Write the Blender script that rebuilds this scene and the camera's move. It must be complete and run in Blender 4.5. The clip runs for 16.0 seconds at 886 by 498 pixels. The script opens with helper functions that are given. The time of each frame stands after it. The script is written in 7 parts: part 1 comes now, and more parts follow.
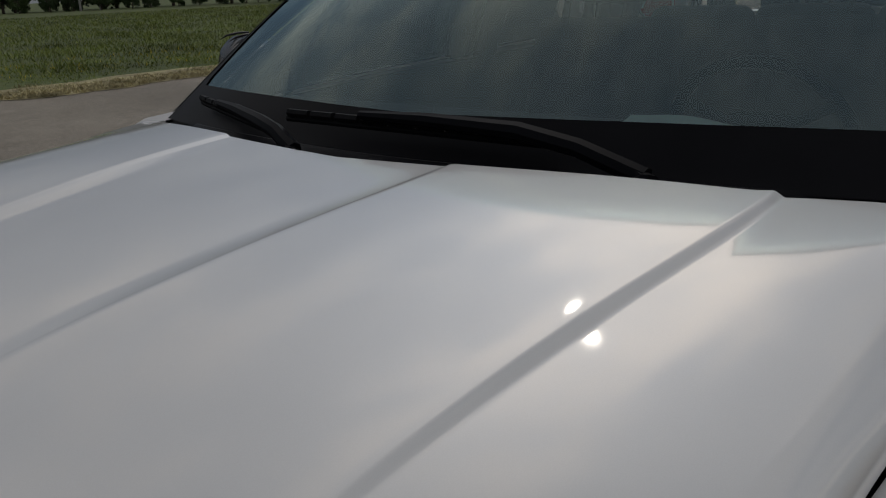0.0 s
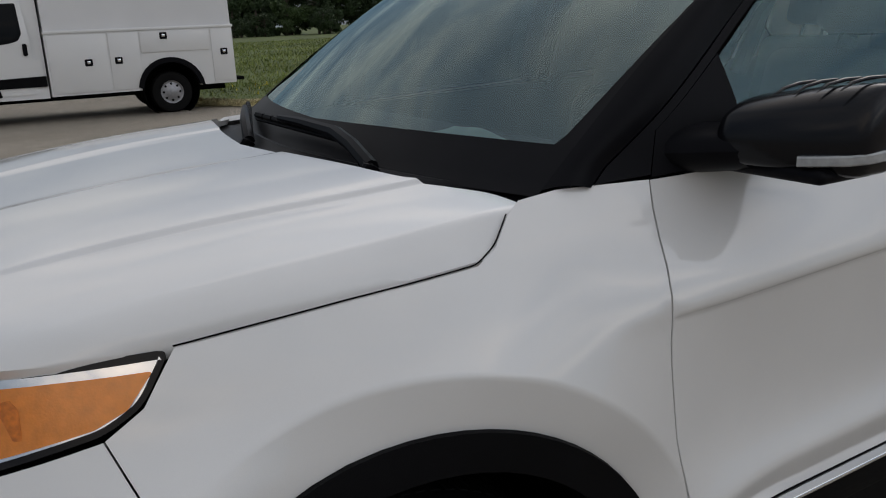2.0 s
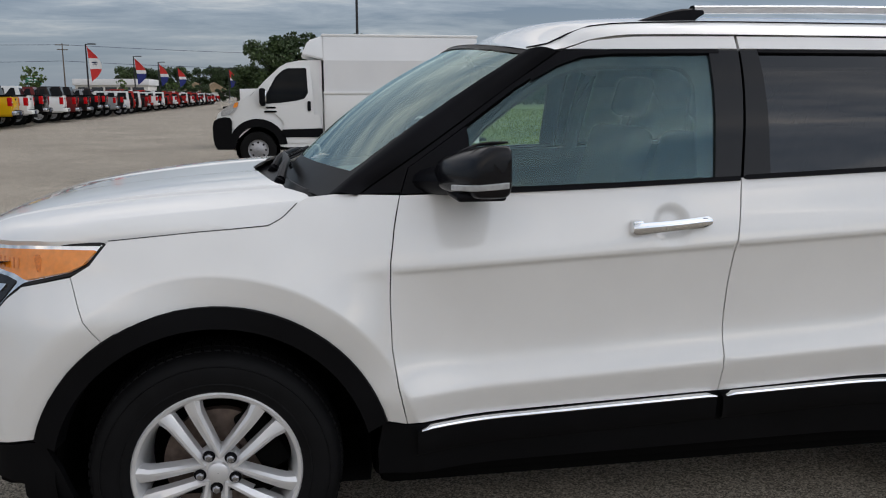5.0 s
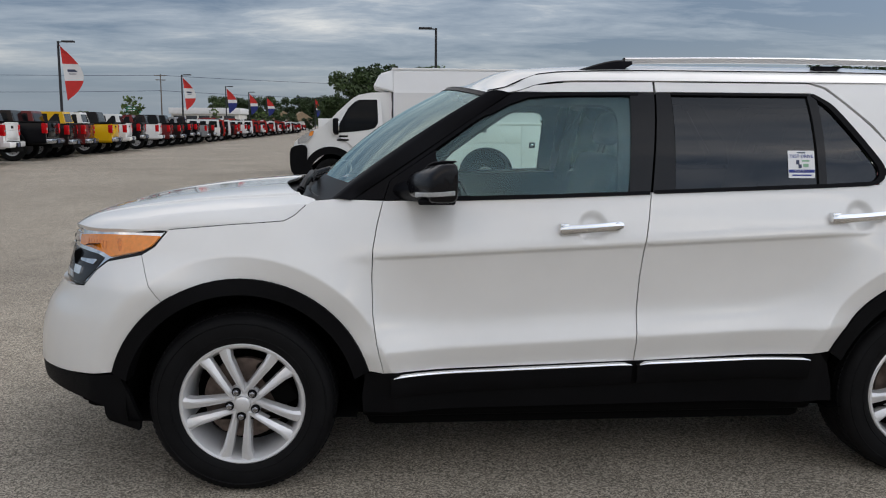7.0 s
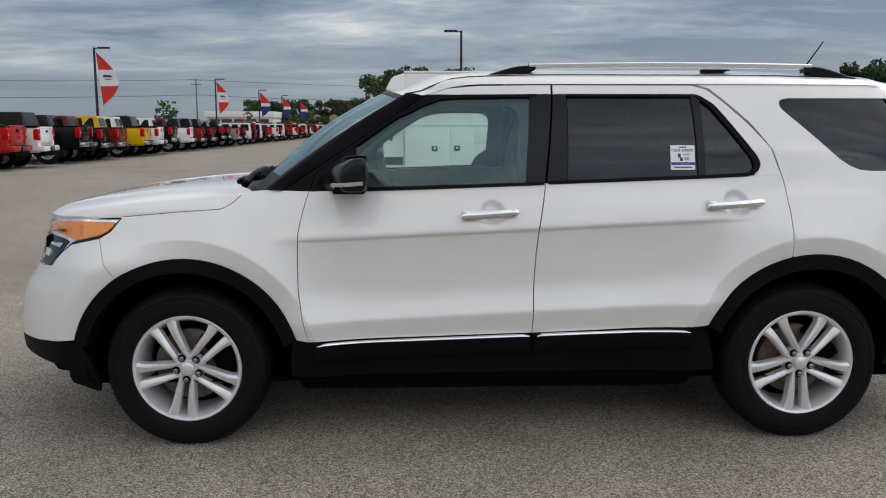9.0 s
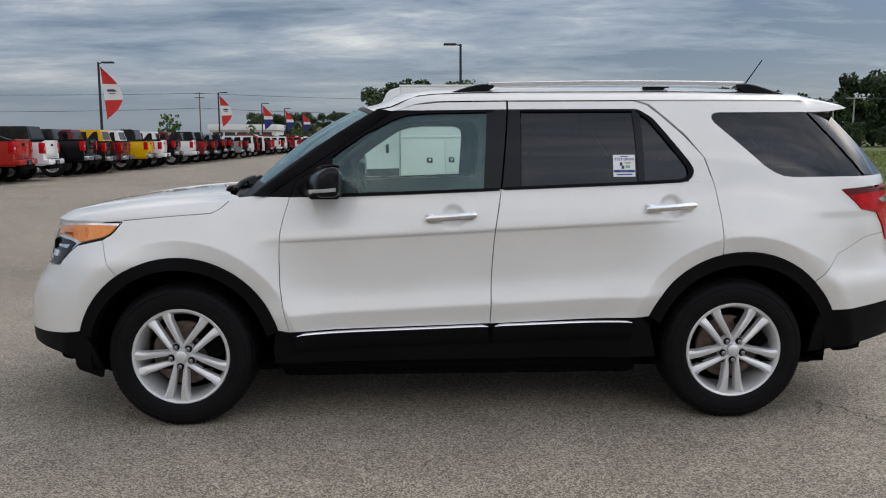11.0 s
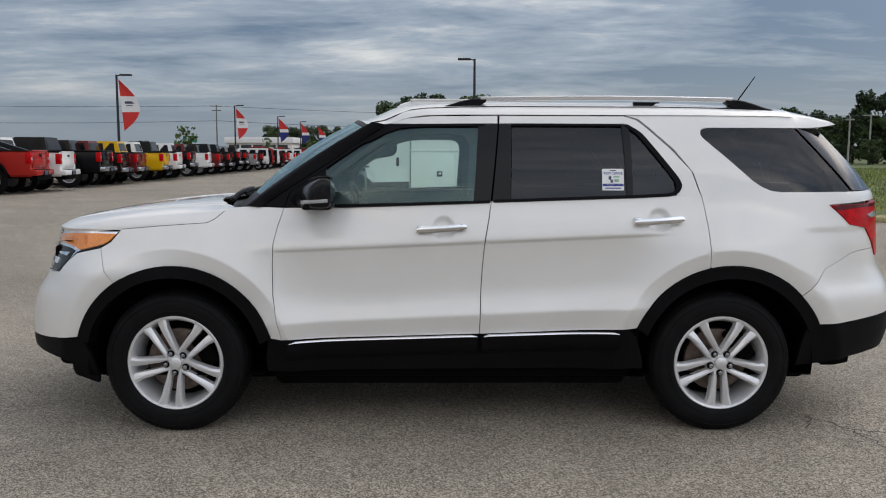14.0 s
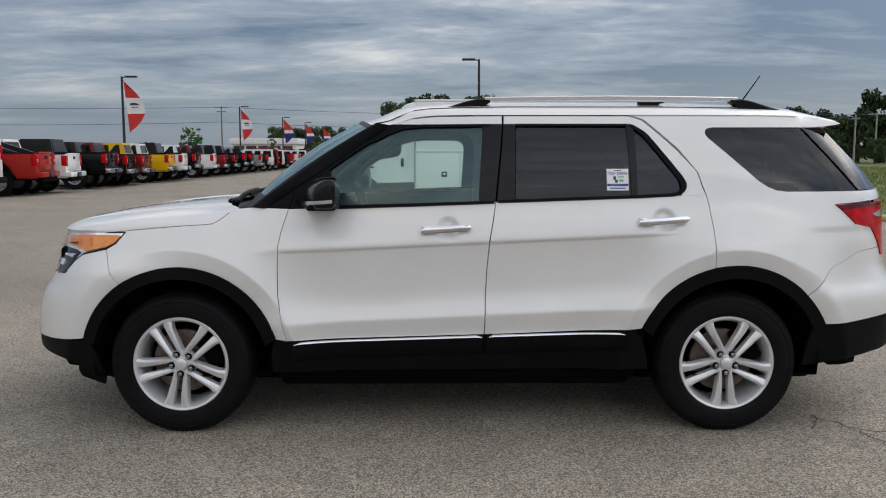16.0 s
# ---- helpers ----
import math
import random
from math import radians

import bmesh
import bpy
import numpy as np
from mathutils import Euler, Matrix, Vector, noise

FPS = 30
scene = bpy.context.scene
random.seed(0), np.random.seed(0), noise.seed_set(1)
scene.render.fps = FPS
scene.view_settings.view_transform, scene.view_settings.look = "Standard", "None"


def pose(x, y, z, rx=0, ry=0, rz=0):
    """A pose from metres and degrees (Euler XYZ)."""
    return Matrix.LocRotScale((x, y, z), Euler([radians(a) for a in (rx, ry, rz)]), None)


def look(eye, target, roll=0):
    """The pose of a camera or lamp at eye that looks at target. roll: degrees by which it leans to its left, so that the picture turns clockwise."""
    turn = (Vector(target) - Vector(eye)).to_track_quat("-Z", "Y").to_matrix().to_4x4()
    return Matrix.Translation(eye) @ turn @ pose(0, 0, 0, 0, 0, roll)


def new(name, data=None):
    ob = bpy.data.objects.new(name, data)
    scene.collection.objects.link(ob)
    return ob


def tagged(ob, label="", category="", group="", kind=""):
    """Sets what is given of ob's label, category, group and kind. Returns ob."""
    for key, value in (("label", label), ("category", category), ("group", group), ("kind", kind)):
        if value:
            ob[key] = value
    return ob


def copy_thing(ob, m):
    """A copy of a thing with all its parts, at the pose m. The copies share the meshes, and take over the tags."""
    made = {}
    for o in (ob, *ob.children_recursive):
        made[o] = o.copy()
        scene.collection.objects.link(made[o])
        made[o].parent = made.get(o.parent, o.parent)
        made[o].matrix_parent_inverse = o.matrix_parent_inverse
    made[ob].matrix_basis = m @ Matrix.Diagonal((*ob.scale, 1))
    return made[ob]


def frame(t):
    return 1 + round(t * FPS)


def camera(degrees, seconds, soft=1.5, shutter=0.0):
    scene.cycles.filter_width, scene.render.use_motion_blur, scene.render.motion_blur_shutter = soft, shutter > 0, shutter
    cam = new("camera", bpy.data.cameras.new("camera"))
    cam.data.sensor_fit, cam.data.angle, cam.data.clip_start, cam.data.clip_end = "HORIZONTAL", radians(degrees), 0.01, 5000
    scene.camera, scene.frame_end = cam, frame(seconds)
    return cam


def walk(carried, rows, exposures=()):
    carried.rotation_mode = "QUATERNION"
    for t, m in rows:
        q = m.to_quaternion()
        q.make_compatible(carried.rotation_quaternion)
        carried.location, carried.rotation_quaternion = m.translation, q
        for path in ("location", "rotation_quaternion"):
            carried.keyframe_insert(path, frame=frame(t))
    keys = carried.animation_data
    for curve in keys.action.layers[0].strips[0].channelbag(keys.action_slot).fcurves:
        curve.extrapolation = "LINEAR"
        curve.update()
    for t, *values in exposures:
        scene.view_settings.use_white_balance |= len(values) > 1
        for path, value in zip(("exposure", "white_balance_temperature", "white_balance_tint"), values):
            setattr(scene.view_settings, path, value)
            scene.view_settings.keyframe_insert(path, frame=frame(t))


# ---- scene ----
cam = camera(56.0, 16.0, soft=1.1)
PATH = [
    (0, (-0.825, -0.98, 1.444), (0.649, 0.23, 0.841), -2.4),
    (0.5, (-0.692, -1.223, 1.422), (0.542, 0.248, 0.862), -1.5),
    (1, (-0.671, -1.461, 1.43), (0.434, 0.113, 0.88), -2.1),
    (1.5, (-0.576, -1.716, 1.453), (0.45, -0.093, 0.895), -2.6),
    (2, (-0.443, -1.95, 1.45), (0.492, -0.264, 0.919), -2.5),
    (2.5, (-0.307, -2.22, 1.452), (0.447, -0.437, 0.949), -2.0),
    (3, (-0.192, -2.478, 1.434), (0.485, -0.655, 0.968), -1.8),
    (3.5, (-0.093, -2.671, 1.449), (0.5, -0.811, 1.012), -1.5),
    (4, (0.038, -2.876, 1.453), (0.537, -0.982, 1.048), -1.2),
    (6.5, (0.496, -4.003, 1.467), (0.675, -2.036, 1.155), 0.7),
    (7, (0.556, -4.188, 1.463), (0.709, -2.216, 1.17), 0.4),
    (7.5, (0.65, -4.38, 1.466), (0.803, -2.409, 1.163), 0.5),
    (8, (0.743, -4.498, 1.473), (0.886, -2.525, 1.18), 0.1),
    (8.5, (0.912, -4.581, 1.465), (1.025, -2.605, 1.18), 0.1),
    (9, (1.045, -4.673, 1.453), (1.116, -2.696, 1.164), -0.0),
    (9.5, (1.079, -4.764, 1.45), (1.139, -2.786, 1.166), -0.5),
    (10, (1.084, -4.943, 1.453), (1.164, -2.964, 1.181), -0.4),
    (10.2, (1.103, -4.991, 1.454), (1.192, -3.011, 1.183), -0.3),
    (12.5, (1.344, -5.213, 1.45), (1.34, -3.226, 1.217), -0.1),
    (13, (1.342, -5.205, 1.445), (1.36, -3.218, 1.215), 0.3),
    (13.5, (1.335, -5.196, 1.448), (1.37, -3.21, 1.217), 0.3),
    (14, (1.334, -5.196, 1.448), (1.363, -3.209, 1.22), 0.2),
    (14.5, (1.341, -5.195, 1.448), (1.362, -3.209, 1.217), 0.0),
    (15, (1.334, -5.191, 1.448), (1.356, -3.204, 1.219), -0.0),
    (15.5, (1.33, -5.194, 1.451), (1.354, -3.207, 1.221), 0.1),
    (16, (1.336, -5.196, 1.449), (1.353, -3.209, 1.222), 0.0),
]
walk(cam, [(t, look(eye, target, roll)) for t, eye, target, roll in PATH],
     [(0, -1.84, 7000, 10), (0.5, -1.74, 6950, 10), (1, -1.48, 6800, 10), (1.5, -1.30, 6820, 10), (2, -1.08, 6820, 10), (2.5, -0.90, 6820, 10), (3, -0.78, 6820, 10),
      (3.5, -0.69, 6820, 10), (4, -0.60, 6820, 10), (6.5, -0.46, 6820, 10), (16, -0.48, 6820, 10)])

# ---- sky, sun ----
world = bpy.data.worlds.new("overcast_sky")
scene.world = world
world.use_nodes = True
SUN_UP, SUN_TURN = 37.5, 62.0          # elevation; degrees from +y towards +x


def sky_nodes(tree):
    tree.nodes.clear()
    nn, ln = tree.nodes.new, tree.links.new

    def math_node(op, a, b=None, clamp=False):
        m = nn("ShaderNodeMath")
        m.operation, m.use_clamp = op, clamp
        for i, v in enumerate((a, b)):
            if v is None:
                continue
            if isinstance(v, (int, float)):
                m.inputs[i].default_value = v
            else:
                ln(v, m.inputs[i])
        return m.outputs[0]

    coord = nn("ShaderNodeTexCoord")
    split = nn("ShaderNodeSeparateXYZ")
    ln(coord.outputs["Generated"], split.inputs[0])
    up = math_node("MAXIMUM", split.outputs[2], 0.0)
    deep = math_node("ADD", up, 0.10)
    flat = nn("ShaderNodeCombineXYZ")
    ln(math_node("DIVIDE", split.outputs[0], deep), flat.inputs[0])
    ln(math_node("DIVIDE", split.outputs[1], deep), flat.inputs[1])

    def clouds(scale, detail, rough, sx, sy, off):
        mp = nn("ShaderNodeMapping")
        mp.inputs["Scale"].default_value = (sx * 0.8, sy * 1.25, 1)
        mp.inputs["Location"].default_value = (off, off * 0.7, 0)
        mp.inputs["Rotation"].default_value = (0, 0, radians(12))
        ln(flat.outputs[0], mp.inputs["Vector"])
        nz = nn("ShaderNodeTexNoise")
        nz.inputs["Scale"].default_value = scale
        nz.inputs["Detail"].default_value = detail
        nz.inputs["Roughness"].default_value = rough
        nz.inputs["Distortion"].default_value = 0.35
        ln(mp.outputs[0], nz.inputs["Vector"])
        return nz.outputs[0]

    big = clouds(0.55, 6, 0.58, 0.85, 1.0, 3.1)
    small = clouds(2.4, 9, 0.64, 0.85, 0.9, 7.7)
    mixed = math_node("ADD", math_node("MULTIPLY", big, 0.66), math_node("MULTIPLY", small, 0.34))
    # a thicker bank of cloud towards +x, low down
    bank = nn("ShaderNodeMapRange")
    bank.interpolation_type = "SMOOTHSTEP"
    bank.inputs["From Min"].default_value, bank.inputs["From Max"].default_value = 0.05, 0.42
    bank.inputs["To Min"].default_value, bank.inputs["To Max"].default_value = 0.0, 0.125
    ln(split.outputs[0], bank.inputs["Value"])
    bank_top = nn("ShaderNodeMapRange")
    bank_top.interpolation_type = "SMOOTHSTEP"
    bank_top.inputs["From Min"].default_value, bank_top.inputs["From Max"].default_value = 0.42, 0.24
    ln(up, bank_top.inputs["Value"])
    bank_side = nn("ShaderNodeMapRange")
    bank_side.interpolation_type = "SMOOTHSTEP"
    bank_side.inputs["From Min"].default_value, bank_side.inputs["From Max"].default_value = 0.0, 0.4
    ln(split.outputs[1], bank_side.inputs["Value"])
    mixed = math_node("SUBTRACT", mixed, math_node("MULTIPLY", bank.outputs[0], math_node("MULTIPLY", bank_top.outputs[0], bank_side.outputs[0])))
    ramp = nn("ShaderNodeValToRGB")
    ramp.color_ramp.elements[0].position, ramp.color_ramp.elements[0].color = 0.38, (0.115, 0.178, 0.285, 1)
    ramp.color_ramp.elements[1].position, ramp.color_ramp.elements[1].color = 0.64, (0.76, 0.79, 0.82, 1)
    mid = ramp.color_ramp.elements.new(0.50)
    mid.color = (0.305, 0.375, 0.480, 1)
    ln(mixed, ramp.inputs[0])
    # thick haze low down, bright thin cloud overhead and round the hidden sun
    band = nn("ShaderNodeMapRange")
    band.interpolation_type = "SMOOTHSTEP"
    band.inputs["From Min"].default_value, band.inputs["From Max"].default_value = 0.0, 0.13
    ln(up, band.inputs["Value"])
    haze = nn("ShaderNodeMix")
    haze.data_type = "RGBA"
    haze.inputs[6].default_value = (0.200, 0.265, 0.355, 1)
    ln(band.outputs[0], haze.inputs[0])
    ln(ramp.outputs[0], haze.inputs[7])
    zen = nn("ShaderNodeMapRange")
    zen.interpolation_type = "SMOOTHSTEP"
    zen.inputs["From Min"].default_value, zen.inputs["From Max"].default_value = 0.12, 0.62
    zen.inputs["To Min"].default_value, zen.inputs["To Max"].default_value = 1.20, 2.5
    ln(up, zen.inputs["Value"])
    dot = nn("ShaderNodeVectorMath")
    dot.operation = "DOT_PRODUCT"
    e, a = radians(SUN_UP), radians(SUN_TURN)
    dot.inputs[1].default_value = (math.cos(e) * math.sin(a), math.cos(e) * math.cos(a), math.sin(e))
    ln(coord.outputs["Generated"], dot.inputs[0])
    glow = math_node("POWER", math_node("MAXIMUM", dot.outputs["Value"], 0.0), 13.0)
    behind = nn("ShaderNodeMapRange")
    behind.interpolation_type = "SMOOTHSTEP"
    behind.inputs["From Min"].default_value, behind.inputs["From Max"].default_value = 0.25, -0.75
    behind.inputs["To Min"].default_value, behind.inputs["To Max"].default_value = 0.0, 0.6
    ln(split.outputs[1], behind.inputs["Value"])
    low = nn("ShaderNodeMapRange")
    low.interpolation_type = "SMOOTHSTEP"
    low.inputs["From Min"].default_value, low.inputs["From Max"].default_value = 0.16, 0.65
    low.inputs["To Min"].default_value, low.inputs["To Max"].default_value = 0.04, 1.0
    ln(up, low.inputs["Value"])
    # bright lobe added in unseen sky behind the camera's shoulder, lifts door glass reflections
    thin = nn("ShaderNodeVectorMath")
    thin.operation = "DOT_PRODUCT"
    thin.inputs[1].default_value = (0.50, -0.75, 0.43)
    ln(coord.outputs["Generated"], thin.inputs[0])
    pale = math_node("MULTIPLY", math_node("POWER", math_node("MAXIMUM", thin.outputs["Value"], 0.0), 9.0), 3.0)
    gain = math_node("ADD", math_node("ADD", pale, math_node("ADD", zen.outputs[0], math_node("MULTIPLY", behind.outputs[0], low.outputs[0]))), math_node("MULTIPLY", glow, 8.0))
    warm = nn("ShaderNodeMix")
    warm.data_type, warm.blend_type = "RGBA", "MULTIPLY"
    warm.inputs[7].default_value = (1.20, 1.0, 0.84, 1)
    far = math_node("MULTIPLY", math_node("SUBTRACT", math_node("ADD", behind.outputs[0], zen.outputs[0]), 1.0), 0.5, True)
    ln(far, warm.inputs[0])
    ln(haze.outputs[2], warm.inputs[6])
    lit = nn("ShaderNodeVectorMath")
    lit.operation = "SCALE"
    ln(warm.outputs[2], lit.inputs[0])
    ln(gain, lit.inputs["Scale"])
    sky = nn("ShaderNodeTexSky")
    sky.sky_type, sky.sun_disc = "NISHITA", False
    sky.sun_elevation, sky.sun_rotation = radians(SUN_UP), radians(SUN_TURN)
    blue = nn("ShaderNodeBackground")
    blue.inputs["Strength"].default_value = 0.02
    ln(sky.outputs[0], blue.inputs["Color"])
    deck = nn("ShaderNodeBackground")
    deck.inputs["Strength"].default_value = SKY
    ln(lit.outputs[0], deck.inputs["Color"])
    both = nn("ShaderNodeAddShader")
    ln(blue.outputs[0], both.inputs[0])
    ln(deck.outputs[0], both.inputs[1])
    out = nn("ShaderNodeOutputWorld")
    ln(both.outputs[0], out.inputs[0])


SKY = 1.05
sky_nodes(world.node_tree)
sun = new("sun", bpy.data.lights.new("sun", "SUN"))
sun.data.energy, sun.data.angle, sun.data.color = 0.08, radians(1.2), (1.0, 0.95, 0.88)
sun.matrix_world = look((0, 0, 50), (-50 * math.sin(radians(SUN_TURN)) / math.tan(radians(SUN_UP)),
                                     -50 * math.cos(radians(SUN_TURN)) / math.tan(radians(SUN_UP)), 0))
scene.view_settings.exposure = 0.0

# ---- materials ----
MATS = {}


def material(name, color, rough=0.5, metal=0.0, coat=0.0, spec=0.5, vary=0.0, scale=4.0, bump=0.0, bump_scale=60.0,
             fine=0.0, fine_scale=200.0, emit=0.0, rand=0.0, coat_rough=0.03, trans=0.0):
    """A Principled surface with variation at a coarse and a fine scale, and fine relief."""
    if name in MATS:
        return MATS[name]
    m = bpy.data.materials.new(name)
    m.use_nodes = True
    nt = m.node_tree
    b = nt.nodes["Principled BSDF"]
    b.inputs["Base Color"].default_value = (*color, 1)
    b.inputs["Roughness"].default_value = rough
    b.inputs["Metallic"].default_value = metal
    b.inputs["Coat Weight"].default_value = coat
    b.inputs["Coat Roughness"].default_value = coat_rough
    b.inputs["Specular IOR Level"].default_value = spec
    b.inputs["Transmission Weight"].default_value = trans
    if emit:
        b.inputs["Emission Color"].default_value = (*color, 1)
        b.inputs["Emission Strength"].default_value = emit
    nn, ln = nt.nodes.new, nt.links.new
    pos = nn("ShaderNodeTexCoord").outputs["Object"]

    def noise_out(s, detail):
        nz = nn("ShaderNodeTexNoise")
        nz.inputs["Scale"].default_value, nz.inputs["Detail"].default_value = s, detail
        ln(pos, nz.inputs["Vector"])
        return nz.outputs[0]

    col = None
    for amount, s, det in ((vary, scale, 5), (fine, fine_scale, 2)):
        if not amount:
            continue
        rg = nn("ShaderNodeMapRange")
        rg.inputs["From Min"].default_value, rg.inputs["From Max"].default_value = 0.3, 0.7
        rg.inputs["To Min"].default_value, rg.inputs["To Max"].default_value = 1 - amount, 1 + amount
        ln(noise_out(s, det), rg.inputs["Value"])
        sc = nn("ShaderNodeVectorMath")
        sc.operation = "SCALE"
        if col is None:
            sc.inputs[0].default_value = color
        else:
            ln(col, sc.inputs[0])
        ln(rg.outputs[0], sc.inputs["Scale"])
        col = sc.outputs[0]
    if rand:
        info = nn("ShaderNodeObjectInfo")
        rg = nn("ShaderNodeMapRange")
        rg.inputs["To Min"].default_value, rg.inputs["To Max"].default_value = 1 - rand, 1 + rand
        ln(info.outputs["Random"], rg.inputs["Value"])
        sc = nn("ShaderNodeVectorMath")
        sc.operation = "SCALE"
        if col is None:
            sc.inputs[0].default_value = color
        else:
            ln(col, sc.inputs[0])
        ln(rg.outputs[0], sc.inputs["Scale"])
        col = sc.outputs[0]
    if col is not None:
        ln(col, b.inputs["Base Color"])
    if bump:
        bp = nn("ShaderNodeBump")
        bp.inputs["Strength"].default_value, bp.inputs["Distance"].default_value = bump, 0.002
        ln(noise_out(bump_scale, 3), bp.inputs["Height"])
        ln(bp.outputs[0], b.inputs["Normal"])
    MATS[name] = m
    return m


def pane_material(name, tint, ior=1.5, gloss=(0.76, 0.98, 1.0)):
    """Thin window glass: tinted, clear, and glossy by Fresnel."""
    m = bpy.data.materials.new(name)
    m.use_nodes = True
    nt = m.node_tree
    nt.nodes.clear()
    nn, ln = nt.nodes.new, nt.links.new
    fr = nn("ShaderNodeFresnel")
    fr.inputs["IOR"].default_value = ior
    cl = nn("ShaderNodeBsdfTransparent")
    cl.inputs["Color"].default_value = (*tint, 1)
    gl = nn("ShaderNodeBsdfGlossy")
    gl.inputs["Roughness"].default_value = 0.01
    gl.inputs["Color"].default_value = (*gloss, 1)
    mx = nn("ShaderNodeMixShader")
    ln(fr.outputs[0], mx.inputs[0])
    ln(cl.outputs[0], mx.inputs[1])
    ln(gl.outputs[0], mx.inputs[2])
    out = nn("ShaderNodeOutputMaterial")
    ln(mx.outputs[0], out.inputs[0])
    MATS[name] = m
    return m


# coarse mottling paints soft cloud reflections into the white
PEARL = material("pearl_white_paint", (0.75, 0.742, 0.725), 0.42, coat=1.0, spec=0.5, vary=0.032, scale=3.8, fine=0.02, fine_scale=900, coat_rough=0.055)
PEARL.node_tree.nodes["Principled BSDF"].inputs["Coat IOR"].default_value = 1.8
GLOSSBLACK = material("gloss_black", (0.005, 0.005, 0.0065), 0.22, spec=0.2, coat=0.12, vary=0.1)
SATINBLACK = material("satin_black_trim", (0.006, 0.006, 0.0075), 0.38, spec=0.06, vary=0.15, scale=9)
CLADDING = material("grained_black_plastic", (0.0045, 0.0045, 0.0052), 0.55, spec=0.07, vary=0.18, scale=6, bump=0.25, bump_scale=700)
# near-black: paints the shade in gaps and wells, also colours underbody parts
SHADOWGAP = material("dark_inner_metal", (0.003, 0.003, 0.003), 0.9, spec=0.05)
RUBBER = material("tyre_rubber", (0.0065, 0.0065, 0.0072), 0.6, spec=0.10, vary=0.25, scale=12, bump=0.2, bump_scale=300)
ALLOY = material("silver_alloy", (0.72, 0.72, 0.73), 0.30, metal=0.45, coat=0.5, vary=0.05, scale=20)
NUT = material("dark_chrome_nut", (0.30, 0.30, 0.31), 0.2, metal=0.9, vary=0.05)
DISC = material("brake_disc_iron", (0.16, 0.12, 0.10), 0.55, metal=0.6, vary=0.4, scale=30)
CHROME = material("chrome", (0.82, 0.83, 0.84), 0.06, metal=1.0, vary=0.02)
RAILSILVER = material("satin_aluminium", (0.72, 0.73, 0.75), 0.25, metal=0.7, vary=0.03)
AMBER = material("amber_lens", (0.80, 0.235, 0.012), 0.16, coat=1.0, vary=0.10, scale=60, bump=0.25, bump_scale=300)
AMBERDARK = material("dark_amber", (0.66, 0.17, 0.007), 0.2, coat=0.6, vary=0.3, scale=90)
REDLENS = material("red_lens", (0.44, 0.004, 0.007), 0.22, spec=0.08, coat=0.08, vary=0.3, scale=25)
REDDARK = material("dark_red_lens", (0.085, 0.004, 0.006), 0.2, spec=0.15, coat=0.2, vary=0.3, scale=25)
CLEARLENS = material("clear_reflector", (0.50, 0.50, 0.50), 0.2, metal=0.5, coat=1.0, vary=0.35, scale=40)
LAMPDARK = material("dark_lamp_bowl", (0.012, 0.013, 0.015), 0.25, spec=0.2, coat=0.15, vary=0.5, scale=30)
LAMPWHITE = material("white_lamp_lens", (0.36, 0.37, 0.37), 0.15, coat=1.0, vary=0.15, scale=60, bump=0.4, bump_scale=300)
TRIMGREY = material("grey_interior_plastic", (0.085, 0.092, 0.095), 0.6, vary=0.12, scale=8)
LINING = material("dark_pillar_lining", (0.045, 0.050, 0.052), 0.7, vary=0.12, scale=8)
CLOTH = material("charcoal_seat_cloth", (0.10, 0.106, 0.108), 0.9, vary=0.2, scale=14)
TOWEL = material("pale_green_cloth", (0.66, 0.84, 0.78), 0.9, vary=0.08, scale=20)
PAPER = material("white_paper", (0.82, 0.83, 0.84), 0.6, vary=0.03)
INKBLUE = material("blue_ink", (0.03, 0.05, 0.28), 0.6)
INKDARK = material("dark_ink", (0.04, 0.05, 0.10), 0.6)
INKGREEN = material("green_ink", (0.25, 0.45, 0.30), 0.6)
SCREEN_GLASS = pane_material("windscreen_glass", (0.96, 1.0, 0.98), 2.1)
DOOR_GLASS = pane_material("door_glass", (0.85, 0.99, 0.94), 1.80, (0.66, 0.95, 1.0))
DARK_GLASS = pane_material("privacy_glass", (0.045, 0.049, 0.056), 1.52, (0.92, 0.95, 1.0))

# ---- mesh helpers ----
from mathutils import geometry


def smooth(t):
    t = min(1.0, max(0.0, t))
    return t * t * (3 - 2 * t)


def curve_through(pts):
    """A smooth function through (x, value) points, with no overshoot."""
    xs, vs = [p[0] for p in pts], [p[1] for p in pts]
    n = len(xs)
    d = [(vs[i + 1] - vs[i]) / (xs[i + 1] - xs[i]) for i in range(n - 1)]
    m = [d[0]] + [0 if d[i - 1] * d[i] <= 0 else 2 * d[i - 1] * d[i] / (d[i - 1] + d[i]) for i in range(1, n - 1)] + [d[-1]]

    def value(x):
        if x <= xs[0]:
            return vs[0]
        if x >= xs[-1]:
            return vs[-1]
        i = max(k for k in range(n - 1) if xs[k] <= x)
        h = xs[i + 1] - xs[i]
        t = (x - xs[i]) / h
        return ((1 + 2 * t) * (1 - t) ** 2 * vs[i] + t * (1 - t) ** 2 * h * m[i]
                + t * t * (3 - 2 * t) * vs[i + 1] + t * t * (t - 1) * h * m[i + 1])
    return value


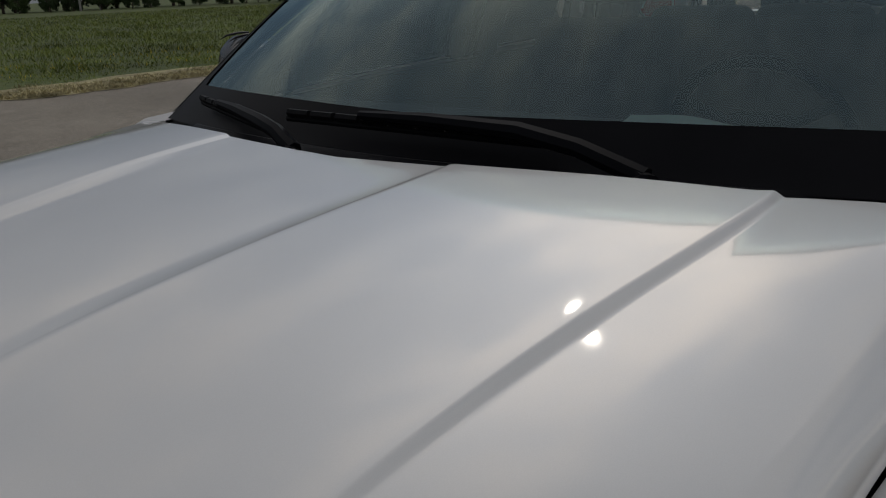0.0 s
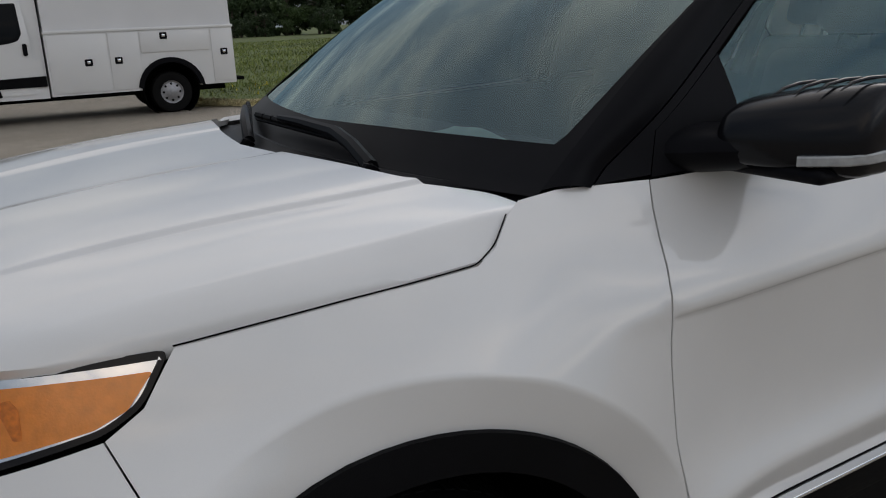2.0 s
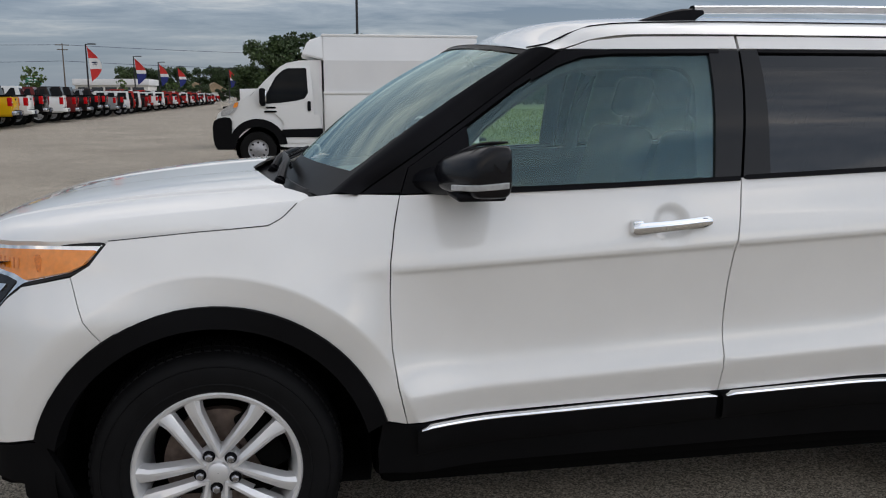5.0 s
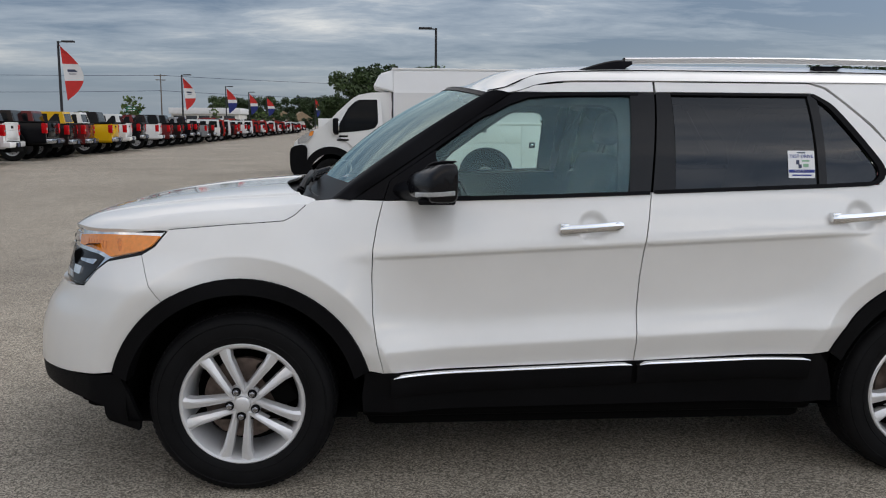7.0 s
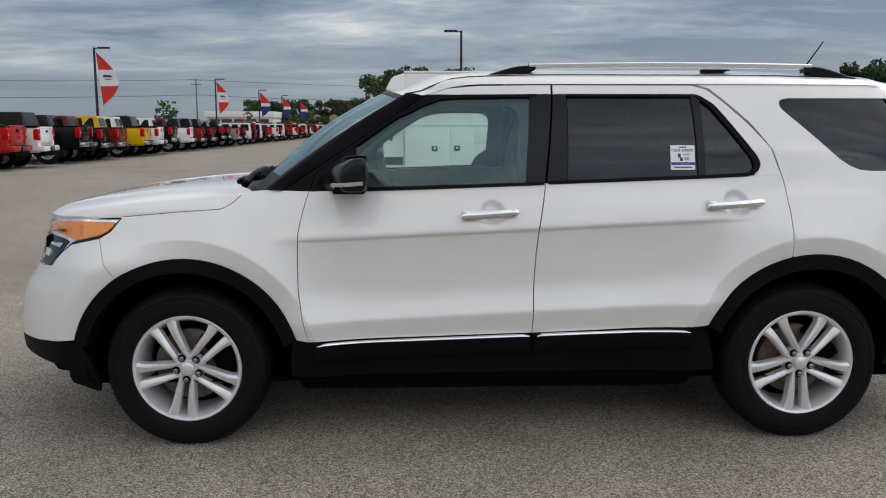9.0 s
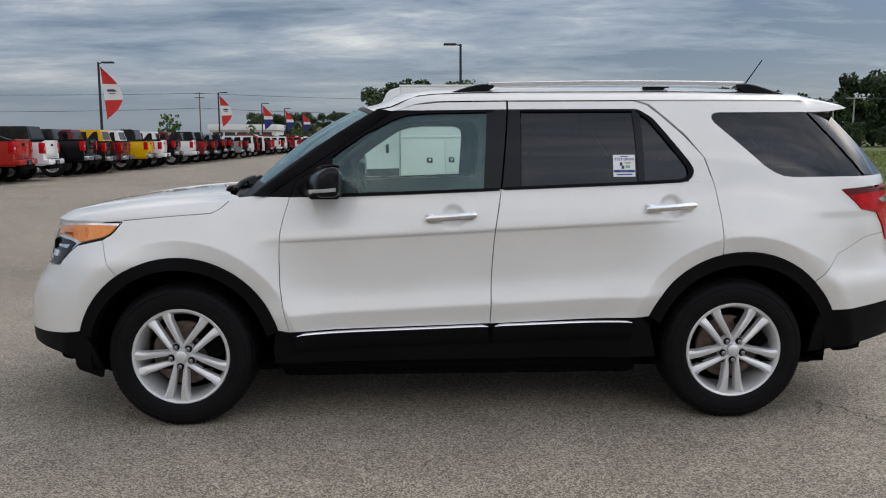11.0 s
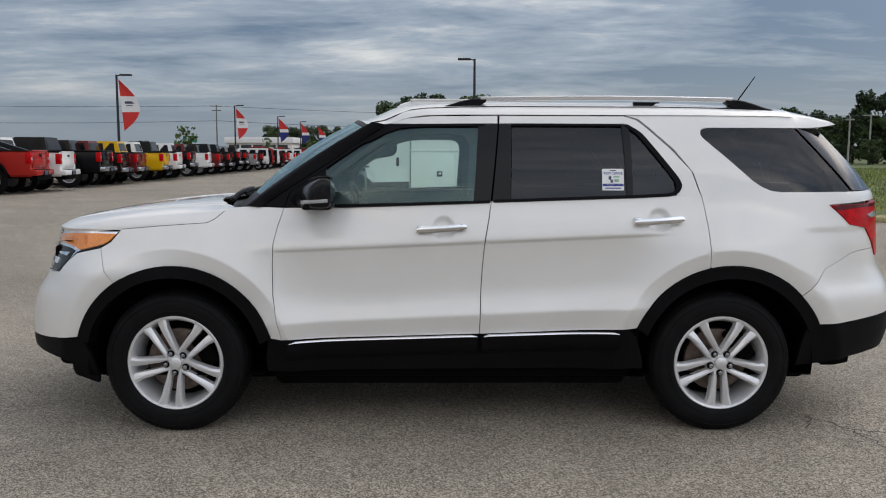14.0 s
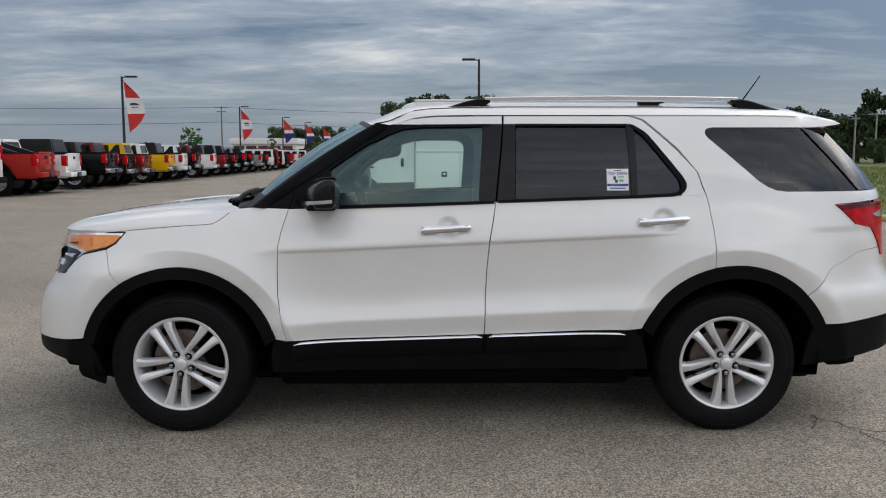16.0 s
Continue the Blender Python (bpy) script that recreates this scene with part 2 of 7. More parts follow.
def rounded(pts, r=0.0, closed=True, step=0.05):
    """A denser outline: corners cut by short arcs of about r, long edges divided."""
    out, n = [], len(pts)
    for i in range(n):
        p = Vector(pts[i])
        if r and (closed or 0 < i < n - 1):
            a, b = Vector(pts[i - 1]), Vector(pts[(i + 1) % n])
            ra, rb = min(r, (a - p).length * 0.45), min(r, (b - p).length * 0.45)
            s, e = p + (a - p).normalized() * ra, p + (b - p).normalized() * rb
            for k in range(5):
                t = k / 4
                out.append(s * (1 - t) ** 2 + p * 2 * t * (1 - t) + e * t * t)
        else:
            out.append(p)
    dense = []
    m = len(out)
    for i in range(m if closed else m - 1):
        a, b = out[i], out[(i + 1) % m]
        k = max(1, int(math.ceil((b - a).length / step)))
        dense += [a.lerp(b, j / k) for j in range(k)]
    if not closed:
        dense.append(out[-1])
    return dense


def shrink(outline, by):
    """The outline moved inwards by that much (outwards if negative)."""
    n = len(outline)
    area = sum(outline[i - 1].x * outline[i].y - outline[i].x * outline[i - 1].y for i in range(n))
    sign = 1 if area > 0 else -1
    out = []
    for i in range(n):
        d = (outline[(i + 1) % n] - outline[i - 1])
        if d.length < 1e-9:
            out.append(outline[i].copy())
            continue
        d.normalize()
        out.append(outline[i] + Vector((-d.y, d.x)) * (by * sign))
    return out


def sheet(outline, to3d, hx=0.04, hy=0.02, depth=0.012, inward=None, more=(), lines=()):
    """A panel: the flat outline filled with a fine net, bent by to3d(u, v), with a turned-in edge of that depth along inward(u, v)."""
    pts = [Vector((p[0], p[1])) for p in outline]
    n = len(pts)
    xs, ys = [p.x for p in pts], [p.y for p in pts]
    inner = shrink(pts, min(hx, hy) * 0.35)
    extra = []
    row, y = 0, min(ys) + hy * 0.5
    while y < max(ys):
        x = min(xs) + hx * (0.25 + 0.5 * (row % 2))
        while x < max(xs):
            extra.append(Vector((x, y)))
            x += hx
        y += hy
        row += 1
    # keep the points well inside
    def inside(q):
        c = False
        j = n - 1
        for i in range(n):
            a, b = inner[i], inner[j]
            if (a.y > q.y) != (b.y > q.y) and q.x < (b.x - a.x) * (q.y - a.y) / (b.y - a.y) + a.x:
                c = not c
            j = i
        return c
    if more:
        cx, cy = sum(q.x for q in more) / len(more), sum(q.y for q in more) / len(more)
        extra = [q for q in extra if math.hypot(q.x - cx, q.y - cy) > 0.075] + list(more)
    if lines:
        near = {(round(q.x / 0.013) + a, round(q.y / 0.013) + b) for q in lines for a in (-1, 0, 1) for b in (-1, 0, 1)}
        extra = [q for q in extra if (round(q.x / 0.013), round(q.y / 0.013)) not in near] + list(lines)
    extra = [q for q in extra if inside(q)]
    verts, _, faces, _, _, _ = geometry.delaunay_2d_cdt(pts + extra, [(i, (i + 1) % n) for i in range(n)], [], 1, 1e-6)
    bm = bmesh.new()
    vs = [bm.verts.new(to3d(v.x, v.y)) for v in verts]
    for f in faces:
        try:
            bm.faces.new([vs[i] for i in f])
        except ValueError:
            pass
    loose = [v for v in bm.verts if not v.link_faces]
    for v in loose:
        bm.verts.remove(v)
    if depth:
        flat = {v: verts[i] for i, v in enumerate(vs) if v.is_valid}
        edges = [e for e in bm.edges if len(e.link_faces) == 1]
        ring = {}
        for e in edges:
            for v in e.verts:
                if v not in ring:
                    q = flat[v]
                    way = inward(q.x, q.y) if inward else Vector((0, 1, 0))
                    ring[v] = bm.verts.new(v.co + way * depth)
        for e in edges:
            a, b = e.verts
            lp = e.link_loops[0]
            if lp.vert is a:
                a, b = b, a
            bm.faces.new((a, b, ring[b], ring[a]))
    return bm


def patch(nu, nv, f):
    """A grid surface f(u, v), u and v from 0 to 1."""
    bm = bmesh.new()
    g = [[bm.verts.new(f(i / nu, j / nv)) for j in range(nv + 1)] for i in range(nu + 1)]
    for i in range(nu):
        for j in range(nv):
            bm.faces.new((g[i][j], g[i + 1][j], g[i + 1][j + 1], g[i][j + 1]))
    return bm


def lathe(bm, profile, n=48, centre=(0, 0, 0), close=False):
    """Turns (radius, y) points round the y axis into bm."""
    c = Vector(centre)
    rings = []
    for r, y in profile:
        rings.append([bm.verts.new(c + Vector((r * math.cos(2 * math.pi * k / n), y, r * math.sin(2 * math.pi * k / n)))) for k in range(n)])
    for i in range(len(rings) - 1):
        for k in range(n):
            bm.faces.new((rings[i][k], rings[i][(k + 1) % n], rings[i + 1][(k + 1) % n], rings[i + 1][k]))
    if close:
        for ring in (rings[0], rings[-1]):
            if profile[rings.index(ring)][0] > 1e-5:
                bm.faces.new(ring)
    return bm


def block(bm, x0, x1, y0, y1, z0, z1, bevel=0.0, m=None, seg=2):
    """A box with softened edges, added to bm."""
    made = bmesh.ops.create_cube(bm, size=1)["verts"]
    for v in made:
        v.co = Vector(((x0 + x1) / 2 + v.co.x * (x1 - x0), (y0 + y1) / 2 + v.co.y * (y1 - y0), (z0 + z1) / 2 + v.co.z * (z1 - z0)))
    if bevel:
        es = list({e for v in made for e in v.link_edges})
        out = bmesh.ops.bevel(bm, geom=es, offset=bevel, segments=seg, affect="EDGES", profile=0.5)
        made = list({v for v in made if v.is_valid} | set(out["verts"]))
    if m is not None:
        for v in made:
            v.co = m @ v.co
    return made


def tube(bm, pts, r, n=8, caps=True):
    """A round rod along points; r is one radius or one for each point."""
    rings = []
    for i, p in enumerate(pts):
        p = Vector(p)
        d = (Vector(pts[min(i + 1, len(pts) - 1)]) - Vector(pts[max(i - 1, 0)])).normalized()
        a = d.cross(Vector((0, 0, 1)) if abs(d.z) < 0.9 else Vector((1, 0, 0))).normalized()
        b = d.cross(a)
        rr = r[i] if isinstance(r, (list, tuple)) else r
        rings.append([bm.verts.new(p + a * rr * math.cos(2 * math.pi * k / n) + b * rr * math.sin(2 * math.pi * k / n)) for k in range(n)])
    for i in range(len(rings) - 1):
        for k in range(n):
            bm.faces.new((rings[i][k], rings[i][(k + 1) % n], rings[i + 1][(k + 1) % n], rings[i + 1][k]))
    if caps:
        bm.faces.new(rings[0])
        bm.faces.new(rings[-1])
    return bm


def extrude_outline(bm, outline, a, b, axis="y", bevel=0.0):
    """A solid plate: the flat outline between a and b along an axis."""
    def put(p, t):
        return {"y": Vector((p[0], t, p[1])), "x": Vector((t, p[0], p[1])), "z": Vector((p[0], p[1], t))}[axis]
    va = [bm.verts.new(put(p, a)) for p in outline]
    vb = [bm.verts.new(put(p, b)) for p in outline]
    n = len(va)
    fs = [bm.faces.new(va), bm.faces.new(vb)]
    fs += [bm.faces.new((va[i], va[(i + 1) % n], vb[(i + 1) % n], vb[i])) for i in range(n)]
    if bevel:
        es = [e for e in set(fs[0].edges) | set(fs[1].edges)]
        bmesh.ops.bevel(bm, geom=es, offset=bevel, segments=2, affect="EDGES", profile=0.5)
    return bm


def finish(bm, name, mat, angle=35.0):
    bmesh.ops.recalc_face_normals(bm, faces=bm.faces)
    me = bpy.data.meshes.new(name)
    bm.to_mesh(me)
    bm.free()
    mats = mat if isinstance(mat, (list, tuple)) else [mat]
    for x in mats:
        me.materials.append(x)
    me.shade_smooth()
    me.set_sharp_from_angle(angle=radians(angle))
    return me


def part(name, bm, mat, parent=None, label="", angle=35.0):
    """Links a bmesh as one mesh object, under a thing or a part."""
    ob = new(name, finish(bm, name, mat, angle))
    if parent is not None:
        ob.parent = parent
    if label:
        ob["label"] = label
    return ob


def flipped(ob, parent=None):
    """The mirror image of a part across the plane y = 0 of its thing, as an object of its own."""
    bm = bmesh.new()
    bm.from_mesh(ob.data)
    for v in bm.verts:
        v.co.y = -v.co.y
    bmesh.ops.reverse_faces(bm, faces=bm.faces)
    me = bpy.data.meshes.new(ob.name)
    bm.to_mesh(me)
    bm.free()
    for x in ob.data.materials:
        me.materials.append(x)
    me.shade_smooth()
    me.set_sharp_from_angle(angle=radians(35))
    twin = new(ob.name.split(".")[0], me)
    twin.parent = parent or ob.parent
    if ob.get("label"):
        twin["label"] = ob["label"]
    return twin


def thing(name, label, category, group="", kind=""):
    return tagged(new(name), label, category, group, kind)

# ---- the white sport utility vehicle: nose towards -x, near side towards -y ----
HUB_F, HUB_R = 0.0, 2.865               # middles of the wheel arches
AXLE_F, AXLE_R, HUB_Z, TYRE_R = 0.014, 2.850, 0.365, 0.370
door_section = curve_through([(0.25, 0.925), (0.40, 0.952), (0.50, 0.968), (0.600, 0.9960), (0.616, 0.9995), (0.6225, 0.9985), (0.640, 0.9915), (0.665, 0.9815), (0.69, 0.973), (0.72, 0.967), (0.76, 0.964),
                              (0.86, 0.968), (0.93, 0.976), (0.974, 0.982), (0.981, 0.9835), (0.990, 0.994), (0.996, 0.996), (1.06, 0.979), (1.165, 0.945), (1.25, 0.925), (1.37, 0.897),
                              (1.50, 0.848), (1.60, 0.790), (1.65, 0.755), (1.70, 0.70)])
wing_section = curve_through([(0.25, 0.930), (0.45, 0.955), (0.65, 0.968), (0.80, 0.974), (0.92, 0.966), (0.99, 0.951), (1.05, 0.930), (1.09, 0.913), (1.13, 0.890), (1.165, 0.864),
                              (1.20, 0.832), (1.37, 0.800), (1.50, 0.76), (1.60, 0.71), (1.65, 0.69), (1.70, 0.66)])
haunch_section = curve_through([(0.25, 0.930), (0.45, 0.955), (0.65, 0.968), (0.85, 0.976), (0.98, 0.980), (1.06, 0.970), (1.165, 0.945), (1.25, 0.925), (1.37, 0.897),
                                (1.50, 0.848), (1.60, 0.790), (1.65, 0.755), (1.70, 0.70)])
HANDLES = ((1.398, 1.070), (2.502, 1.111))
NOSE_X, NOSE_POW = -0.24, 2.3
nose_front = curve_through([(0.12, -0.74), (0.19, -0.80), (0.25, -0.90), (0.33, -0.985), (0.44, -1.005), (0.58, -0.992), (0.69, -0.955), (0.79, -0.885),
                            (0.90, -0.845), (1.05, -0.81), (1.15, -0.80)])
tail_back = curve_through([(0.25, 3.86), (0.36, 3.97), (0.50, 4.02), (0.62, 4.03), (0.72, 4.00), (0.80, 3.96), (0.88, 3.91), (1.0, 3.90), (1.22, 3.89),
                           (1.30, 3.85), (1.60, 3.62), (1.66, 3.56)])
TAIL_X, TAIL_POW = 3.15, 2.8


def side_half(x, z):
    """The body's half width at x and height z."""
    rise = 0.045 * (x - 1.55) + 0.009
    zz = z - rise if z < 1.1 else z - rise * max(0.0, (1.20 - z) / 0.10)
    door, front, back = door_section(zz), wing_section(z), haunch_section(z)
    door -= 0.075 * smooth((1.35 - x) / 1.0) * smooth((z - 0.98) / 0.2) + 0.075 * smooth((1.60 - x) / 0.9) * smooth((z - 1.2) / 0.35)
    kf, kb = smooth((x - 0.34) / 0.34), smooth((x - 2.28) / 0.35)
    w = front * (1 - kf) + (door * (1 - kb) + back * kb) * kf
    w -= 0.055 * smooth((0.25 - x) / 0.6) * smooth((z - 0.82) / 0.15)
    for hub in (HUB_F, HUB_R):
        r = math.hypot(x - hub - 0.015, z - 0.36)
        w += (0.044 * min(1.0, max(0.0, (0.88 - r) / 0.278)) ** 2.0 - 0.021 * min(1.0, max(0.0, (0.602 - r) / 0.09))) * (1 if z > 0.3 else 0.6)
    for hx_, hz in HANDLES:
        r = math.hypot(x - hx_, z - hz)
        if r < 0.066:
            w -= 0.021 * smooth((0.068 - r) / 0.040)
    # the rear bumper's shelf and the last of the shoulder line
    if x > 3.2:
        w += 0.030 * smooth((x - 3.26) / 0.14) * smooth((0.80 - z) / 0.095) * (1 - 0.35 * smooth((0.70 - z) / 0.15))
        w -= 0.007 * smooth((x - 3.22) / 0.1) * smooth((1.072 - z) / 0.022) * smooth((z - 0.85) / 0.2)
    # narrower towards the tail
    w -= (0.05 + 0.05 * smooth((z - 1.2) / 0.4)) * smooth((x - 2.7) / 1.1)
    return w


def body(u, z, out=0.0):
    """A point of the near side: u is x along the flank, and runs on round the nose (u < NOSE_X) and the tail (u > TAIL_X)."""
    if u < NOSE_X:
        th = min(1.0, (NOSE_X - u) / 1.2) * math.pi / 2
        a = NOSE_X - nose_front(z)
        p = 2 / NOSE_POW
        return Vector((NOSE_X - (a + out) * math.sin(th) ** p, -(side_half(NOSE_X - a * math.sin(th) ** p, z) + out) * math.cos(th) ** p, z))
    if u > TAIL_X:
        th = min(1.0, (u - TAIL_X) / 1.45) * math.pi / 2
        a = tail_back(z) - TAIL_X
        p = 2 / TAIL_POW
        return Vector((TAIL_X + (a + out) * math.sin(th) ** p, -(side_half(TAIL_X + a * math.sin(th) ** p, z) + out) * math.cos(th) ** p, z))
    return Vector((u, -(side_half(u, z) + out), z))


def along(x, z):
    """The u of body() at which the flank has that x."""
    if x < NOSE_X:
        s = min(1.0, (NOSE_X - x) / (NOSE_X - nose_front(z)))
        return NOSE_X - 1.2 * math.asin(s ** (NOSE_POW / 2)) / (math.pi / 2)
    if x > TAIL_X:
        s = min(1.0, (x - TAIL_X) / (tail_back(z) - TAIL_X))
        return TAIL_X + 1.45 * math.asin(s ** (TAIL_POW / 2)) / (math.pi / 2)
    return x


def inward(u, z):
    p, q, r = body(u, z), body(u + 0.01, z), body(u, z + 0.01)
    n = (q - p).cross(r - p).normalized()
    return -n


def uz(pts):
    return [(along(x, z), z) for x, z in pts]


def arc(hub, r, a0, a1, n=18, zc=0.36):
    return [(hub + 0.015 + r * math.cos(radians(a0 + (a1 - a0) * i / n)), zc + r * math.sin(radians(a0 + (a1 - a0) * i / n))) for i in range(n + 1)]


def panel(name, pts, parent, mat, out=0.0, gap=0.0022, hx=0.04, hy=0.016, depth=0.02, label="", r=0.0, flat=False, more=(), lines=()):
    """A body panel from its outline in x and z, with a gap round it and a turned-in edge. Gives the near and the far one."""
    line = rounded(pts if flat else uz(pts), r)
    if gap:
        line = shrink(line, gap)
    bm = sheet(line, lambda u, z: body(u, z, out(u, z) if callable(out) else out), hx, hy, depth, inward, more, lines)
    ob = part(name, bm, mat, parent, label, angle=50)
    return ob, flipped(ob)


def build_suv():
    car = thing("sport_utility_vehicle", "pearl white family car with black cladding, parked on the asphalt", "car")
    inner_shell(car)

    # front wings, doors, rear quarters
    seam_f = [(0.572, 1.166), (0.548, 1.076), (0.531, 0.985), (0.527, 0.874), (0.530, 0.728), (0.546, 0.611), (0.572, 0.495)]
    seam_m = [(1.643, 1.206), (1.630, 1.119), (1.611, 1.018), (1.598, 0.873), (1.590, 0.727), (1.585, 0.520)]
    seam_r = [(2.725, 1.235), (2.737, 1.180), (2.751, 1.073), (2.762, 0.875)]
    wing = [(-0.262, 1.053), (-0.02, 1.075), (0.186, 1.090), (0.226, 1.110), (0.268, 1.148), (0.30, 1.166), (0.38, 1.172)] + seam_f \
        + arc(HUB_F, 0.515, 16.0, 124.0) + [(-0.318, 0.850), (-0.364, 0.958), (-0.312, 0.990)]
    def brow(hub):
        return [Vector((hub + 0.015 + r * math.cos(radians(a)), 0.36 + r * math.sin(radians(a)))) for r in (0.584, 0.595, 0.602, 0.609, 0.621) for a in range(0, 181, 2)]
    panel("front_wing", wing, car, PEARL, gap=0.0015, hx=0.022, hy=0.014, lines=brow(HUB_F))
    lip = rounded([Vector(p) for p in uz(wing[:5])], 0.012, False, 0.02)
    seal = bmesh.new()
    tube(seal, [body(p.x, p.y, 0.0005) + Vector((0, 0.002, 0.001)) for p in lip], 0.0014, 6)
    flipped(part("bonnet_seal", seal, SHADOWGAP, car))
    front = seam_f + [(1.585, 0.522)] + seam_m[-2::-1] + [(0.82, 1.174)]
    def dish(k):
        return [Vector((HANDLES[k][0] + r * math.cos(a * math.pi / 12), HANDLES[k][1] + r * math.sin(a * math.pi / 12))) for r in (0.012, 0.024, 0.034, 0.043, 0.051, 0.058, 0.064, 0.069) for a in range(24)]
    def fold(x0, x1):
        return [Vector((x0 + (x1 - x0) * k / 40, dz + 0.009 + 0.045 * (x0 + (x1 - x0) * k / 40 - 1.55))) for dz in (0.598, 0.609, 0.616, 0.6225, 0.631, 0.642, 0.968, 0.974, 0.9805, 0.9855, 0.990, 0.996, 1.006) for k in range(41)]
    d1, d1f = panel("front_door", front, car, PEARL, hy=0.010, more=dish(0), lines=fold(0.54, 1.60) + brow(HUB_F))
    rear = seam_m + [(2.366, 0.552)] + arc(HUB_R, 0.522, 158.0, 103.0, 10) + seam_r[::-1] + [(2.56, 1.238), (2.38, 1.229)]
    d2, d2f = panel("rear_door", rear, car, PEARL, hy=0.010, more=dish(1), lines=fold(1.62, 2.70) + brow(HUB_R))
    up_r = [(2.36, 1.652), (2.425, 1.630), (2.47, 1.590), (2.592, 1.473), (2.686, 1.352)]
    quarter = seam_r + arc(HUB_R, 0.522, 102.0, 44.0, 10) + [(3.375, 0.860), (3.541, 0.935), (3.607, 0.947), (3.725, 0.951)] \
        + [(3.712, 0.974), (3.643, 1.064), (3.526, 1.088), (3.408, 1.189), (3.62, 1.20), (3.79, 1.212), (3.815, 1.262), (3.565, 1.256), (3.15, 1.256),
           (3.095, 1.262), (3.05, 1.280), (3.00, 1.312), (2.775, 1.512), (2.752, 1.534), (2.742, 1.553), (2.745, 1.571), (2.758, 1.581), (2.785, 1.586), (3.270, 1.588), (3.46, 1.596), (3.46, 1.655)] + up_r
    panel("rear_quarter", quarter, car, PEARL, gap=0.0014, hx=0.03, hy=0.016, lines=brow(HUB_R))
    # white roof sides over the doors
    panel("door_frame_top", [(1.118, 1.603), (1.20, 1.632), (1.345, 1.645), (1.685, 1.648), (1.683, 1.604), (1.27, 1.600)], car, PEARL, hy=0.012)
    panel("door_frame_top", [(1.692, 1.648), (2.35, 1.648), (2.415, 1.626), (2.46, 1.588), (2.58, 1.473), (2.68, 1.36), (2.722, 1.2345), (2.60, 1.2345),
                             (2.622, 1.275), (2.61, 1.312), (2.42, 1.560), (2.352, 1.604), (1.690, 1.604)], car, PEARL, hy=0.012)
    panel("door_frame_joint", [(2.596, 1.222), (2.722, 1.222), (2.719, 1.252), (2.600, 1.252)], car, PEARL, out=-0.0012, gap=0.0, depth=0.0, hy=0.01)
    # bumper covers
    nose = uz([(-0.2745, 0.7865), (-0.319, 0.850), (-0.365, 0.957), (-0.508, 0.925), (-0.555, 0.889), (-0.612, 0.826)]) \
        + [(along(-0.690, 0.814), 0.814), (along(-0.745, 0.815), 0.815), (-1.20, 0.80), (NOSE_X - 1.2, 0.79), (NOSE_X - 1.2, 0.455), (-1.0, 0.46), (-0.7, 0.475)] \
        + uz(arc(HUB_F, 0.515, 164.0, 125.0, 8))
    panel("front_bumper", nose, car, PEARL, flat=True, gap=0.0004, depth=0.075)
    back = uz(arc(HUB_R, 0.522, 43.6, 24.0, 5)) + [(along(3.9, 0.6), 0.612), (TAIL_X + 1.45, 0.64), (TAIL_X + 1.45, 0.90)] \
        + uz([(3.726, 0.950), (3.607, 0.9458), (3.541, 0.934), (3.375, 0.859)])
    panel("rear_bumper", back, car, PEARL, flat=True, gap=0.0004)
    tail = [(along(3.87, 0.905), 0.905), (TAIL_X + 1.45, 0.905), (TAIL_X + 1.45, 1.27), (along(3.83, 1.27), 1.27), (along(3.86, 1.2), 1.2)]
    panel("tailgate", tail, car, PEARL, flat=True)

    # black lower parts
    panel("bumper_skirt", uz([(-0.462, 0.494)]) + [(-0.7, 0.472), (-1.0, 0.457), (NOSE_X - 1.2, 0.452), (NOSE_X - 1.2, 0.37), (-1.1, 0.375), (-0.90, 0.385)]
          + uz([(-0.60, 0.375), (-0.535, 0.355), (-0.527, 0.285), (-0.400, 0.250), (-0.385, 0.30), (-0.42, 0.40)]), car, CLADDING, flat=True, out=-0.004)
    panel("rear_skirt", uz([(3.30, 0.572)]) + [(along(3.9, 0.6), 0.608), (TAIL_X + 1.45, 0.636), (TAIL_X + 1.45, 0.40), (along(3.7, .4), 0.392)]
          + uz([(3.56, 0.385), (3.42, 0.368), (3.25, 0.345), (3.27, 0.46)]), car, CLADDING, flat=True, out=-0.004)
    for hub, lo, hi in ((HUB_F, 16.0, 164.0), (HUB_R, 24.0, 158.0)):
        ring = arc(hub, 0.517, lo, hi, 30) + arc(hub, 0.455, hi + 2, lo - 2, 30)
        panel("wheel_arch_trim", ring, car, CLADDING, out=0.011, gap=0.0, hx=0.03, hy=0.03, depth=0.07)
    sill = [(0.50, 0.497), (0.575, 0.492), (2.36, 0.548), (2.40, 0.50), (2.43, 0.40), (2.44, 0.335), (0.49, 0.325), (0.485, 0.40)]
    panel("sill", sill, car, CLADDING, out=0.002, gap=0.001)
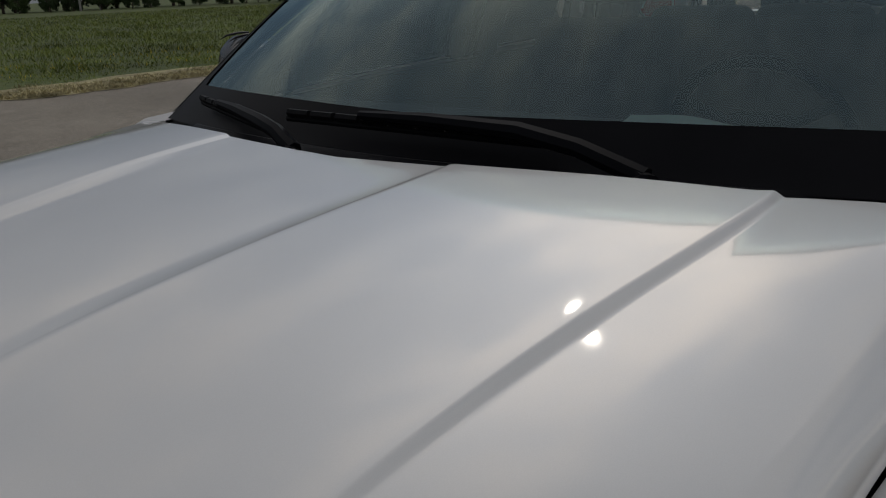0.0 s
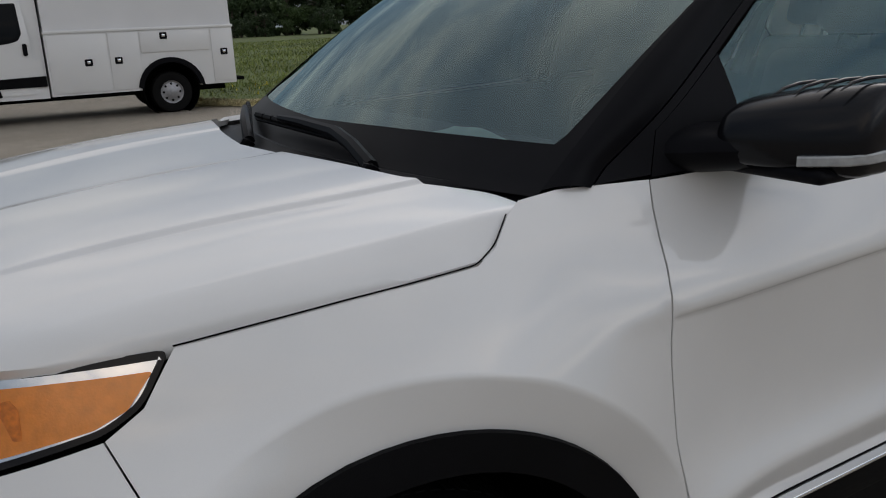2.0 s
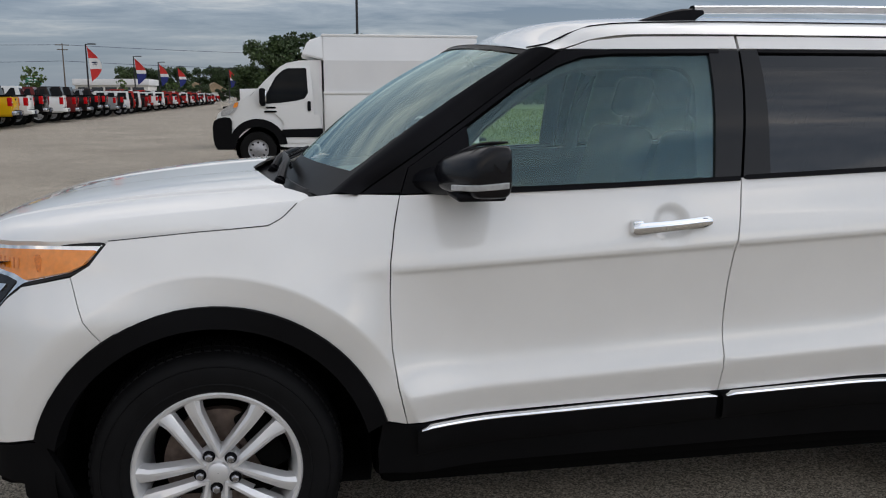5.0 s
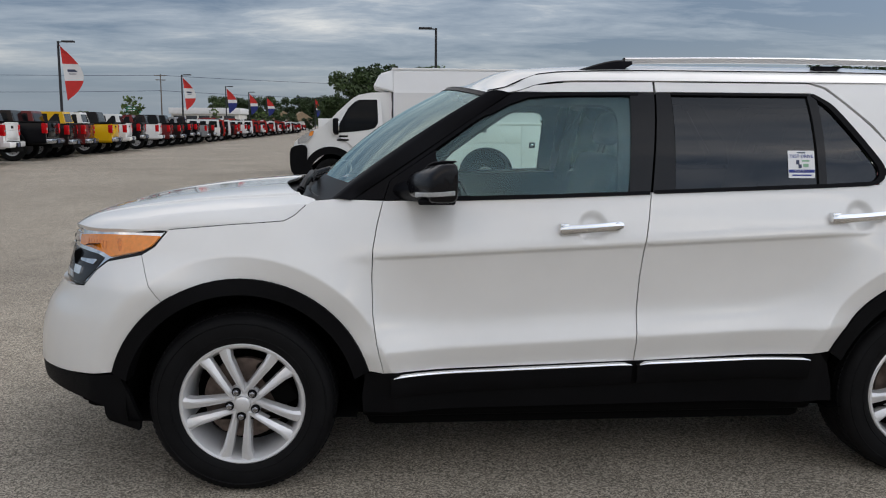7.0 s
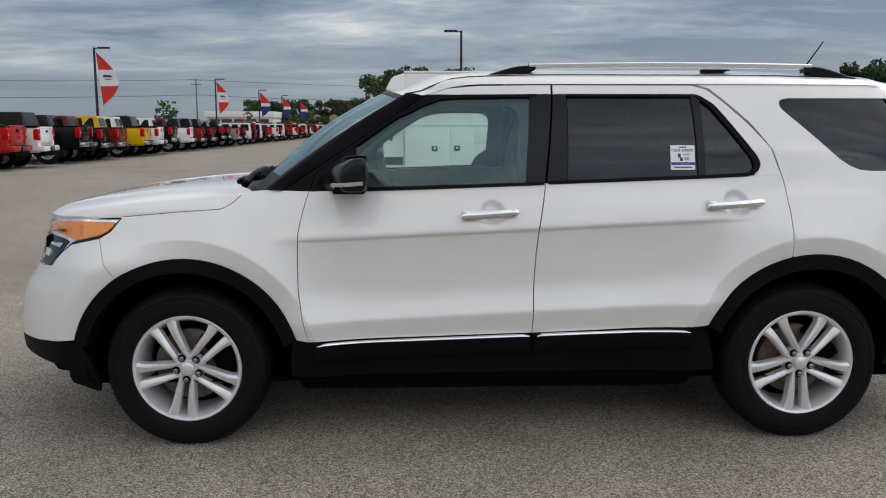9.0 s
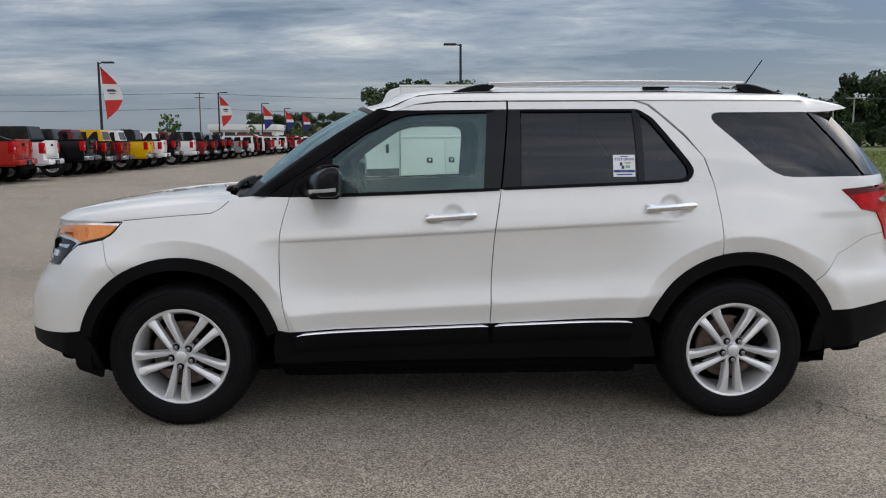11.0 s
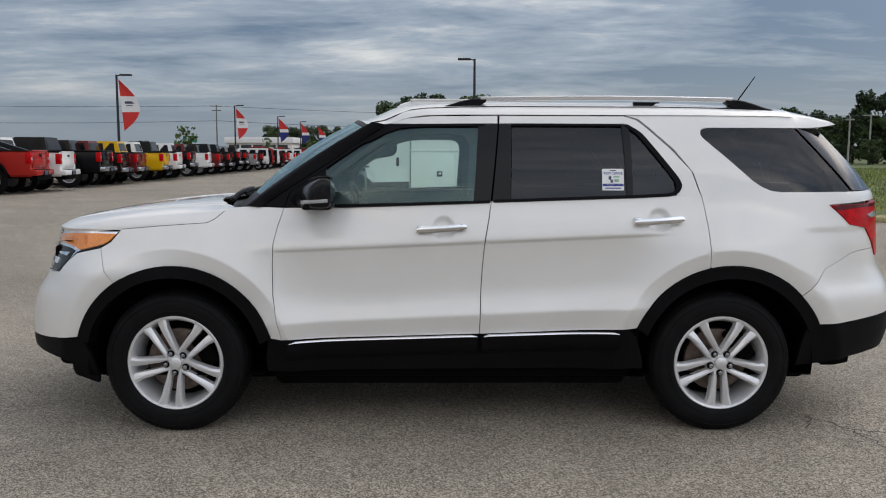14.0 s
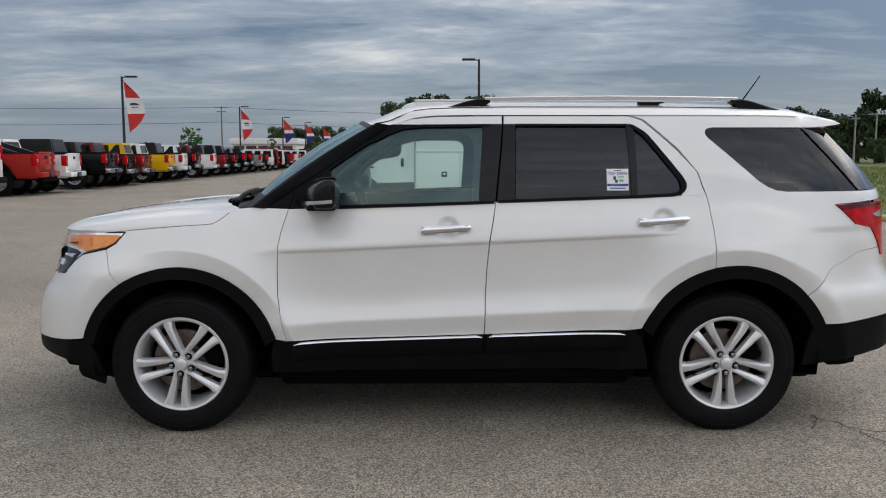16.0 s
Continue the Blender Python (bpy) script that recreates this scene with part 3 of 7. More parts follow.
    for x0, x1 in ((0.60, 1.574), (1.596, 2.30)):
        z0, z1 = 0.478 + 0.0295 * (x0 - 0.6), 0.478 + 0.0295 * (x1 - 0.6)
        def run(name, mat, sec, xa, xb, label=""):
            """A moulding along the sill: sec is a list of (out, z over the strip's line), open at the back."""
            g = bmesh.new()
            rows = []
            for k in range(33):
                x = xa + (xb - xa) * k / 32
                tip = min(1.0, (x - xa) / 0.03 + 0.30, (xb - x) / 0.02 + 0.5)
                zl = 0.478 + 0.0295 * (x - 0.6)
                rows.append([g.verts.new((x, -(side_half(x, zl + dz * tip) + o), zl + dz * (tip if dz > 0 else 1.0))) for o, dz in sec])
            for k in range(32):
                for q in range(len(sec) - 1):
                    g.faces.new((rows[k][q], rows[k + 1][q], rows[k + 1][q + 1], rows[k][q + 1]))
            flipped(part(name, g, mat, car, label))
        run("sill_moulding", CLADDING, [(0.0, -0.085), (0.016, -0.080), (0.024, -0.066), (0.026, -0.030), (0.024, 0.000), (0.0, 0.005)], x0, x1)
        run("chrome_strip", CHROME, [(0.010, 0.004), (0.0262, 0.004), (0.0258, 0.006), (0.0220, 0.0105), (0.012, 0.013), (-0.01, 0.014)], x0 + 0.012, x1, "bright chrome strip")
    # wheel housings
    for hub in (HUB_F, HUB_R):
        bm = bmesh.new()
        lathe(bm, [(0.455, -0.95), (0.47, -0.55), (0.02, -0.50)], 40, (hub + 0.015, 0, 0.36))
        for v in [v for v in bm.verts if v.co.z < 0.30]:
            v.co.z = 0.30
        flipped(part("wheel_housing", bm, SHADOWGAP, car))

    build_hood_and_screen(car)
    build_glass(car)
    build_lamps(car)
    build_trim(car, d1, d1f, d2, d2f)
    build_interior(car)
    build_roof(car)
    wheel = build_wheel(car)
    for x, side in ((AXLE_F, -1), (AXLE_R, -1), (AXLE_F, 1), (AXLE_R, 1)):
        place_wheel(wheel, car, x, side)
    for o in [wheel, *wheel.children_recursive]:
        bpy.data.objects.remove(o)
    return car


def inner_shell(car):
    """Sheet a little behind the outer panels, coloured as shade so gaps read black."""
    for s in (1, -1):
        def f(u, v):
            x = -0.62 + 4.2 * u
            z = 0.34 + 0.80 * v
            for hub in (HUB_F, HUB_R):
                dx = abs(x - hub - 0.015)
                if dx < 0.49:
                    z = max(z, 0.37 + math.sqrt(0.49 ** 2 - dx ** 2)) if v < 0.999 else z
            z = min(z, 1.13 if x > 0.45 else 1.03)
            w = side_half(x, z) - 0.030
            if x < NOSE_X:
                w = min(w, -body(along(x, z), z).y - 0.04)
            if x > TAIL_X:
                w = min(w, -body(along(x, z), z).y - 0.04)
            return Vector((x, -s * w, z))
        part("inner_shell", patch(120, 18, f), SHADOWGAP, car, "black sheet behind the panels, shade for their gaps")
    # floor pan, cross members, axles; wide sill boxes added to shade the ground
    for x0, x1, w, z0, z1, bev in ((-0.50, 3.45, 0.60, 0.19, 0.34, 0.02), (0.50, 2.38, 0.84, 0.215, 0.36, 0.04), (0.48, 2.40, 0.89, 0.27, 0.36, 0.03), (-0.70, -0.50, 0.70, 0.30, 0.95, 0.02), (3.40, 3.72, 0.62, 0.40, 0.88, 0.02)):
        bm = bmesh.new()
        block(bm, x0, x1, -w, w, z0, z1, bev)
        part("floor_pan" if x1 - x0 > 1 else "cross_member", bm, SHADOWGAP, car)
    for x in (AXLE_F, AXLE_R):
        part("axle", tube(bmesh.new(), [(x, -0.8, HUB_Z), (x, 0.8, HUB_Z)], 0.04), SHADOWGAP, car)


hood_crown = curve_through([(-0.90, 0.985), (-0.80, 1.040), (-0.70, 1.080), (-0.55, 1.118), (-0.35, 1.150), (-0.10, 1.1775), (0.13, 1.1935), (0.40, 1.210)])


hood_edge = curve_through([(0.0, 0.105), (0.169, 0.122), (0.45, 0.162), (0.591, 0.190), (0.640, 0.208), (0.668, 0.230), (0.72, 0.262), (0.80, 0.300), (0.87, 0.308)])


def hood_rear(y):
    return hood_edge(abs(y))


def hood_front(y):
    w = min(1.0, abs(y) / 0.8735)
    return NOSE_X - 0.57 * (1 - w ** NOSE_POW) ** (1 / NOSE_POW) - 0.012


shoulder_y = curve_through([(-0.80, 0.775), (-0.50, 0.812), (-0.35, 0.828), (-0.13, 0.838), (0.05, 0.845), (0.25, 0.858), (0.32, 0.860)])
shoulder_z = curve_through([(-0.80, 1.000), (-0.60, 1.045), (-0.35, 1.090), (-0.13, 1.114), (0.05, 1.128), (0.25, 1.148), (0.32, 1.153)])


def hood_lines(x, side):
    """Distances from the middle of the bonnet's inner step, the foot of its outer ridge and its shoulder."""
    k = smooth((x + 0.55) / 0.65)
    inner = 0.178 + 0.037 * k if side < 0 else 0.285 + 0.045 * k
    return inner, 0.617 + 0.056 * smooth((x + 0.60) / 0.85), shoulder_y(x)


def hood_top(x, y):
    """Height of the bonnet's skin, with its steps, ridges and shoulders."""
    ay = abs(y)
    inner, foot, edge = hood_lines(x, y)
    back = smooth((x + 0.85) / 0.65)

    def deck(a):
        z = hood_crown(x) - 0.007 * back + 0.0045 * back * smooth((a - inner + 0.007) / 0.014) - 0.012 * back * (min(a, foot) / 0.64) ** 6
        return z - (1 - back) * 0.030 * (a / 0.85) ** 2 - 0.009 * back * smooth((a - foot + 0.014) / 0.014)
    if ay <= foot:
        return deck(ay)
    zf, zs = deck(foot), min(shoulder_z(x) + 0.006, deck(foot) - 0.004)
    t = (ay - foot) / (edge - foot)
    return zf + (zs - zf) * t + 0.024 * back * smooth((0.30 - x) / 0.35) * t * (1 - t)


def build_hood_and_screen(car):
    nv = 52
    bm = bmesh.new()
    rows = []

    def stations(x, ys, side):
        """Distances from the middle at which the skin has its columns; they follow the folds."""
        inner, foot, edge = hood_lines(x, side)
        edge = min(edge, ys - 0.012)
        knots = [(0.0, 5), (inner - 0.012, 3), (inner + 0.012, 10), (foot - 0.050, 3), (foot - 0.015, 6), (foot, 1), (foot + 0.006, 8), (edge - 0.010, 2), (edge, 2), (edge + 0.010, 4), (ys, 0)]
        out = []
        for (a, n), (b, _) in zip(knots, knots[1:]):
            out += [a + (b - a) * q / n for q in range(n)]
        return out + [ys]

    for j in range(nv + 1):
        v = (j / nv) ** 0.9
        corner = smooth(v / 0.17)
        ys = 0.870 + 0.041 * corner - 0.036 * smooth((v - 0.2) / 0.8)
        xm = hood_rear(0.6) + (hood_front(0.6) - hood_rear(0.6)) * v
        line = [-a for a in stations(xm, ys, -1)[:0:-1]] + stations(xm, ys, 1)
        row = []
        for y in line:
            x0, x1 = hood_rear(y), hood_front(y * 0.873 / ys)
            x = x0 + (x1 - x0) * v
            seam = 1.160 - 0.068 * corner - 0.080 * max(0.0, 0.186 - x)
            edge = min(hood_lines(x, y)[2], ys - 0.012)
            z = hood_top(x, math.copysign(min(abs(y), edge), y))
            t = max(0.0, (abs(y) - edge) / (ys - edge))
            z += (min(seam, z) - z) * (0.75 * t + 0.25 * t * t)
            # the front edge rolls down to the lamps and grille
            z -= 0.020 * max(0.0, (v - 0.86) / 0.14) ** 2.2 * (1 - 0.6 * t)
            row.append(bm.verts.new((x, y, z)))
        rows.append(row)
    for j in range(nv):
        for k in range(len(rows[0]) - 1):
            bm.faces.new((rows[j][k], rows[j][k + 1], rows[j + 1][k + 1], rows[j + 1][k]))
    edges = [e for e in bm.edges if len(e.link_faces) == 1]
    ext = bmesh.ops.extrude_edge_only(bm, edges=edges)
    for v in ext["geom"]:
        if isinstance(v, bmesh.types.BMVert):
            v.co.z -= 0.016 + 0.002 * smooth((-0.20 - v.co.x) / 0.12)
            v.co.y *= 0.992
            v.co.x += 0.008 if v.co.x < -0.2 else -0.01
    part("bonnet", bm, PEARL, car, "pearl white bonnet with raised folds", angle=60)
    # dark sheet under the bonnet's edges, coloured as the shade in the well
    bm = patch(20, 20, lambda u, v: Vector((-0.62 + 0.78 * u, -0.80 + 1.60 * v, 0.98 + 0.10 * u)))
    part("bonnet_well", bm, SHADOWGAP, car)

    # windscreen
    def screen(u, v, out=0.0):
        s = 2 * u - 1
        b = Vector((0.235 + 0.130 * s * s, 0.842 * s, 1.166))
        t = Vector((0.900 + 0.100 * s * s, 0.740 * s, 1.645 - 0.047 * s * s))
        p = b.lerp(t, v)
        bow = 0.045 * math.sin(math.pi * min(1, max(0, v))) * (1 - 0.65 * s * s)
        return p + Vector((-0.62, 0, 0.78)) * (bow + out)
    part("windscreen", patch(40, 24, lambda u, v: screen(u, v)), SCREEN_GLASS, car, "faintly green windscreen")
    # black border printed on the glass, wider towards the lower corners
    def side_band(v):
        return 0.003 + 0.018 * max(0.0, 1 - v / 0.6) + 0.03 * max(0.0, 1 - v / 0.24) ** 2

    bm = bmesh.new()
    for fn in (lambda u, v: screen(u, -0.02 + (0.125 + 0.03 * abs(2 * u - 1)) * v, 0.003), lambda u, v: screen(u, 0.965 + 0.03 * v, 0.003),
               lambda u, v: screen(side_band(v) * u, v, 0.003), lambda u, v: screen(1 - side_band(v) * u, v, 0.003)):
        g = patch(40, 6, fn)
        me = bpy.data.meshes.new("tmp")
        g.to_mesh(me)
        bm.from_mesh(me)
        g.free()
    part("screen_border", bm, SATINBLACK, car)
    # pillars beside the glass
    def pillar(u, v):
        e = screen(0.0, u, 0.004)
        x, z = 0.445 + 0.650 * u, 1.166 + 0.432 * u
        f = body(x, z, 0.006)
        q = e.lerp(f, v)
        return q + Vector((-0.35, -0.75, 0.55)) * (0.016 * math.sin(math.pi * v))
    flipped(part("screen_pillar", patch(30, 10, pillar), SATINBLACK, car))
    # cowl: a black tray between bonnet and glass, with a raised rim
    def cowl(u, v):
        s = 2 * u - 1
        y = 0.862 * s
        x0 = hood_rear(y) - 0.03
        x1 = 0.265 + 0.135 * s * s + 0.05
        x = x0 + (x1 - x0) * v
        z = 1.150 + 0.016 * smooth((v - 0.4) / 0.4) + 0.012 * math.exp(-((v - 0.55) / 0.08) ** 2) - 0.012 * (abs(s) ** 6)
        return Vector((x, y, z))
    part("cowl", patch(60, 16, cowl), SATINBLACK, car, "black plastic cowl")
    # wipers
    for base, tip, mid in (((0.216, -0.490, 1.180), (0.215, 0.255, 1.226), (0.236, -0.270, 1.218)), ((0.180, 0.190, 1.166), (0.318, 0.665, 1.221), (0.214, 0.320, 1.198))):
        b, m_, t = Vector(base), Vector(mid), Vector(tip)
        piv = part("wiper", tube(bmesh.new(), [b + Vector((-0.03, 0.02, -0.05)), b, b + (m_ - b) * 0.15], [0.016, 0.018, 0.016], 10), SATINBLACK, car)
        arm = bmesh.new()
        path = [b, b.lerp(m_, 0.5) + Vector((0, 0, 0.012)), m_ + Vector((0, 0, 0.008)), m_.lerp(t, 0.35) + Vector((0, 0, 0.012)), m_.lerp(t, 0.62) + Vector((0, 0, 0.01))]
        tube(arm, path, [0.016, 0.015, 0.015, 0.012, 0.008], 8)
        part("wiper_arm", arm, SATINBLACK, piv)
        blade = bmesh.new()
        a0 = m_ + (m_ - t) * 0.06
        for k in range(9):
            p0, p1 = a0.lerp(t, k / 9), a0.lerp(t, (k + 0.85) / 9)
            tube(blade, [p0 + Vector((0.010, 0, 0)), p1 + Vector((0.010, 0, 0))], 0.008, 6)
        tube(blade, [a0 + Vector((0.014, 0, -0.012)), t + Vector((0.014, 0, -0.012))], 0.006, 6)
        part("wiper_blade", blade, RUBBER, piv)


def build_glass(car):
    """Side windows, their black frames and pillars."""
    panel("door_window", [(0.785, 1.184), (0.787, 1.300), (0.770, 1.345), (0.945, 1.468), (1.085, 1.556), (1.165, 1.588), (1.275, 1.598), (1.612, 1.598), (1.588, 1.206)], car,
          DOOR_GLASS, out=-0.008, gap=0, hx=0.08, hy=0.05, depth=0.0)
    panel("rear_door_window", [(1.745, 1.214), (1.756, 1.596), (2.338, 1.597), (2.350, 1.232)], car, DARK_GLASS, out=-0.008, gap=0, hx=0.08, hy=0.05, depth=0)
    panel("vent_window", [(2.365, 1.236), (2.362, 1.590), (2.405, 1.555), (2.585, 1.305), (2.590, 1.262), (2.560, 1.246)], car, DARK_GLASS, out=-0.008, gap=0, hx=0.08, hy=0.05, depth=0)
    panel("quarter_window", [(2.760, 1.534), (2.742, 1.560), (2.755, 1.577), (3.262, 1.582), (3.550, 1.262), (3.105, 1.262), (3.03, 1.292)], car, DARK_GLASS, out=-0.006, gap=-0.010,
          hx=0.08, hy=0.05, depth=0.01, r=0.02)
    # pillars
    panel("door_pillar", [(0.455, 1.169), (0.575, 1.172), (0.60, 1.245), (0.80, 1.380), (0.95, 1.482), (1.09, 1.563), (1.17, 1.592), (1.27, 1.602), (1.115, 1.603), (1.09, 1.589), (0.94, 1.494), (0.76, 1.371)], car,
          SATINBLACK, out=0.003, gap=0.001, depth=0.02, hy=0.02)
    panel("mirror_sail", [(0.576, 1.168), (0.786, 1.177), (0.792, 1.290), (0.786, 1.369), (0.602, 1.247)], car, SATINBLACK, out=0.001, gap=0.001, depth=0.02, hy=0.03)
    panel("pillar_backing", [(0.40, 1.150), (0.70, 1.160), (0.80, 1.33), (0.95, 1.455), (1.09, 1.545), (1.17, 1.580), (1.27, 1.596), (1.10, 1.600), (0.94, 1.505), (0.70, 1.345)], car,
          SHADOWGAP, out=-0.022, gap=0, depth=0, hy=0.02)
    panel("pillar_backing", [(1.57, 1.190), (1.74, 1.195), (1.75, 1.606), (1.59, 1.604)], car, SHADOWGAP, out=-0.022, gap=0, depth=0, hy=0.03)
    panel("pillar_backing", [(2.605, 1.235), (2.74, 1.235), (2.705, 1.36), (2.50, 1.585), (2.39, 1.640), (2.34, 1.640), (2.352, 1.604), (2.42, 1.562), (2.61, 1.318)], car, SHADOWGAP, out=-0.022, gap=0, depth=0, hy=0.03)
    panel("centre_pillar", [(1.552, 1.203), (1.640, 1.206), (1.684, 1.602), (1.580, 1.600)], car, GLOSSBLACK, out=0.001, gap=0.001, depth=0.02, hy=0.03)
    panel("centre_pillar", [(1.648, 1.206), (1.742, 1.210), (1.752, 1.602), (1.690, 1.602)], car, GLOSSBLACK, out=0.001, gap=0.001, depth=0.02, hy=0.03)
    panel("window_bar", [(2.340, 1.232), (2.330, 1.600), (2.368, 1.600), (2.372, 1.234)], car, GLOSSBLACK, out=0.003, gap=0, depth=0.02, hy=0.03)
    # rubber strips along the sills and over the windows
    panel("window_seal", [(0.786, 1.1665), (1.636, 1.197), (1.636, 1.211), (0.786, 1.1845)], car, SATINBLACK, out=0.007, gap=0, depth=0.014, hy=0.01)
    panel("window_seal", [(1.650, 1.199), (2.38, 1.224), (2.57, 1.233), (2.612, 1.252), (2.628, 1.29), (2.612, 1.325), (2.43, 1.562), (2.36, 1.606), (2.342, 1.600), (2.405, 1.555), (2.590, 1.310),
                          (2.598, 1.275), (2.575, 1.250), (2.38, 1.240), (1.650, 1.214)], car, SATINBLACK, out=0.006, gap=0, depth=0.014, hy=0.012, r=0.022)
    panel("window_seal", [(1.00, 1.505), (1.09, 1.552), (1.17, 1.580), (1.27, 1.588), (1.614, 1.592), (1.614, 1.603), (1.27, 1.603), (1.17, 1.593), (1.09, 1.565), (1.00, 1.517)], car, SATINBLACK, out=0.003, gap=0, depth=0.012, hy=0.01)
    panel("window_seal", [(1.752, 1.594), (2.338, 1.594), (2.338, 1.604), (1.752, 1.604)], car, SATINBLACK, out=0.003, gap=0, depth=0.012, hy=0.01)
    # back glass, wrapping round the tail's corner
    panel("back_window", [(3.278, 1.586), (3.41, 1.590), (3.73, 1.262), (3.568, 1.260)], car, DARK_GLASS, out=0.002, gap=0.001, depth=0.01, hy=0.03)
    bm = patch(16, 10, lambda u, v: Vector((3.70 - 0.26 * v + 0.05 * (1 - (2 * u - 1) ** 2), (2 * u - 1) * (0.66 - 0.04 * v), 1.262 + 0.32 * v)))
    part("tailgate_window", bm, DARK_GLASS, car)


def build_roof(car):
    def edge(x):
        return side_half(min(3.5, max(1.12, x)), 1.646) + 0.002

    crown = curve_through([(0.88, 1.640), (0.97, 1.678), (1.10, 1.710), (1.30, 1.732), (1.8, 1.748), (2.5, 1.748), (3.1, 1.728), (3.55, 1.690)])
    side = curve_through([(0.98, 1.592), (1.10, 1.606), (1.20, 1.634), (1.345, 1.650), (1.69, 1.652), (2.36, 1.652), (3.1, 1.652), (3.55, 1.640)])
    def roof(u, v):
        s = 2 * v - 1
        a = abs(s)
        x0 = 0.895 + 0.100 * s * s
        x = x0 + (3.27 - x0) * u
        w = 0.740 + (edge(x) - 0.740) * smooth((x - 0.99) / 0.16)
        zs, zc = side(x), crown(x + 0.0)
        z = zs + (zc - zs) * (1 - a ** 3.2) ** 0.62
        z = 1.648 - 0.047 * s * s + (z - 1.648 + 0.047 * s * s) * smooth((x - x0) / 0.24)
        return Vector((x, w * s, z))
    part("roof", patch(70, 56, roof), PEARL, car, angle=60)
    # dark seams of the roof, from the screen's corner back along the rails
    for s in (-1, 1):
        bm = bmesh.new()
        pts = []
        for k in range(30):
            u = k / 29
            v = (1 + s * (0.93 - 0.035 * smooth(u * 8))) / 2
            pts.append(roof(0.012 + u * 0.95, v) + Vector((0, 0, 0.001)))
        tube(bm, pts, 0.0032, 6)
        part("roof_seam", bm, SATINBLACK, car)
    # spoiler over the tailgate
    def spoil(u, v):
        k = 2 * u - 1
        top = v < 0.5
        t = v * 2 if top else (1 - v) * 2
        x = 3.20 + (0.375 - 0.065 * k * k) * t
        root = side(3.2) + (crown(3.2) - side(3.2)) * (1 - abs(k) ** 3.2) ** 0.62 + 0.003
        z = root + (1.642 - 0.020 * k * k - root) * t ** 1.5 if top else 1.588 + 0.004 * (1 - k * k) + 0.022 * t ** 3 + (0.012 * (1 - k * k) * t)
        return Vector((x, k * (0.742 - 0.75 * (z - 1.588) - 0.035 * t * t), z))
    sp = patch(48, 20, spoil)
    for row in (0, 48):
        sp.verts.ensure_lookup_table()
        sp.faces.new([sp.verts[row * 21 + j] for j in range(21)])
    part("tail_spoiler", sp, PEARL, car, angle=40)
    # roof rails
    for s in (-1, 1):
        def y_at(x):
            return s * (0.635 - 0.02 * abs(x - 2.2) / 1.0)
        bar = bmesh.new()
        xs = [1.60 + (2.97 - 1.60) * k / 24 for k in range(25)]
        rows = []
        for x in xs:
            z = 1.734 + 0.012 * math.sin(math.pi * (x - 1.4) / 1.8)
            rows.append([bar.verts.new((x, y_at(x) + dy, z + dz)) for dy, dz in ((-0.019, -0.010), (-0.021, 0.010), (-0.012, 0.016), (0.012, 0.016), (0.021, 0.010), (0.019, -0.010))])
        for i in range(len(rows) - 1):
            for k in range(6):
                bar.faces.new((rows[i][k], rows[i][(k + 1) % 6], rows[i + 1][(k + 1) % 6], rows[i + 1][k]))
        rail = part("roof_rail", bar, RAILSILVER, car, "satin silver roof rail")
        for a, b, rise in ((1.30, 1.63, 1), (2.43, 2.57, 0), (2.93, 3.25, -1)):
            ft = bmesh.new()
            n, rws = 14, []
            for k in range(n + 1):
                u = k / n
                x = a + (b - a) * u
                zt = 1.735 if rise == 0 else 1.684 + 0.060 * (smooth(u * 1.15) if rise > 0 else smooth((1 - u) * 1.15))
                if rise == 0:
                    zt, zb = 1.728, 1.685 + 0.036 * smooth((abs(u - 0.42) - 0.15) / 0.32)
                else:
                    t = u if rise > 0 else 1 - u
                    zb = 1.680 + 0.045 * smooth((t - 0.80) / 0.2)
                wd = 0.030 if rise else 0.018
                y = y_at(x)
                rws.append([ft.verts.new(p) for p in ((x, y - wd, zb), (x, y - wd * 0.7, zt - 0.006), (x, y - wd * 0.4, zt), (x, y + wd * 0.4, zt), (x, y + wd * 0.7, zt - 0.006), (x, y + wd, zb))])
            for i in range(n):
                for k in range(6):
                    ft.faces.new((rws[i][k], rws[i][(k + 1) % 6], rws[i + 1][(k + 1) % 6], rws[i + 1][k]))
            ft.faces.new(rws[0])
            ft.faces.new(rws[-1])
            part("rail_foot", ft, SATINBLACK, rail, "black end cap")
    bm = bmesh.new()
    lathe(bm, [(0.001, 0.0), (0.022, 0.0), (0.016, 0.02), (0.006, 0.03)], 12)
    for v in bm.verts:
        v.co = Vector((3.20 + v.co.x, 0.0 + v.co.z, 1.722 + v.co.y))
    tube(bm, [(3.205, 0, 1.745), (3.33, 0, 1.925)], [0.005, 0.003], 6)
    part("aerial", bm, SATINBLACK, car)


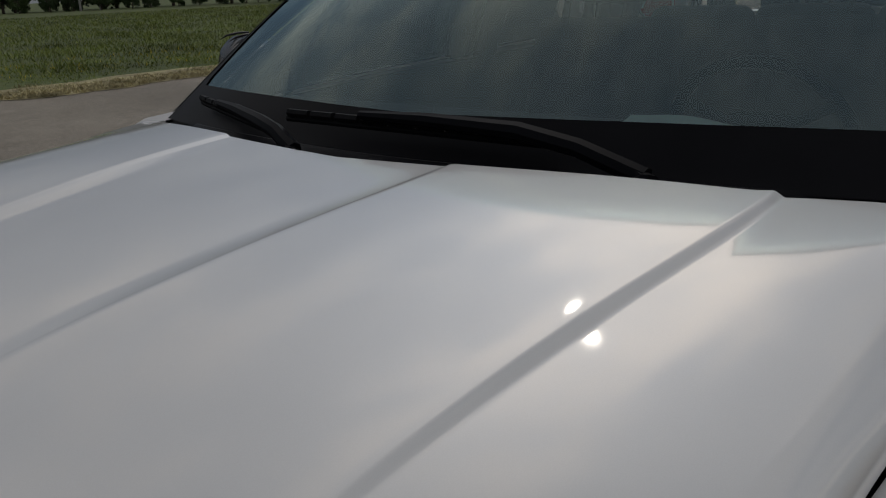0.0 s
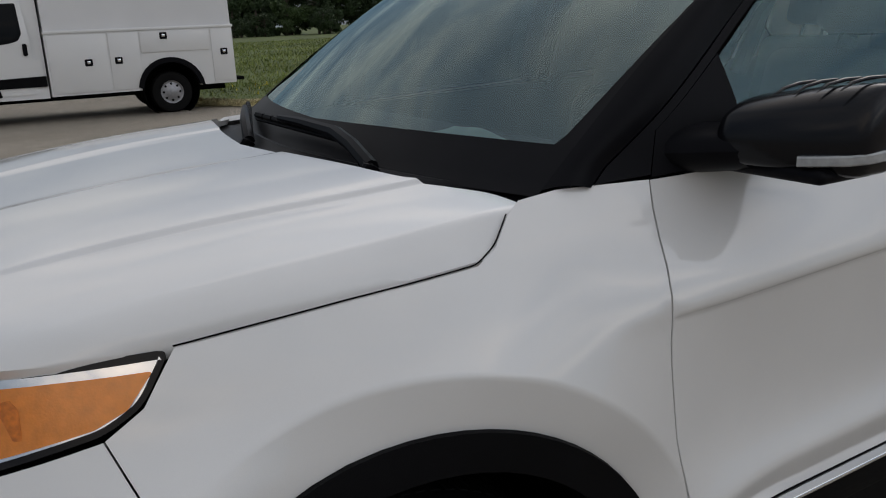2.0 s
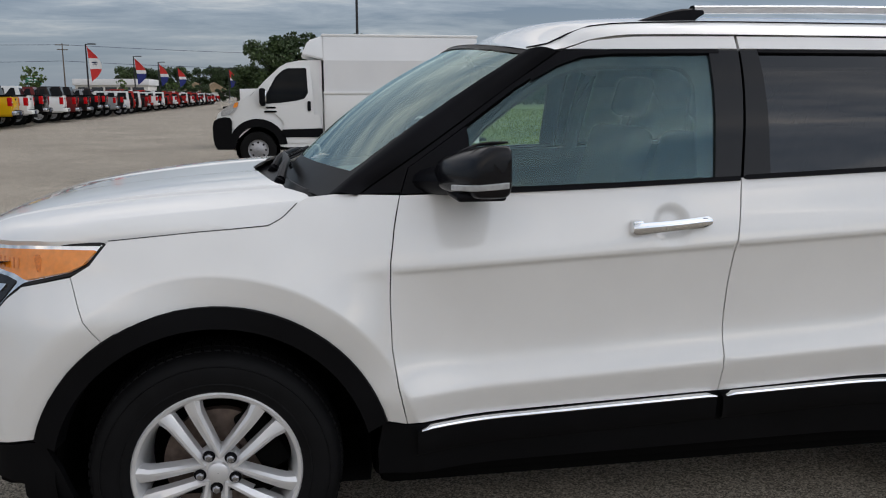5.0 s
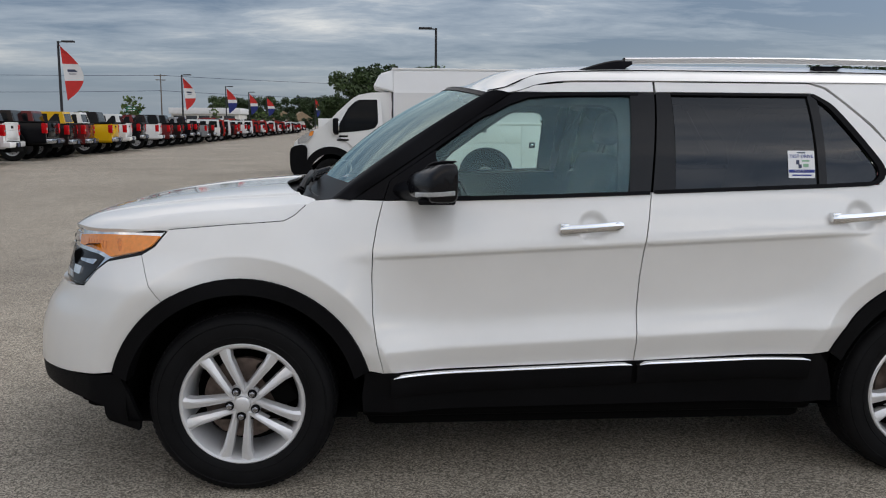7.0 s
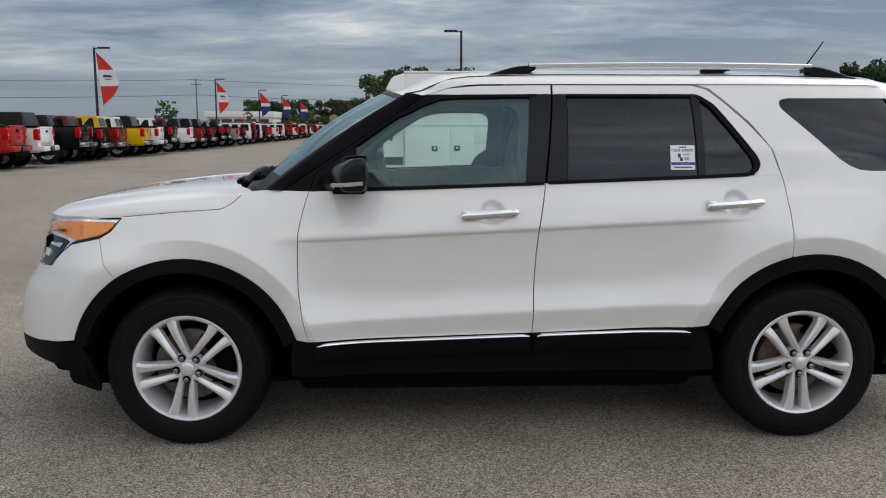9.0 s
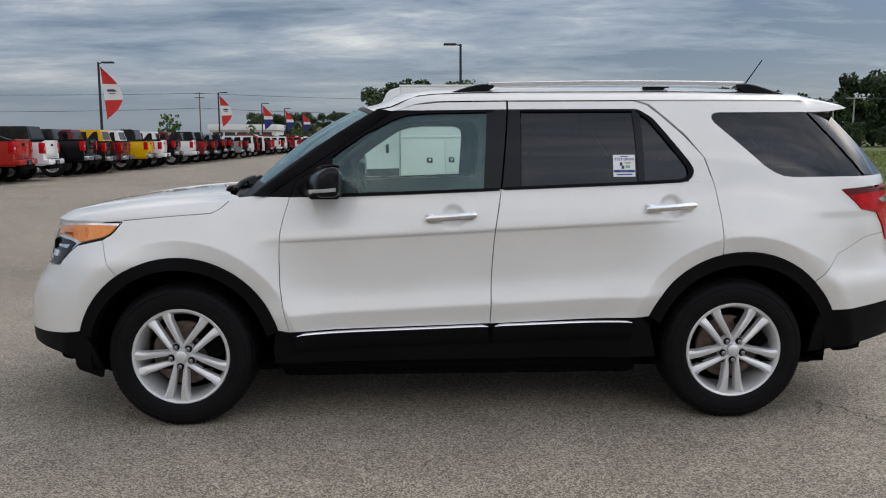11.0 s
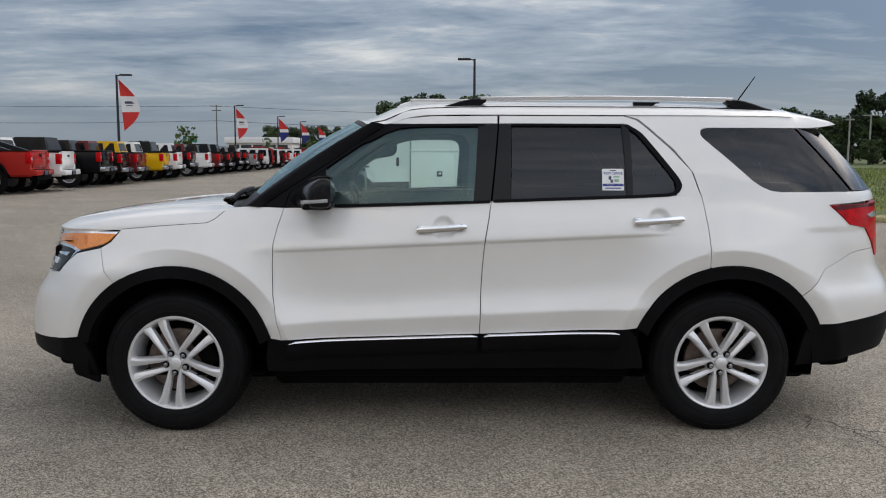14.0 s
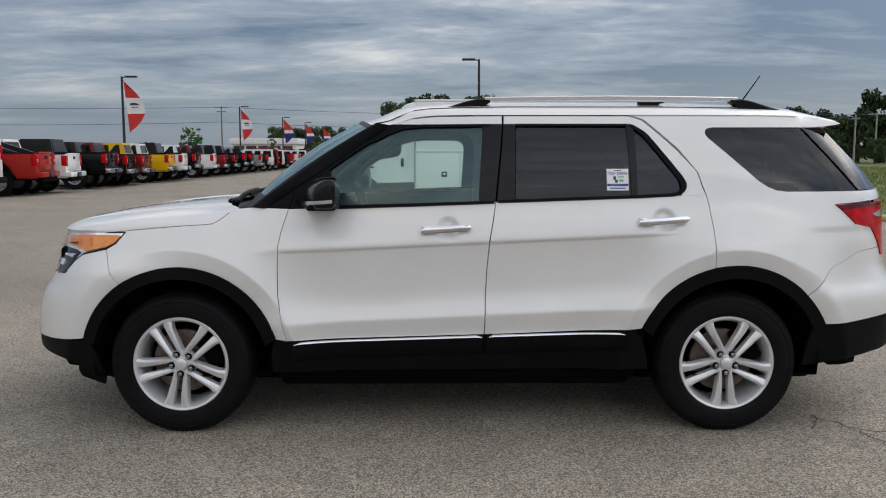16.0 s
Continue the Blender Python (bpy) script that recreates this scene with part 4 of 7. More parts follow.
def build_lamps(car):
    # headlamp: black gasket, chrome surround, amber side lens, clear main lens with its lamp bowl
    outline = uz([(-0.262, 1.050), (-0.312, 0.986), (-0.362, 0.960), (-0.508, 0.926), (-0.555, 0.890), (-0.612, 0.828), (-0.690, 0.816), (-0.745, 0.818)]) \
        + [(along(-0.770, 0.86), 0.86), (along(-0.775, 0.95), 0.95), (along(-0.755, 1.03), 1.026)] + uz([(-0.66, 1.038), (-0.58, 1.042), (-0.487, 1.046), (-0.38, 1.049)])
    base, _ = panel("headlamp", outline, car, GLOSSBLACK, flat=True, out=-0.010, gap=0.001, r=0.022, depth=0.03, label="amber and clear headlamp with chrome surround")
    inner = shrink(rounded(outline, 0.022), 0.010)
    def sub(pts, mat, out, name, label="", flat=True):
        line = [Vector(p) for p in pts]
        ob = part(name, sheet(line, lambda u, z: body(u, z, out), 0.03, 0.012, 0.012, inward), mat, base, label, angle=50)
        flipped(ob)
        return ob
    sub(inner, CHROME, -0.006, "lamp_surround", "chrome lamp surround")
    sub(rounded(uz([(-0.292, 1.030), (-0.330, 0.990), (-0.372, 0.972), (-0.500, 0.944), (-0.535, 0.957), (-0.600, 0.966), (-0.680, 0.970), (-0.678, 1.006), (-0.60, 1.020), (-0.50, 1.028), (-0.40, 1.031)]), 0.006), AMBER, 0.001, "indicator_lens", "orange indicator lens")
    sub(rounded(uz([(-0.530, 0.938), (-0.570, 0.890), (-0.625, 0.836), (-0.690, 0.828)]) + [(along(-0.752, 0.835), 0.835), (along(-0.762, 0.90), 0.90), (along(-0.758, 0.952), 0.952)] + uz([(-0.660, 0.953), (-0.57, 0.948)]), 0.01), LAMPDARK, -0.003, "main_lens",
        "dark headlamp bowl behind clear plastic")
    sub(rounded([(along(-0.700, 0.975), 0.975), (along(-0.755, 0.972), 0.972), (along(-0.745, 1.012), 1.012), (along(-0.695, 1.012), 1.012)], 0.006), CLEARLENS, 0.001, "front_lens", "clear lens beside the orange one")
    for k in range(7):
        xa = -0.520 - 0.016 * k
        sub(rounded(uz([(xa, 0.972), (xa - 0.005, 0.972), (xa - 0.006, 1.002), (xa - 0.001, 1.002)]), 0.001), AMBERDARK, 0.0018, "lens_rib", "dark amber rib")
    sub(rounded(uz([(-0.452, 0.968), (-0.462, 0.968), (-0.476, 1.012), (-0.458, 1.016), (-0.450, 1.004)]), 0.003), AMBERDARK, 0.0018, "lens_rib", "dark amber rib")
    sub(rounded(uz([(-0.560, 0.928), (-0.578, 0.908), (-0.655, 0.912), (-0.655, 0.921)]), 0.003), CHROME, 0.002, "lamp_bowl", "chrome lamp bowl")
    sub(rounded(uz([(-0.640, 0.892), (-0.648, 0.862), (-0.690, 0.862), (-0.690, 0.892)]), 0.006), CHROME, 0.002, "lamp_bowl", "chrome lamp bowl")
    sub(rounded([(along(-0.690, 0.842), 0.842), (along(-0.745, 0.845), 0.845), (along(-0.750, 0.868), 0.868), (along(-0.700, 0.866), 0.866)], 0.004), CLEARLENS, 0.001, "lamp_bowl", "chrome lamp bowl")
    # grille
    g = patch(24, 8, lambda u, v: Vector((-0.755 - 0.05 * (1 - (2 * u - 1) ** 2), (2 * u - 1) * 0.50, 0.80 + 0.19 * v)))
    grille = part("grille", g, SATINBLACK, car, "chrome barred black grille")
    for z in (0.83, 0.885, 0.94):
        bm = bmesh.new()
        tube(bm, [(-0.765 - 0.05 * (1 - s * s), s * 0.49, z) for s in (-1, -0.6, -0.2, 0.2, 0.6, 1)], 0.016, 8)
        part("grille_bar", bm, CHROME, grille)
    # tail lamps
    t_line = uz([(3.410, 1.188), (3.528, 1.084), (3.645, 1.060), (3.714, 0.972), (3.755, 0.905), (3.775, 0.90)]) + [(along(3.86, 0.95), 0.95), (along(3.87, 1.10), 1.10), (along(3.85, 1.20), 1.198)]
    tail, _ = panel("tail_lamp", t_line, car, REDLENS, flat=True, out=0.006, gap=0.002, depth=0.03, label="red tail lamp with a clear stripe")
    rim = rounded(uz([(3.420, 1.184), (3.450, 1.160), (3.60, 1.172), (3.70, 1.174), (3.80, 1.176), (3.80, 1.190), (3.66, 1.188), (3.52, 1.187)]), 0.003)
    flipped(part("lamp_rim", sheet(rim, lambda u, z: body(u, z, 0.0085), 0.03, 0.012, 0.01, inward), REDDARK, tail, "dark red upper rim"))
    line = rounded(uz([(3.655, 1.132), (3.69, 1.114), (3.76, 1.118), (3.80, 1.125), (3.80, 1.148), (3.72, 1.146)]), 0.004)
    flipped(part("reversing_lens", sheet(line, lambda u, z: body(u, z, 0.010), 0.03, 0.012, 0.01, inward), LAMPWHITE, tail, "clear reversing lens"))


def build_trim(car, d1, d1f, d2, d2f):
    """Handles with their dished recesses, mirrors, sticker, cloth on the dashboard."""
    for cx, z, door, far, lock in ((1.388, 1.070, d1, d1f, True), (2.492, 1.111, d2, d2f, False)):
        bar = bmesh.new()
        rows = []
        L = 0.252
        for k in range(21):
            u = k / 20
            x = cx - L / 2 + L * u
            bow = 0.030 + 0.006 * math.sin(math.pi * u)
            h = 0.0195 * (0.60 + 0.40 * smooth(min(u, 1 - u) * 18)) * (1 - 0.10 * math.sin(math.pi * u))
            y = -(side_half(cx - 0.14, z) + bow)
            zc = z + 0.009 * (2 * u - 1)
            rows.append([bar.verts.new(p) for p in ((x, y + 0.018, zc - h * 0.8), (x, y + 0.003, zc - h), (x, y - 0.006, zc - h * 0.45), (x, y - 0.008, zc + h * 0.3), (x, y, zc + h * 0.95), (x, y + 0.018, zc + h * 0.9))])
        for i in range(20):
            for k in range(6):
                bar.faces.new((rows[i][k], rows[i][(k + 1) % 6], rows[i + 1][(k + 1) % 6], rows[i + 1][k]))
        bar.faces.new(rows[0])
        bar.faces.new(rows[-1])
        for x in (cx - L / 2 + 0.02, cx + L / 2 - 0.025):
            block(bar, x - 0.018, x + 0.018, -(side_half(cx - 0.14, z) + 0.026), -(side_half(cx - 0.14, z) - 0.01), z - 0.014, z + 0.016, 0.005)
        h = part("door_handle", bar, CHROME, door, "chrome door handle", angle=50)
        flipped(h, far)
        if lock:
            k = bmesh.new()
            lathe(k, [(0.001, 0.006), (0.009, 0.006), (0.010, 0.003), (0.0135, 0.0), (0.0145, 0.004)], 18)
            for v in k.verts:
                v.co = Vector((cx + L / 2 - 0.024 + v.co.x, -(side_half(cx - 0.14, z) + 0.037) + v.co.y, z + 0.008 + v.co.z))
            flipped(part("keyhole", k, SATINBLACK, door), far)
    # door mirrors
    def mirror_shell(u, v):
        """u round, v along y from the root to the tip."""
        a = 2 * math.pi * u
        t = v
        k = (1 - abs(2 * t - 1) ** 13.0) ** 0.28 if 0 < t < 1 else 0.0
        ex = math.copysign(abs(math.cos(a)) ** 0.40, math.cos(a))
        ez = math.copysign(abs(math.sin(a)) ** 0.42, math.sin(a))
        xf = 0.662 + 0.085 * t ** 1.6 + (0.056 * max(0.0, ez) ** 2)
        cx, hw = (xf + 0.848) / 2, (0.848 - xf) / 2
        zlo, zhi = 1.178 + 0.010 * (1 - t), 1.333 - 0.034 * (1 - t) - 0.006 * t ** 4
        cz, hh = (zlo + zhi) / 2, (zhi - zlo) / 2
        return Vector((cx + hw * ex * (0.5 + 0.5 * k) * (1 if k else 0), -0.925 - 0.235 * t, cz + hh * ez * k))
    for s in (1,):
        shell = bmesh.new()
        nu, nv = 40, 24
        vs = [(1 - math.cos(math.pi * j / nv)) / 2 for j in range(nv + 1)]
        rows = [[shell.verts.new(mirror_shell(i / nu, v)) for i in range(nu)] for v in vs]
        for j in range(nv):
            for i in range(nu):
                shell.faces.new((rows[j][i], rows[j][(i + 1) % nu], rows[j + 1][(i + 1) % nu], rows[j + 1][i]))
        bmesh.ops.remove_doubles(shell, verts=shell.verts, dist=0.0005)
        m = part("door_mirror", shell, GLOSSBLACK, car, "gloss black door mirror with a clear side repeater", angle=60)
        far = flipped(m)
        arm = bmesh.new()
        rows = []
        for k in range(9):
            u = k / 8
            y = -0.862 - 0.12 * u
            cx, w, h = 0.705 + 0.035 * u, 0.098 - 0.03 * u, 0.046 - 0.008 * u
            rows.append([arm.verts.new((cx + w * math.cos(a), y, 1.205 + 0.010 * u + h * math.sin(a))) for a in [2 * math.pi * q / 16 for q in range(16)]])
        for i in range(8):
            for k in range(16):
                arm.faces.new((rows[i][k], rows[i][(k + 1) % 16], rows[i + 1][(k + 1) % 16], rows[i + 1][k]))
        flipped(part("mirror_arm", arm, SATINBLACK, m), far)
        rep = bmesh.new()
        line = [Vector(p) for p in ((0.6985, -1.076, 1.207), (0.706, -1.092, 1.208), (0.716, -1.110, 1.209), (0.735, -1.138, 1.211), (0.762, -1.154, 1.213), (0.800, -1.159, 1.216), (0.834, -1.159, 1.219))]
        rows = []
        for i, p in enumerate(line):
            d = (line[min(i + 1, 6)] - line[max(i - 1, 0)]).normalized()
            n = Vector((d.y, -d.x, 0)).normalized()
            if n.y > 0:
                n = -n
            rows.append([rep.verts.new(p + n * o + Vector((0, 0, h))) for o, h in ((-0.012, -0.0085), (0.006, -0.0085), (0.009, -0.006), (0.009, 0.006), (0.006, 0.0085), (-0.012, 0.0085))])
        for i in range(6):
            for k in range(6):
                rep.faces.new((rows[i][k], rows[i][(k + 1) % 6], rows[i + 1][(k + 1) % 6], rows[i + 1][k]))
        rep.faces.new(rows[0])
        rep.faces.new(rows[-1])
        flipped(part("side_repeater", rep, LAMPWHITE, m, "clear repeater strip"), far)
        gl = bmesh.new()
        block(gl, 0.836, 0.846, -1.130, -0.975, 1.205, 1.295, 0.004)
        flipped(part("mirror_glass", gl, CHROME, m, "mirror glass"), far)
        for k in range(4):
            rib = bmesh.new()
            y = -0.99 - 0.042 * k
            tube(rib, [(0.735, y, 1.303 + 0.005 * k), (0.760, y, 1.313 + 0.005 * k), (0.800, y, 1.319 + 0.0045 * k), (0.842, y, 1.320 + 0.004 * k)], [0.001, 0.003, 0.0035, 0.003], 8)
            flipped(part("mirror_rib", rib, GLOSSBLACK, m), far)
        base = bmesh.new()
        block(base, 0.700, 0.842, -1.120, -0.915, 1.170, 1.196, 0.012, None, 3)
        flipped(part("mirror_base", base, SATINBLACK, m), far)


def build_interior(car):
    bm = patch(30, 12, lambda u, v: Vector((0.36 + 0.46 * v + 0.09 * (2 * u - 1) ** 2 * (1 - v), (2 * u - 1) * 0.83, 1.135 + 0.035 * math.sin(math.pi * v * 0.8) - 0.10 * smooth((v - 0.85) / 0.15))))
    dash = part("dashboard", bm, TRIMGREY, car, "grey moulded dashboard")
    bm = bmesh.new()
    block(bm, 0.78, 0.86, -0.82, 0.82, 0.62, 1.08, 0.03)
    block(bm, 0.80, 1.5, -0.14, 0.14, 0.42, 0.78, 0.03)
    part("dash_front", bm, TRIMGREY, dash)
    # steering wheel
    bm = bmesh.new()
    rot = Matrix.Translation((0.955, -0.40, 1.110)) @ Matrix.Rotation(radians(64), 4, "Y")
    n = 32
    tube(bm, [rot @ Vector((0.185 * math.cos(2 * math.pi * k / n), 0.185 * math.sin(2 * math.pi * k / n), 0)) for k in range(n + 1)], 0.016, 8, False)
    block(bm, -0.06, 0.07, -0.07, 0.07, -0.02, 0.03, 0.02, rot)
    for a in (0, 120, 240):
        tube(bm, [rot @ Vector((0, 0, 0)), rot @ Vector((0.18 * math.cos(radians(a)), 0.18 * math.sin(radians(a)), 0))], 0.014, 6)
    part("steering_wheel", bm, SATINBLACK, car)
    # seats
    def seat_at(x, y, w):
        b = bmesh.new()
        block(b, x, x + 0.52, y - w / 2, y + w / 2, 0.62, 0.78, 0.05, None, 3)
        lean = Matrix.Translation((x + 0.50, y, 0.74)) @ Matrix.Rotation(radians(16), 4, "Y")
        block(b, -0.07, 0.07, -w / 2, w / 2, 0.0, 0.60, 0.055, lean, 3)
        s = part("seat", b, CLOTH, car, "charcoal cloth seat")
        block_b = bmesh.new()
        block(block_b, -0.05, 0.05, -0.13, 0.13, 0.65, 0.83, 0.04, lean, 3)
        for dy in (-0.05, 0.05):
            tube(block_b, [lean @ Vector((0, dy, 0.58)), lean @ Vector((0, dy, 0.68))], 0.007, 6)
        part("headrest", block_b, CLOTH, s)
    for y in (-0.40, 0.40):
        seat_at(1.12, y, 0.52)
    for y in (-0.45, 0.0, 0.45):
        seat_at(2.05, y, 0.44)
    # linings round the front door windows, with rounded corners
    ring = [(0.75, 1.185), (0.75, 1.325), (0.945, 1.468), (1.085, 1.556), (1.165, 1.588), (1.275, 1.600), (1.625, 1.600), (1.60, 1.20), (1.520, 1.205), (1.536, 1.480), (1.527, 1.520), (1.505, 1.543),
            (1.470, 1.552), (1.265, 1.552), (1.175, 1.545), (1.095, 1.522), (0.965, 1.440), (0.860, 1.365), (0.812, 1.318), (0.800, 1.280), (0.798, 1.190)]
    lining, _ = panel("window_lining", ring, car, LINING, out=-0.045, gap=0, depth=0.02, hy=0.03)
    for v in lining.data.vertices:
        v.co.y += 0.012
    # door linings, floor, headlining
    for s in (-1, 1):
        def lining(u, v, s=s):
            x, z1 = 0.62 + 2.50 * u, 1.165 + 0.06 * u
            z0 = 0.62 + 0.33 * smooth((x - 2.15) / 0.2)
            z = z0 + (z1 - z0) * v
            return Vector((x, s * (side_half(x, z) - 0.055), z))
        bm = patch(40, 8, lining)
        part("door_lining", bm, TRIMGREY, car)
        for x in (1.60, 2.68):
            p = bmesh.new()
            tube(p, [(x + 0.06, s * 0.85, 1.15), (x + 0.10, s * 0.77, 1.42), (x + 0.11, s * 0.68, 1.57)], 0.040, 8)
            part("pillar_lining", p, TRIMGREY, car)
    part("headlining", patch(20, 12, lambda u, v: Vector((1.00 + 2.5 * u, (2 * v - 1) * 0.70, 1.600 + 0.08 * (1 - (2 * v - 1) ** 2) * smooth(u * 3)))), TRIMGREY, car)
    part("cabin_floor", patch(4, 4, lambda u, v: Vector((0.6 + 1.75 * u, (2 * v - 1) * 0.86, 0.40))), TRIMGREY, car)
    bm = bmesh.new()
    block(bm, 0.985, 1.005, -0.13, 0.10, 1.505, 1.565, 0.012)
    tube(bm, [(0.985, 0, 1.55), (0.955, 0, 1.61)], 0.010, 6)
    part("inside_mirror", bm, SATINBLACK, car)


def build_wheel(car):
    """One wheel round the y axis, its outer face towards -y, hub at the origin."""
    hub = thing("wheel", "", "")
    tyre = bmesh.new()
    R = TYRE_R
    prof = [(0.236, 0.09), (0.239, -0.105), (0.248, -0.117), (0.264, -0.124), (0.30, -0.130), (0.335, -0.126), (0.352, -0.115), (0.361, -0.100), (R, -0.07), (R + 0.001, -0.02), (R + 0.001, 0.02), (R, 0.07), (0.355, 0.11), (0.30, 0.12), (0.24, 0.10)]
    lathe(tyre, prof, 72)
    part("tyre", tyre, RUBBER, hub, "black road tyre")
    lugs = bmesh.new()
    n = 84
    for k in range(n):
        a = 2 * math.pi * k / n
        m = Matrix.Rotation(-a, 4, "Y")
        block(lugs, R - 0.012, R - 0.0012, -0.090, -0.062, -0.0105, 0.0095, 0.002, m, 1)
        block(lugs, R - 0.008, R + 0.0018, -0.056, -0.006, -0.0075, 0.0125, 0.002, m, 1)
        block(lugs, R - 0.008, R + 0.0018, 0.004, 0.053, -0.0105, 0.0095, 0.002, m, 1)
        block(lugs, R - 0.012, R - 0.0012, 0.060, 0.090, -0.0075, 0.0125, 0.002, m, 1)
    part("tread", lugs, RUBBER, hub)
    ribs = bmesh.new()
    lathe(ribs, [(0.272, -0.1245), (0.275, -0.1285), (0.278, -0.1265)], 64)
    lathe(ribs, [(0.326, -0.1265), (0.329, -0.1300), (0.332, -0.1270)], 64)
    part("sidewall_rib", ribs, RUBBER, hub)
    rim = bmesh.new()
    lathe(rim, [(0.246, -0.106), (0.248, -0.116), (0.243, -0.121), (0.233, -0.118), (0.227, -0.108), (0.216, -0.075), (0.206, 0.09)], 64)
    rim_ob = part("rim", rim, ALLOY, hub, "silver alloy rim with five split spokes")
    for k in range(5):
        a0 = radians(90 + 72 * k)
        for off in (-1, 1):
            sp = bmesh.new()
            rows = []
            for j in range(9):
                t = j / 8
                rad = 0.034 + 0.206 * t
                inner = 0.0135 + 0.006 * t + 0.004 * smooth((t - 0.8) / 0.2)
                outer = 0.0345 + 0.027 * t + 0.014 * smooth((t - 0.72) / 0.28)
                y = -0.109 - 0.006 * math.sin(math.pi * t) - 0.008 * smooth(t)
                c, s = math.cos(a0), math.sin(a0)
                ridge = inner + (outer - inner) * 0.62
                ring = []
                for w_, ly in ((inner - 0.003, 0.040), (inner, 0.010), (ridge - 0.004, 0.0), (ridge + 0.004, 0.0), (outer, 0.009), (outer + 0.004, 0.044)):
                    px, pz = rad, off * w_
                    ring.append(sp.verts.new((px * c - pz * s, y + ly, px * s + pz * c)))
                rows.append(ring)
            for j in range(8):
                for q in range(6):
                    sp.faces.new((rows[j][q], rows[j][(q + 1) % 6], rows[j + 1][(q + 1) % 6], rows[j + 1][q]))
            sp.faces.new(rows[0])
            sp.faces.new(rows[-1])
            part("spoke", sp, ALLOY, rim_ob, angle=25)
    cap = bmesh.new()
    lathe(cap, [(0.001, -0.124), (0.022, -0.123), (0.030, -0.119), (0.033, -0.106), (0.064, -0.101), (0.072, -0.088), (0.074, -0.06)], 40)
    cap_ob = part("hub_cap", cap, ALLOY, rim_ob)
    em = bmesh.new()
    lathe(em, [(0.0005, -0.1235), (0.017, -0.1232), (0.018, -0.1215)], 24)
    for v in em.verts:
        v.co.z *= 0.5
    part("badge", em, SATINBLACK, rim_ob, "plain dark oval badge")
    for k in range(5):
        a = radians(90 + 72 * k)
        nut = bmesh.new()
        lathe(nut, [(0.0005, -0.124), (0.008, -0.123), (0.0125, -0.119), (0.0125, -0.098)], 6, (0.0535 * math.cos(a), 0, 0.0535 * math.sin(a)))
        part("wheel_nut", nut, NUT, rim_ob, "dark chrome wheel nut")
        cup = bmesh.new()
        lathe(cup, [(0.0005, -0.1065), (0.0175, -0.1065), (0.0185, -0.1045)], 18, (0.0535 * math.cos(a), 0, 0.0535 * math.sin(a)))
        part("nut_pocket", cup, SATINBLACK, rim_ob)
    d = bmesh.new()
    lathe(d, [(0.001, -0.055), (0.075, -0.055), (0.078, -0.03), (0.165, -0.03), (0.165, 0.0), (0.05, 0.0)], 48)
    part("brake_disc", d, DISC, hub)
    cal = bmesh.new()
    block(cal, 0.10, 0.19, -0.058, 0.02, -0.10, 0.10, 0.012)
    part("brake_caliper", cal, SHADOWGAP, hub)
    dark = bmesh.new()
    lathe(dark, [(0.001, 0.06), (0.208, 0.06)], 40)
    part("back_plate", dark, SHADOWGAP, hub)
    return hub


def place_wheel(src, car, x, side):
    """A copy of the wheel's parts under the car; side -1 is the near flank."""
    base = new("wheel")
    base.parent = car
    base["label"] = "silver alloy wheel with a black tyre"
    turn = {(-1, 0): -28.0, (-1, 1): -36.0}.get((side, int(x > 1)), 20.0)
    base.matrix_basis = pose(x, side * 0.845, HUB_Z, 0, 0, 0 if side < 0 else 180) @ Matrix.Rotation(radians(turn), 4, "Y")
    made = {src: base}
    for o in src.children_recursive:
        c = o.copy()
        scene.collection.objects.link(c)
        made[o] = c
        c.parent = made[o.parent]
    return base


suv = build_suv()


def build_sticker():
    st = thing("window_sticker", "white paper test drive sticker on the rear door glass", "sticker")
    def on(u, v, o):
        x, z = 2.215 + 0.112 * u, 1.262 + 0.110 * v
        return Vector((x, -(side_half(x, z) - 0.0045 + o), z))
    part("sheet", patch(6, 6, lambda u, v: on(u, v, 0)), PAPER, st)
    def bar(name, u0, u1, v0, v1, mat):
        part(name, patch(3, 3, lambda u, v: on(u0 + (u1 - u0) * u, v0 + (v1 - v0) * v, 0.0012)), mat, st)
    bar("blue_band", 0.02, 0.98, 0.20, 0.31, INKBLUE)
    bar("print", 0.34, 0.66, 0.905, 0.945, INKDARK)
    bar("print", 0.30, 0.42, 0.50, 0.66, INKDARK)
    bar("print", 0.38, 0.50, 0.36, 0.50, INKDARK)
    bar("print", 0.52, 0.80, 0.60, 0.66, INKGREEN)
    bar("print", 0.56, 0.76, 0.40, 0.52, INKGREEN)
    bar("print", 0.14, 0.86, 0.08, 0.13, INKBLUE)
    bar("print", 0.20, 0.80, 0.235, 0.275, PAPER)
    words = bpy.data.curves.new("words", "FONT")
    words.body, words.size, words.align_x, words.align_y = "TEST DRIVE", 0.0192, "CENTER", "CENTER"
    words.extrude = 0.0003
    ob = new("words", words)
    ob.parent = st
    words.materials.append(INKBLUE)
    p, q, r = on(0.5, 0.79, 0.0016), on(1, 0.79, 0.0016), on(0.5, 1, 0.0016)
    ex, ez = (q - p).normalized(), (r - p).normalized()
    ob.matrix_basis = Matrix.Translation(p) @ Matrix((ex, ez, ex.cross(ez))).transposed().to_4x4()


build_sticker()


